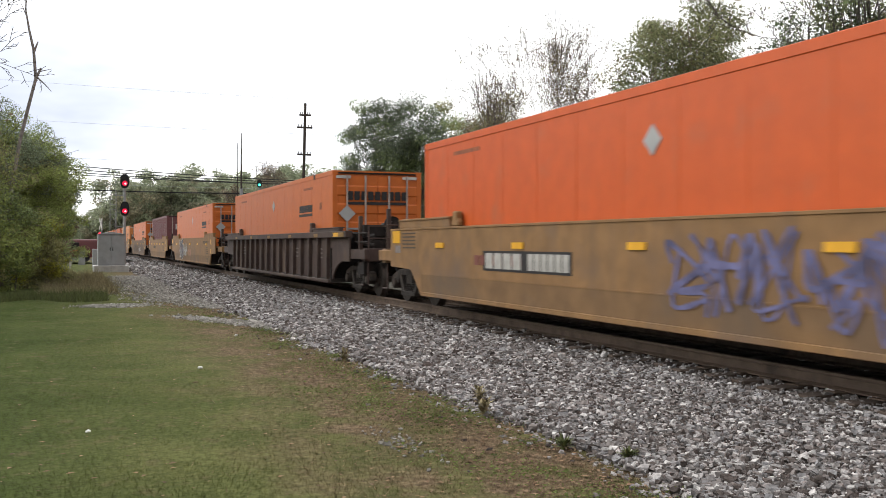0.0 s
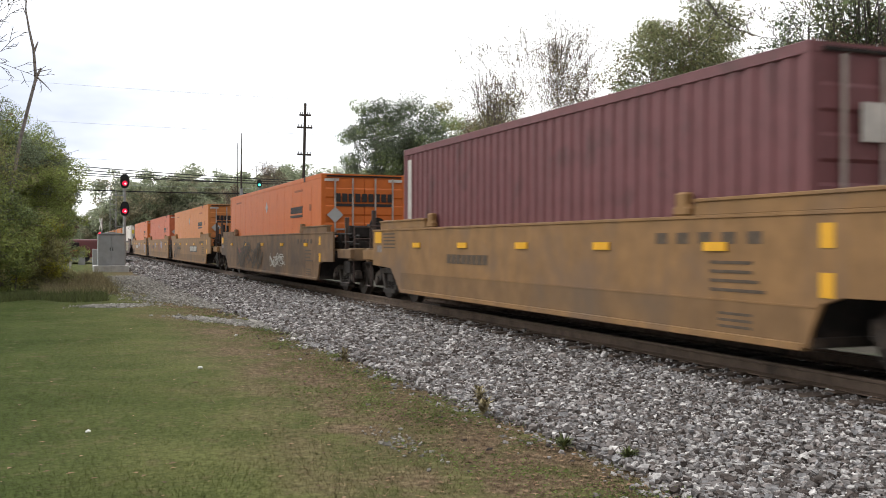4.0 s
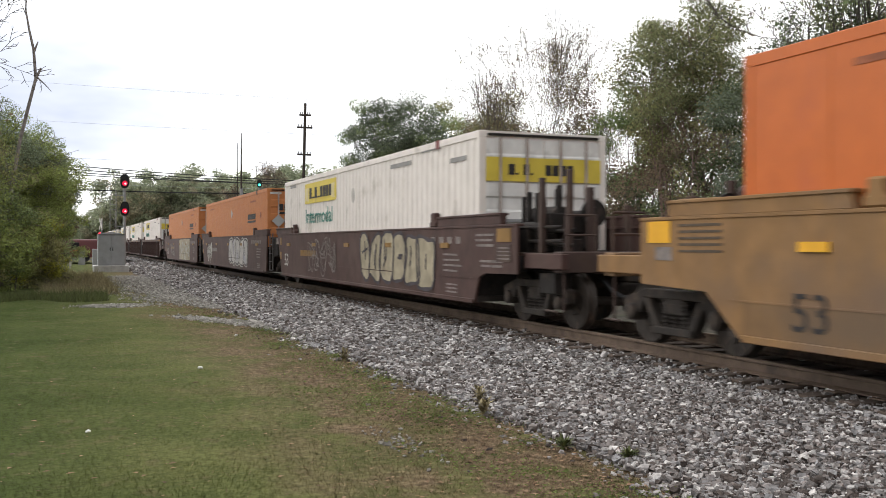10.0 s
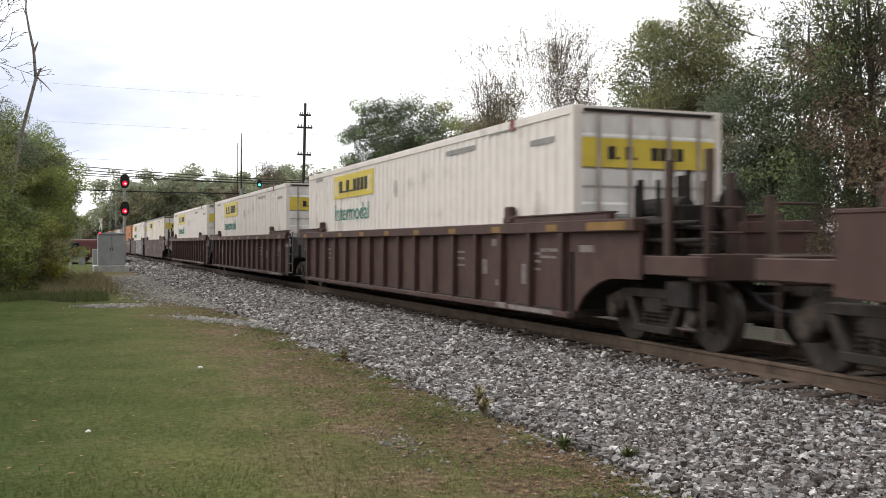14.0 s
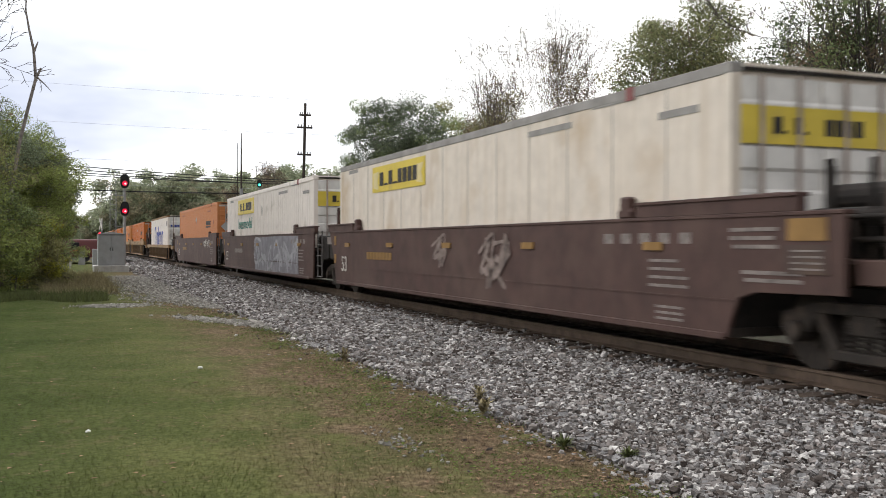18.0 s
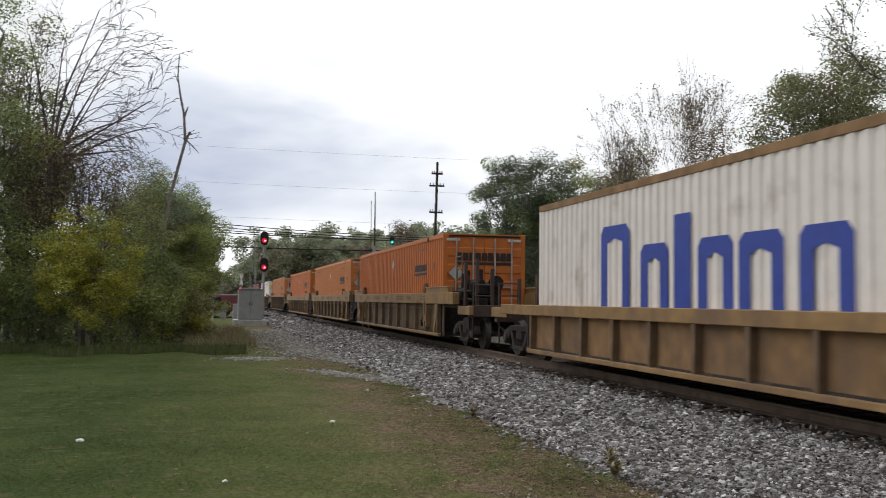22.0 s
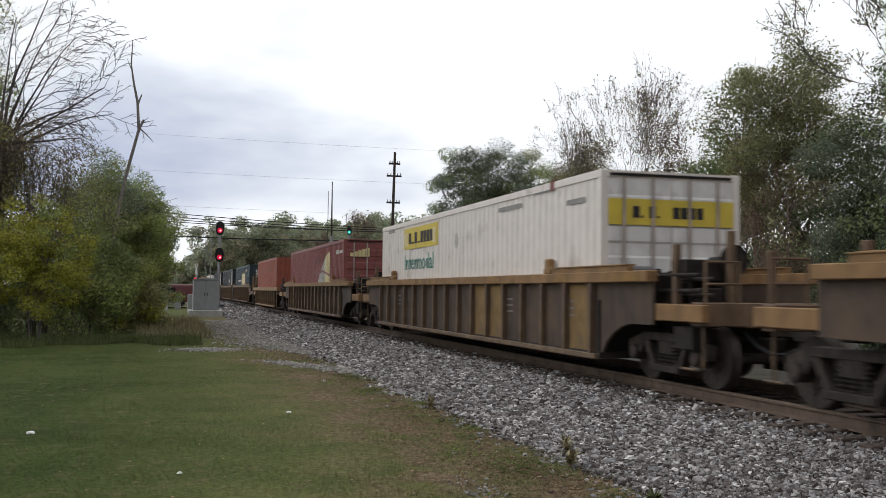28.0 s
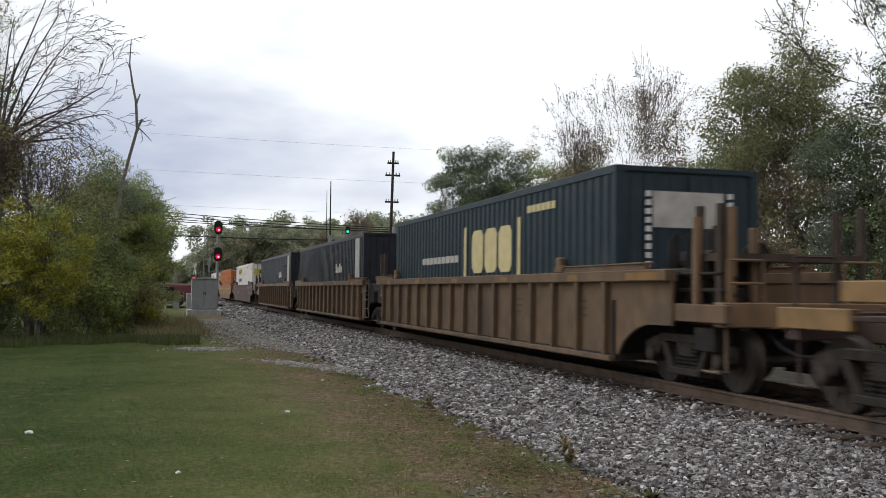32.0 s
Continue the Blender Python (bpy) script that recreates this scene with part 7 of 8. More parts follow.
def build_trees():
    back = -0.9
    floor_mesh = mesh_of("woodland_floor", [(x, y, -0.86) for x in (-84, 30) for y in (11.4, 90)], [(0, 2, 3, 1)], [FOREST_FLOOR])
    tagged(new("woodland_floor", floor_mesh), "dark leaf-littered ground under the trees", "ground", kind="structure")
    dark, green, olive, yellow, brown = LEAF_DARK, LEAF_GREEN, LEAF_OLIVE, LEAF_YELLOW, LEAF_BROWN
    # behind the train
    crown_tree("leafy_tree", "broad dark green tree behind the railway", 3, 13.7, 3.0, 3.2, 42000, 0.125, [LEAF_SLATE, dark], at_bearing(72.5, 80, back), 80, clump=0.26)
    crown_tree("leafy_tree", "dark green round-topped tree behind the railway", 4, 13.7, 3.0, 4.3, 60000, 0.125, [LEAF_SLATE, dark], at_bearing(70.3, 78, back), 100, clump=0.26)
    crown_tree("leafy_tree", "olive green tree beside the dark ones", 40, 12.0, 2.0, 2.9, 30000, 0.12, [dark, olive], at_bearing(67.6, 76, back), 70, clump=0.26)
    crown_tree("leafy_tree", "dull green tree in the row behind the railway", 42, 10.9, 1.5, 3.0, 24000, 0.11, [dark, olive], at_bearing(65.9, 68, back), 66, clump=0.27)
    airy_tree("tall half-bare autumn tree with many rising grey stems", 71, 14.2, 3.9, 11000, 0.07, [brown, olive], at_bearing(62.7, 50, back), bark=BARK_TWIG)
    airy_tree("smaller half-bare autumn tree in the row", 72, 12.0, 2.4, 6000, 0.07, [brown, olive], at_bearing(65.7, 52, back), bark=BARK_TWIG)
    airy_tree("thin grey half-bare tree", 6, 10.4, 2.9, 4200, 0.07, [brown, olive], at_bearing(59.4, 54, back), bark=BARK_TWIG)
    crown_tree("autumn_tree", "brown thin-leaved tree behind the railway", 24, 9.9, 1.0, 3.4, 20000, 0.11, [brown, olive], at_bearing(60.9, 52, back), 46, hollow=0.2)
    crown_tree("autumn_tree", "olive and brown autumn tree behind the railway", 8, 10.0, 1.2, 3.2, 18000, 0.12, [olive, brown], at_bearing(65.0, 58, back), 46)
    crown_tree("leafy_tree", "yellowing olive tree with pinkish stems", 9, 12.0, 4.4, 3.2, 50000, 0.1, [LEAF_WEARY, olive], at_bearing(54.5, 42, back), 120, 0.4, stems=3, bark=BARK_PINK, clump=0.25)
    crown_tree("autumn_tree", "reddish brown thinning tree with slender stems", 7, 7.4, 2.0, 2.3, 7000, 0.1, [brown, olive], at_bearing(53.6, 40, back), 46, stems=4, bark=BARK_PINK, hollow=0.3)
    crown_tree("leafy_tree", "dense dark green tree close behind the railway", 10, 9.3, 1.0, 2.7, 60000, 0.085, [LEAF_DEEP, LEAF_SLATE], at_bearing(49.6, 36, back), 80, clump=0.26)
    crown_tree("leafy_tree", "tall dark green tree with a broken open crown", 43, 11.0, 3.5, 2.9, 10000, 0.08, [LEAF_WEARY, dark], at_bearing(46.2, 34, back), 70, stems=2, bark=BARK_DARK, clump=0.24)
    crown_tree("leafy_tree", "dark green tree with reddish brown lower leaves", 12, 8.8, 1.0, 2.6, 34000, 0.085, [LEAF_DEEP, brown], at_bearing(45.2, 31, back), 60)
    airy_tree("tall half-bare tree with dark spreading limbs", 11, 15.0, 4.3, 15000, 0.07, [LEAF_WEARY, olive], at_bearing(45.6, 31, back), 0.34, bark=BARK_DARK, low=0.6, fine=0.011, thick=0.011, part_angle=0.65)
    crown_tree("leafy_tree", "tall open-crowned tree with small dull green leaves", 44, 14.5, 5.0, 2.6, 26000, 0.075, [LEAF_WEARY, dark], at_bearing(42.9, 30, back), 110, 0.4, stems=2, bark=BARK_DARK, clump=0.22)
    crown_tree("leafy_tree", "olive tree standing behind the yellowing one", 41, 9.4, 0.5, 2.9, 26000, 0.12, [dark, brown], at_bearing(57.0, 50, back), 50)
    for k, (yaw, d, h) in enumerate(((54.0, 44, 5.0), (51.6, 41, 6.0), (74.6, 74, 6.0), (66.5, 62, 6.0), (62.6, 52, 6.4), (57.2, 45, 6.0), (56.0, 50, 7.0), (48.0, 34, 5.4), (42.0, 29, 5.6), (60.0, 58, 7.0))):
        crown_tree("bush", "dense dark green undergrowth behind the railway", 30 + k, h, 0.1, 2.6, 9000, 0.12, [(dark, dark, brown)[k % 3], LEAF_DEEP], at_bearing(yaw, d, back), 40, stems=3)
    # wood on the lawn's side
    crown_tree("leafy_tree", "dense green tree at the wood's edge", 13, 6.5, 0.6, 2.25, 60000, 0.066, [LEAF_BLUE, green], at_bearing(93.2, 41), 80, 0.35, clump=0.27)
    crown_tree("leafy_tree", "green tree leaning over the wood's edge", 14, 5.9, 0.5, 1.8, 44000, 0.066, [dark, green], at_bearing(91.3, 43), 64, 0.5)
    crown_tree("leafy_tree", "full green tree inside the wood's edge", 28, 6.2, 0.5, 1.9, 40000, 0.068, [dark, green], at_bearing(92.2, 44), 64, 0.4)
    crown_tree("leafy_tree", "greyish green tree near the crossing", 15, 6.3, 0.8, 1.5, 14000, 0.12, [LEAF_BLUE, brown], at_bearing(90.35, 58), 50, 0.3)
    crown_tree("leafy_tree", "small green tree beside the dry weeds", 26, 4.6, 0.3, 1.5, 26000, 0.066, [green, olive], at_bearing(90.9, 40), 46, 0.5)
    crown_tree("bush", "dark green brush at the wood's edge", 16, 3.4, 0.1, 1.7, 26000, 0.06, [dark, green], at_bearing(93.2, 37), 46, 0.5, stems=3)
    crown_tree("bush", "olive brush at the wood's edge", 17, 2.6, 0.1, 1.3, 9000, 0.08, [olive, yellow], at_bearing(91.4, 38.5), 40, 0.3, stems=3)
    crown_tree("bush", "yellow-green bushy sapling on the lawn's edge", 18, 4.1, 0.9, 1.8, 26000, 0.065, [green, yellow], at_bearing(96.8, 31.5), 80, 0.8, stems=3, clump=0.2)
    crown_tree("autumn_tree", "thin brown-leaved thicket of upright stems", 19, 7.4, 2.6, 2.4, 5200, 0.08, [brown, olive], at_bearing(96.4, 37.5), 56, 0.35, stems=9, hollow=0.1, clump=0.34)
    crown_tree("autumn_tree", "olive sapling thicket with thin brown stems", 27, 5.4, 1.6, 1.9, 9000, 0.075, [olive, green], at_bearing(94.6, 36.0), 44, 0.5, stems=4, clump=0.34)
    crown_tree("leafy_tree", "dark green tall tree of the wood", 20, 13.0, 1.4, 2.8, 52000, 0.08, [dark, green], at_bearing(103.2, 35), 80, stems=2)
    crown_tree("leafy_tree", "green tall tree with hanging leaves", 21, 11.6, 2.6, 2.3, 13000, 0.09, [green, olive], at_bearing(100.0, 39), 60, 0.5)
    crown_tree("autumn_tree", "brown thin-leaved tree of the wood", 22, 8.0, 1.6, 2.4, 9000, 0.085, [brown, olive], at_bearing(99.4, 36), 54, 0.4, stems=5)
    for k, (yaw, d, h) in enumerate(((98.8, 33.5, 3.0), (101.5, 34, 3.6), (104.5, 33, 4.2), (95.0, 35, 2.8), (107, 34, 6), (94.0, 46, 4.5), (97.0, 46, 5.0), (100.0, 46, 5.0), (103.5, 44, 5.5), (91.5, 52, 4.2))):
        crown_tree("bush", "dark undergrowth at the wood's edge", 50 + k, h, 0.1, 1.9, 9000, 0.09, [(dark, green)[k % 2], olive], at_bearing(yaw, d), 40, 0.25, stems=3)
    for k, (yaw, d, h) in enumerate(((98.3, 35.5, 7.4), (97.0, 36.0, 7.0), (100.2, 36.0, 7.6))):
        airy_tree("grey-brown twiggy young tree in the thicket", 90 + k, h, 1.7, 2200, 0.06, [brown, olive], at_bearing(yaw, d), 0.12, bark=BARK_TWIG, forks=5)
    arching_tree("leafless tree with dark arching limbs", 23, at_bearing(98.5, 37.0), 98.5)
    arching_tree("smaller leafless tree deeper in the wood", 29, at_bearing(100.6, 39.5), 100.6, 0.85)
    # far woods beyond the road, in leaf colours paled for haze
    rnd = random.Random(5)
    protos = [crown_tree("woodland_tree", "green tree of the far woods in haze-paled leaf colours", 60 + k, 15.5 + k, 0.3, 6.6, 11000, 0.5, [LEAF_FAR_HAZED, LEAF_HAZE], at_bearing(70, 300 + 9 * k, -1), 70, 0.35, group="far woods", clump=0.26) for k in range(4)]
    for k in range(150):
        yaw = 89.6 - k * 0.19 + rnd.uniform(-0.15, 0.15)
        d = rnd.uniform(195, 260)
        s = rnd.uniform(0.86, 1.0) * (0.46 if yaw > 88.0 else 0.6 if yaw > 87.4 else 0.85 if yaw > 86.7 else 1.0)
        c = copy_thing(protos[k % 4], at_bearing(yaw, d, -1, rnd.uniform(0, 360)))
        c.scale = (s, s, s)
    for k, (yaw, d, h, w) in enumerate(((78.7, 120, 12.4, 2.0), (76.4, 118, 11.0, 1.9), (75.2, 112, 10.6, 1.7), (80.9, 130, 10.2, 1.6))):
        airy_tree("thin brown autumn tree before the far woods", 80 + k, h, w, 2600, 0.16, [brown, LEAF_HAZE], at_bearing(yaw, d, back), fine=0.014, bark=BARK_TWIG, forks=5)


def build_snag():
    """The dead leaning trunk with two broken forks."""
    s = thing("dead_tree", "pale dead leaning trunk with two broken forks", "dead tree")
    b = at_bearing(93.55, 38.0, 0)
    s.matrix_basis = b
    a = radians(92.1)
    right = Vector((math.cos(a), math.sin(a), 0))
    across, rise = 31.9 / 1700, 34.8 / 1700

    def spot(u, v):
        return tuple(right * (u - 42) * across + Vector((0, 0, (434 - v) * rise + EYE)))
    lines = [[(6, 480, 0.07), (22, 330, 0.066), (36, 250, 0.062), (51, 190, 0.06), (64, 140, 0.056), (73, 122, 0.042)],
             [(64, 145, 0.06), (60, 90, 0.05), (52, 55, 0.04), (46, 20, 0.028), (48, -25, 0.016)], [(60, 95, 0.05), (68, 75, 0.02)],
             [(66, 138, 0.03), (80, 150, 0.02), (92, 162, 0.01)], [(70, 128, 0.02), (92, 122, 0.008)], [(47, 30, 0.02), (38, 10, 0.008)]]
    segs = [(spot(*p[:2]), spot(*q[:2]), p[2], q[2]) for l in lines for p, q in zip(l, l[1:])]
    s.matrix_basis = pose(-math.sin(a) * 38, math.cos(a) * 38, 0)
    me = tubes(segs, 7)
    me.materials.append(BARK_PALE)
    part("trunk", me, None, s)


# ---------------------------------------------------------------- railway fixtures
def signal_head(parent, m, lamp):
    """A dark oval target with one lit lens under a hood."""
    back = part("backplate", finish(bevelled_oval(0.26, 0.44), "backplate", BLACK), BLACK, parent, "black oval signal target", at=m)
    bm = bmesh.new()
    turned(bm, [(-0.075, 0.135), (-0.06, 0.15), (0.02, 0.15)], (0, 0, -0.14))
    part("lens", bm, lamp, back, "lit lens")
    # small glowing disc added as the bright highlight on the lens
    part("bulb", turned(bmesh.new(), [(-0.085, 0.03), (-0.08, 0.06), (-0.07, 0.06)], (0.035, 0, -0.16), 12), RED_GLINT if lamp is RED_LAMP else GREEN_GLINT, back, "glowing highlight set on the lens")
    bm = bmesh.new()
    n = 12
    for i in range(n):
        a0, a1 = math.pi * (i / n * 1.2 - 0.1), math.pi * ((i + 1) / n * 1.2 - 0.1)
        q = [(0.17 * math.cos(a), y, -0.14 + 0.17 * math.sin(a)) for a, y in ((a0, 0), (a1, 0), (a1, -0.3), (a0, -0.3))]
        bm.faces.new([bm.verts.new(c) for c in q])
    bmesh.ops.remove_doubles(bm, verts=bm.verts, dist=1e-4)
    part("hood", bm, BLACK, back)
    return back


def bevelled_oval(rx, rz):
    bm = bmesh.new()
    plate(bm, [(rx * abs(math.cos(a)) ** 0.8 * math.copysign(1, math.cos(a)), rz * abs(math.sin(a)) ** 0.8 * math.copysign(1, math.sin(a))) for a in (2 * math.pi * i / 28 for i in range(28))], 0.0, 0.1)
    return bm


def build_signals():
    # the home signal with two red heads, on a mast with ladder and platforms
    s = thing("signal_mast", "silver railway signal mast with two lit red heads", "railway signal", "", pose(-62, 3.42, -0.1, 0, 0, 88))
    part("mast", rod(bmesh.new(), (0, 0, 0), (0, 0, 5.6), 0.075, 12), SILVER, s)
    part("mast_base", finish(box(bmesh.new(), -0.25, 0.25, -0.25, 0.25, -0.3, 0.12), "mast_base", CONCRETE, 0.02), CONCRETE, s)
    signal_head(s, pose(0, -0.15, 5.24), RED_LAMP)
    signal_head(s, pose(0, -0.15, 3.55), RED_LAMP)
    part("ladder", ladder_bm(-0.85, 4.6), SILVER, s)
    for z in (2.45, 4.35):
        bm = box(bmesh.new(), -0.6, 0.1, 0.05, 0.5, z, z + 0.05)
        for x in (-0.55, -0.1):
            rod(bm, (x, 0.45, z), (x, 0.45, z + 0.9), 0.018, 6)
        rod(bm, (-0.55, 0.45, z + 0.9), (0.0, 0.45, z + 0.9), 0.018, 6)
        part("platform", bm, SILVER, s)
    part("finial", rod(bmesh.new(), (-0.85, 0, 4.6), (-0.85, 0, 5.3), 0.012, 6), SILVER, s)
    # the other track side's signal, showing green over the train
    g = thing("signal_mast", "railway signal showing green behind the train", "railway signal", "", pose(-64, 12.05, -0.4, 0, 0, 80))
    part("mast", rod(bmesh.new(), (0, 0, 0), (0, 0, 5.6), 0.075, 12), SILVER, g)
    signal_head(g, pose(0, -0.15, 5.72) @ Matrix.Diagonal((0.62, 0.62, 0.62, 1)), GREEN_LAMP)
    part("ladder", ladder_bm(0.5, 5.2), SILVER, g)
    # equipment cabinet on its pad
    c = thing("signal_cabinet", "grey steel signal equipment cabinet on a concrete pad", "cabinet", "", pose(-60, 2.54, 0.03))
    part("body", finish(box(bmesh.new(), -0.55, 0.55, -0.74, 0.74, 0.0, 1.84), "body", ALUMINIUM, 0.02), ALUMINIUM, c)
    bm = bmesh.new()
    v = [bm.verts.new(p) for p in ((-0.62, -0.8, 1.84), (0.62, -0.8, 1.84), (0.62, 0.8, 1.84), (-0.62, 0.8, 1.84), (-0.6, 0, 1.98), (0.6, 0, 1.98))]
    for q in ((0, 1, 5, 4), (2, 3, 4, 5), (1, 2, 5), (3, 0, 4), (3, 2, 1, 0)):
        bm.faces.new([v[i] for i in q])
    part("roof", bm, ALUMINIUM, c)
    for y in (-0.37, 0.37):
        d = part("door", finish(box(bmesh.new(), 0.55, 0.572, y - 0.355, y + 0.355, 0.07, 1.78), "door", ALUMINIUM, 0.006), ALUMINIUM, c)
        part("door_handle", box(bmesh.new(), 0.572, 0.6, y * 0.2 - 0.02, y * 0.2 + 0.02, 0.85, 1.05), BLACK, d)
    tagged(part("cabinet_pad", finish(box(bmesh.new(), -61.2, -58.9, 1.55, 3.5, -0.6, 0.028), "cabinet_pad", CONCRETE, 0.03), CONCRETE), "pale concrete pad under the cabinet", "pad", kind="structure")
    j = thing("junction_box", "small grey trackside junction box", "cabinet", "", pose(-66, 2.0, -0.35))
    part("body", finish(box(bmesh.new(), -0.3, 0.3, -0.35, 0.35, 0.1, 1.3), "body", ALUMINIUM, 0.02), ALUMINIUM, j)
    part("post", box(bmesh.new(), -0.06, 0.06, -0.06, 0.06, 0, 0.12), SILVER, j)


def ladder_bm(x, h):
    bm = bmesh.new()
    for a in (x, x + 0.35):
        rod(bm, (a, 0, 0), (a, 0, h), 0.022, 6)
    for i in range(int(h / 0.3)):
        rod(bm, (x, 0, 0.2 + i * 0.3), (x + 0.35, 0, 0.2 + i * 0.3), 0.014, 6)
    return bm


def build_crossing():
    road = tagged(new("road", mesh_of("road", [(-92, -400, -0.3), (-84, -400, -0.3), (-84, 5.5, -0.05), (-92, 5.5, -0.05), (-84, 400, -0.3), (-92, 400, -0.3), (-84, 10.8, -0.05), (-92, 10.8, -0.05)],
                                      [(0, 1, 2, 3), (7, 6, 4, 5)], [ASPHALT])), "narrow asphalt road across the railway", "road", kind="structure")
    for y, turn in ((2.7, 0), (15.0, 180)):
        s = thing("crossing_signal", "level crossing signal with crossbuck and red lamps", "crossing signal", "", pose(-80, y, -0.35, 0, 0, 12 + turn))
        part("mast", rod(bmesh.new(), (0, 0, 0), (0, 0, 3.6), 0.06, 10), SILVER, s)
        bm = bmesh.new()
        for q in (45, -45):
            a = Matrix.Translation((0, -0.08, 3.2)) @ pose(0, 0, 0, 0, q, 0)
            vs = [bm.verts.new(a @ Vector((x, yy, z))) for x in (-0.6, 0.6) for yy in (-0.01, 0.01) for z in (-0.11, 0.11)]
            for f in ((0, 1, 3, 2), (4, 6, 7, 5), (0, 4, 5, 1), (2, 3, 7, 6), (0, 2, 6, 4), (1, 5, 7, 3)):
                bm.faces.new([vs[i] for i in f])
        part("crossbuck", bm, WHITE_INK, s)
        for x in (-0.38, 0.38):
            l = part("lamp", turned(bmesh.new(), [(-0.12, 0.15), (-0.1, 0.16), (0.0, 0.16)], (x, 0, 2.4)), RED_LAMP if x < 0 else BLACK, s)
        part("lamp_arm", rod(bmesh.new(), (-0.4, 0, 2.4), (0.4, 0, 2.4), 0.03, 6), SILVER, s)
        part("gate_box", finish(box(bmesh.new(), -0.3, 0.3, -0.2, 0.2, 0.6, 1.3), "gate_box", ALUMINIUM, 0.02), ALUMINIUM, s)
    # lowered gate arm in red and white bands
    g = thing("crossing_gate", "lowered red and white crossing gate arm", "crossing gate", "", pose(-81, 1.0, 0.72))
    for k in range(8):
        part("band", box(bmesh.new(), -0.03, 0.03, -0.6 * (k + 1), -0.6 * k, -0.06, 0.06), WHITE_INK if k % 2 else RED_BAND, g)
    part("arm_root", box(bmesh.new(), -0.05, 0.05, 0.0, 0.5, -1.1, 0.1), SILVER, g)


VAN_RED = material("dark_red_car_paint", (0.10, 0.018, 0.018), 0.35, vary=0.1, shine=0.5)
DARK_GLASS = material("dark_car_glass", (0.02, 0.02, 0.022), 0.1, vary=0.05, shine=0.6)
TAIL_LAMP = glowing("red_tail_lamp", (0.8, 0.03, 0.03), 0.6)


def build_van():
    """A dark red van waiting on the road at the crossing."""
    v = thing("parked_van", "dark red van waiting at the crossing", "van", "", pose(-86.5, 0.35, -0.2, 0, 0, 4))
    side = [(-1.0, 0.35), (1.0, 0.35), (1.0, 1.0), (0.88, 1.75), (0.75, 1.88), (-0.75, 1.88), (-0.88, 1.75), (-1.0, 1.0)]
    bm = plate(bmesh.new(), side, -4.4, 0.0)
    part("body", finish(bm, "body", VAN_RED, 0.05), VAN_RED, v, at=pose(0, 2.2, 0))
    for y in (-2.9, -1.4):
        part("window", finish(box(bmesh.new(), 0.85, 0.975, y, y + 1.2, 1.12, 1.6), "window", DARK_GLASS, 0.02), DARK_GLASS, v, at=pose(0, 0.9, 0))
    for y in (-1.5, 1.2):
        part("wheel", turned(bmesh.new(), [(-0.11, 0.3), (-0.1, 0.33), (0.1, 0.33), (0.11, 0.3)], (0, 0, 0.33)), BLACK, v, at=pose(0.9, y, 0, 0, 0, 90))
        part("wheel", turned(bmesh.new(), [(-0.11, 0.3), (-0.1, 0.33), (0.1, 0.33), (0.11, 0.3)], (0, 0, 0.33)), BLACK, v, at=pose(-0.9, y, 0, 0, 0, 90))
    for y in (-2.35, 1.9):
        part("tail_lamp", finish(box(bmesh.new(), 0.9, 1.04, y, y + 0.2, 0.75, 1.05), "tail_lamp", TAIL_LAMP, 0.02), TAIL_LAMP, v, "lit red lamp")
    b = thing("marker_post", "short white marker post at the road's edge", "post", "", pose(-70, 0.35, LAWN_Z, 0, 4, 0))
    part("post", finish(box(bmesh.new(), -0.05, 0.05, -0.07, 0.07, -0.1, 1.0), "post", WHITE_INK, 0.01), WHITE_INK, b)


RED_BAND = material("red_reflective_band", (0.5, 0.03, 0.03), 0.5)


def wire(name, a, b, sag, r, mat, words):
    pts = []
    for i in range(25):
        f = i / 24
        pts.append((a[0] + (b[0] - a[0]) * f, a[1] + (b[1] - a[1]) * f, a[2] + (b[2] - a[2]) * f - sag * 4 * f * (1 - f)))
    ring = [(0, r), (r, 0), (0, -r), (-r, 0)]
    verts = [(q[0] + u, q[1], q[2] + v) for q in pts for u, v in ring]
    faces = [(4 * i + k, 4 * i + (k + 1) % 4, 4 * i + 4 + (k + 1) % 4, 4 * i + 4 + k) for i in range(24) for k in range(4)]
    me = mesh_of(name, verts, faces, [])
    me.materials.append(mat)
    return tagged(new(name, me), words, "cable")


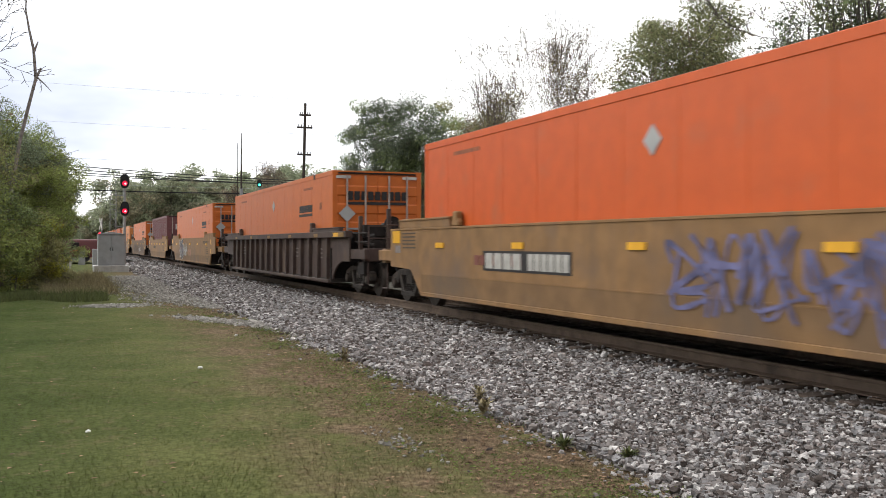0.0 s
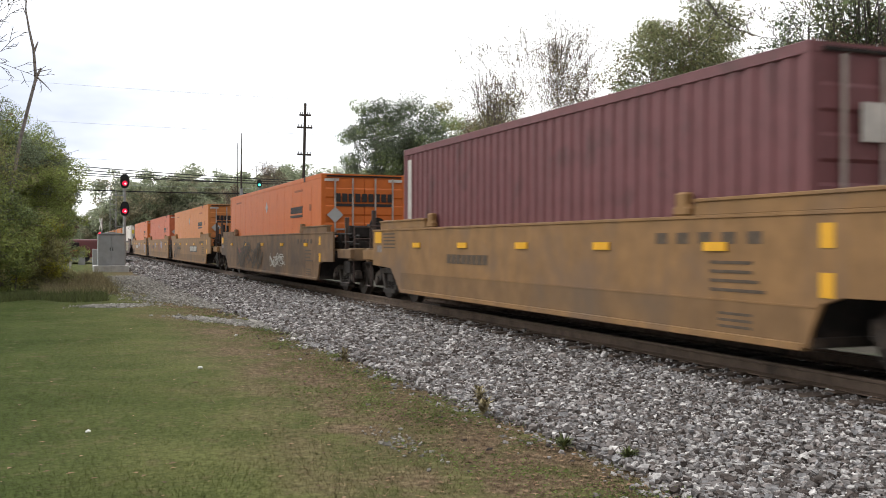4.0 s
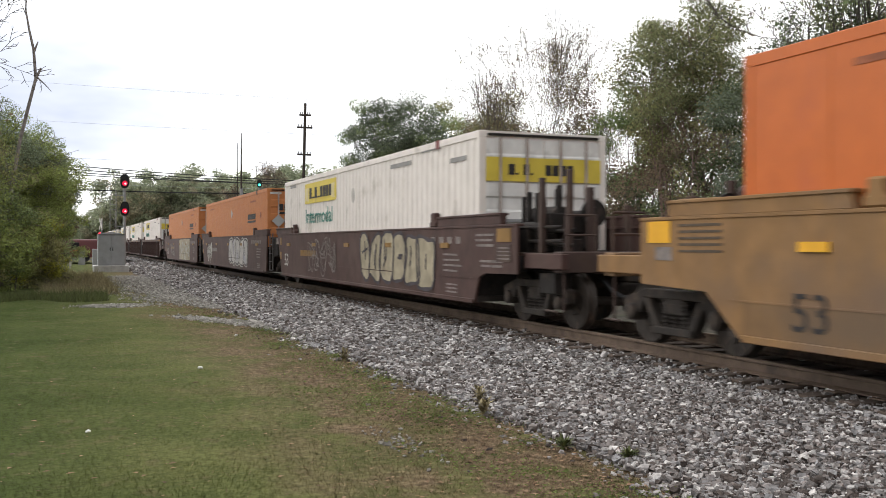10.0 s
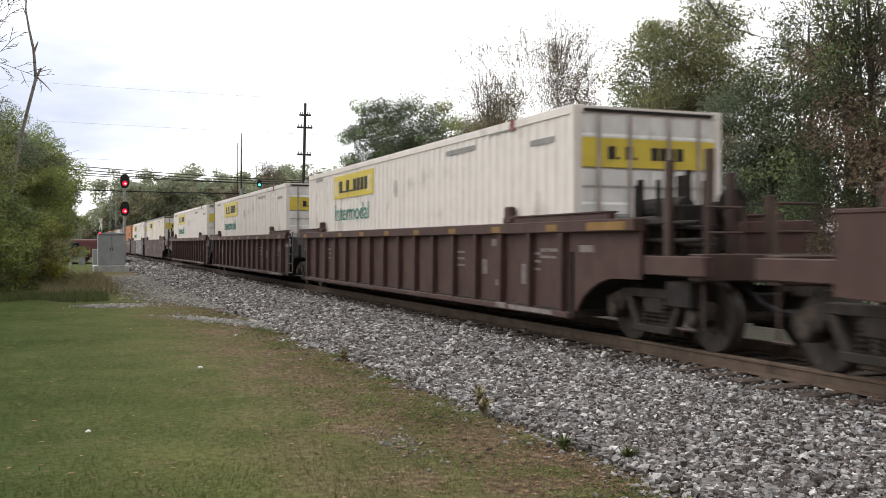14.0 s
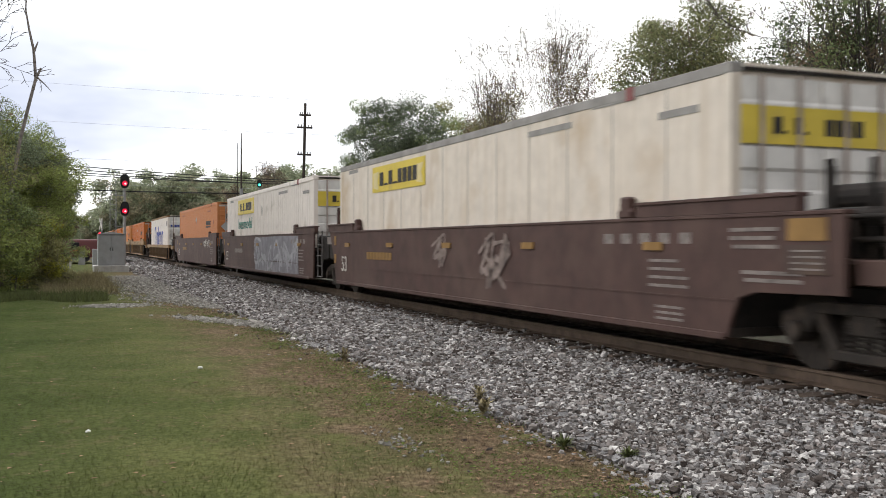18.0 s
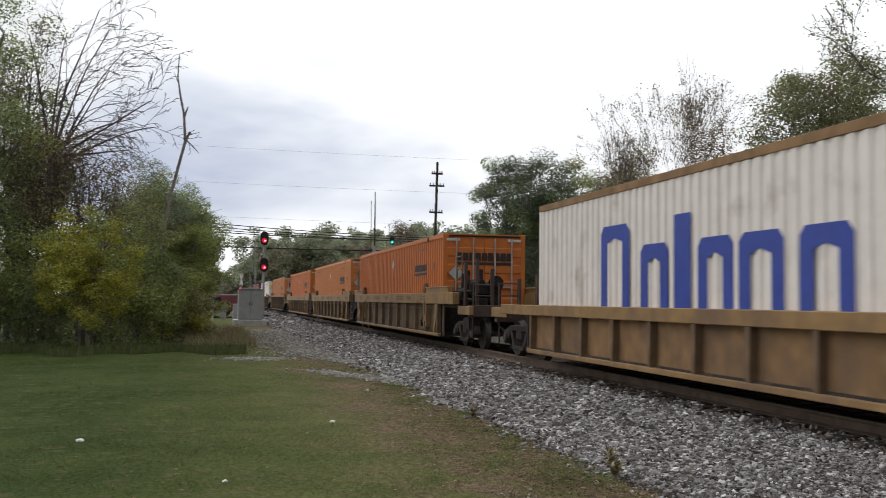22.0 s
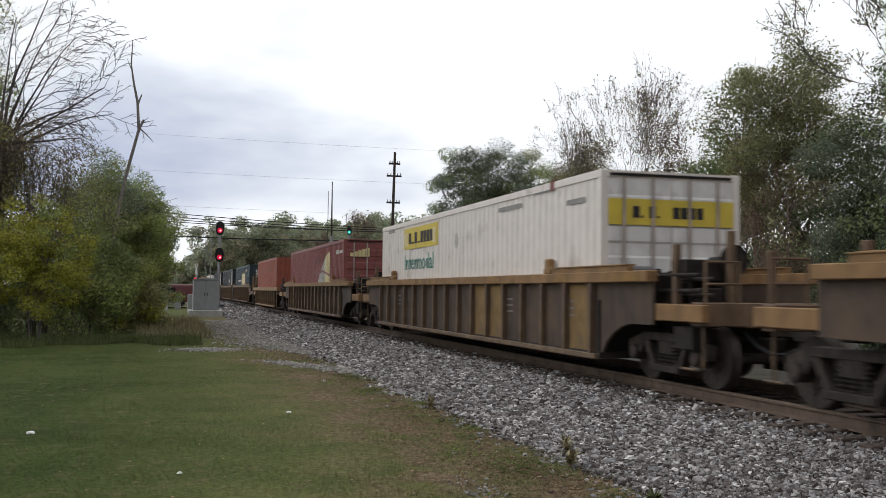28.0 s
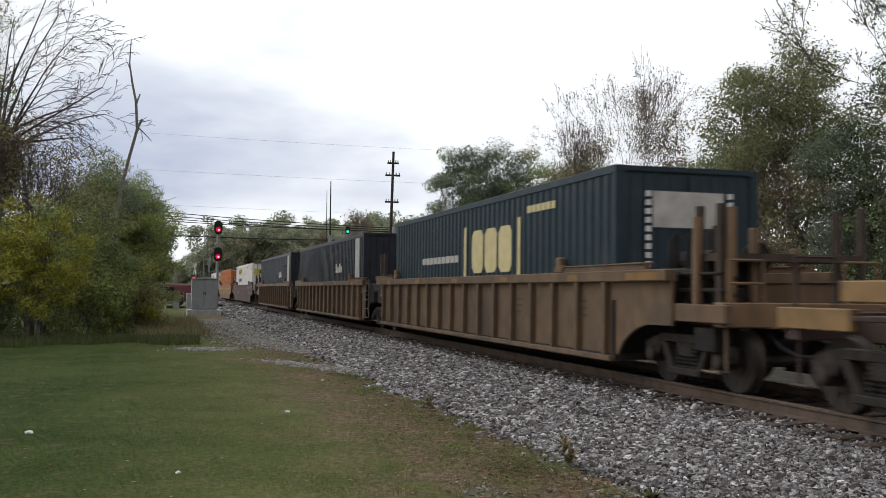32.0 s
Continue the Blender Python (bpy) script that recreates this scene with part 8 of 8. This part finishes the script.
def build_poles():
    p = thing("utility_pole", "dark timber utility pole with three crossarms", "utility pole", "", pose(-68.18, 15.88, -0.9, 0, 1.2, 78))
    part("post", rod(bmesh.new(), (0, 0, 0), (0, 0, 12.35), 0.13, 12, 0.09), POLE_WOOD, p)
    for z, w in ((11.5, 0.42), (10.6, 0.55), (8.65, 0.5)):
        arm = part("crossarm", finish(box(bmesh.new(), -w, w, -0.06, 0.06, z - 0.06, z + 0.06), "crossarm", POLE_WOOD, 0.01), POLE_WOOD, p)
        for x in (-w + 0.08, -w * 0.45, w * 0.45, w - 0.08):
            part("insulator", rod(bmesh.new(), (x, 0, z + 0.06), (x, 0, z + 0.22), 0.045, 8, 0.03), SILVER, arm)
    part("transformer", rod(bmesh.new(), (0.3, -0.2, 5.9), (0.3, -0.2, 6.8), 0.24, 12), SILVER, p)
    a = thing("radio_mast", "slim silver radio mast beside the crossing", "radio mast", "", pose(-70.0, 11.87, -0.6))
    part("lattice", rod(bmesh.new(), (0, 0, 0), (0, 0, 5.9), 0.12, 8), SILVER, a)
    part("whip", rod(bmesh.new(), (0, 0, 5.9), (0, 0, 9.9), 0.07, 6, 0.035), POLE_WOOD, a)
    part("side_whip", rod(bmesh.new(), (0, -0.28, 4.8), (0, -0.28, 9.2), 0.035, 6, 0.02), POLE_WOOD, a)
    part("bracket", box(bmesh.new(), -0.03, 0.03, -0.28, 0.05, 4.9, 5.0), SILVER, a)
    for k, (za, zb) in enumerate(((8.35, 6.9), (8.0, 6.75), (7.75, 6.55), (7.45, 6.7), (6.05, 6.2))):
        wire("overhead_cable", (-86, -7, za), (-84 + k, 34, zb), 0.5, 0.035 if k != 4 else 0.045, WIRE, "sagging black overhead cable along the road")
    for x, y, hh in ((-86, -7, 9.2), (-82, 34, 8.2), (-150, -60, 27), (-150, 110, 27)):
        q = thing("utility_pole", "dark timber utility pole carrying overhead cables", "utility pole", "", pose(x, y, -0.9))
        part("post", rod(bmesh.new(), (0, 0, 0), (0, 0, hh + 0.9), 0.17, 10, 0.12), POLE_WOOD, q)
        for z in ((8.0, 6.5) if hh < 10 else (26, 20, 15, 11.4)):
            part("crossarm", box(bmesh.new(), -2.2, 2.2, -0.06, 0.06, z + 0.7, z + 0.85), POLE_WOOD, q)
    for k, (za, zb) in enumerate(((26, 25.5), (20.5, 20), (15.5, 14.5), (11.5, 11.3))):
        wire("power_line", (-150, -60, za), (-150, 110, zb), 1.5, 0.013, FAINT_WIRE, "thin distant power line across the sky")


def build_litter():
    for k, (x, y, s) in enumerate(((-11.83, -1.39, 0.05), (-13.1, 1.68, 0.04), (-9.0, 0.19, 0.03), (-25.6, 4.02, 0.08))):
        bm = bmesh.new()
        bmesh.ops.create_icosphere(bm, subdivisions=1, radius=s)
        for v in bm.verts:
            v.co *= random.uniform(0.6, 1.2)
            v.co.z *= 0.5
        tagged(part("litter", bm, PAPER, at=pose(x, y, max(LAWN_Z, bed_profile(y)) + 0.02)), "crumpled scrap of white paper on the grass", "litter")
    for k, (x, y, h, mat) in enumerate(((-9.05, 3.98, 0.2, BRUSH), (-8.45, 3.75, 0.16, BRUSH), (-13.2, 3.7, 0.16, BRUSH), (-6.85, 3.75, 0.08, BRUSH_GREEN), (-6.3, 4.0, 0.08, BRUSH_GREEN))):
        weed(x, y, LAWN_Z + 0.01, h, k, mat, "small dry weed at the ballast's edge" if mat is BRUSH else "small green weed at the ballast's edge")


build_ground()
build_ballast()
build_track()
build_signals()
build_crossing()
build_van()
build_poles()
build_trees()
build_snag()
build_litter()
build_grass()
build_fallen_leaves()
build_stones()
motions()
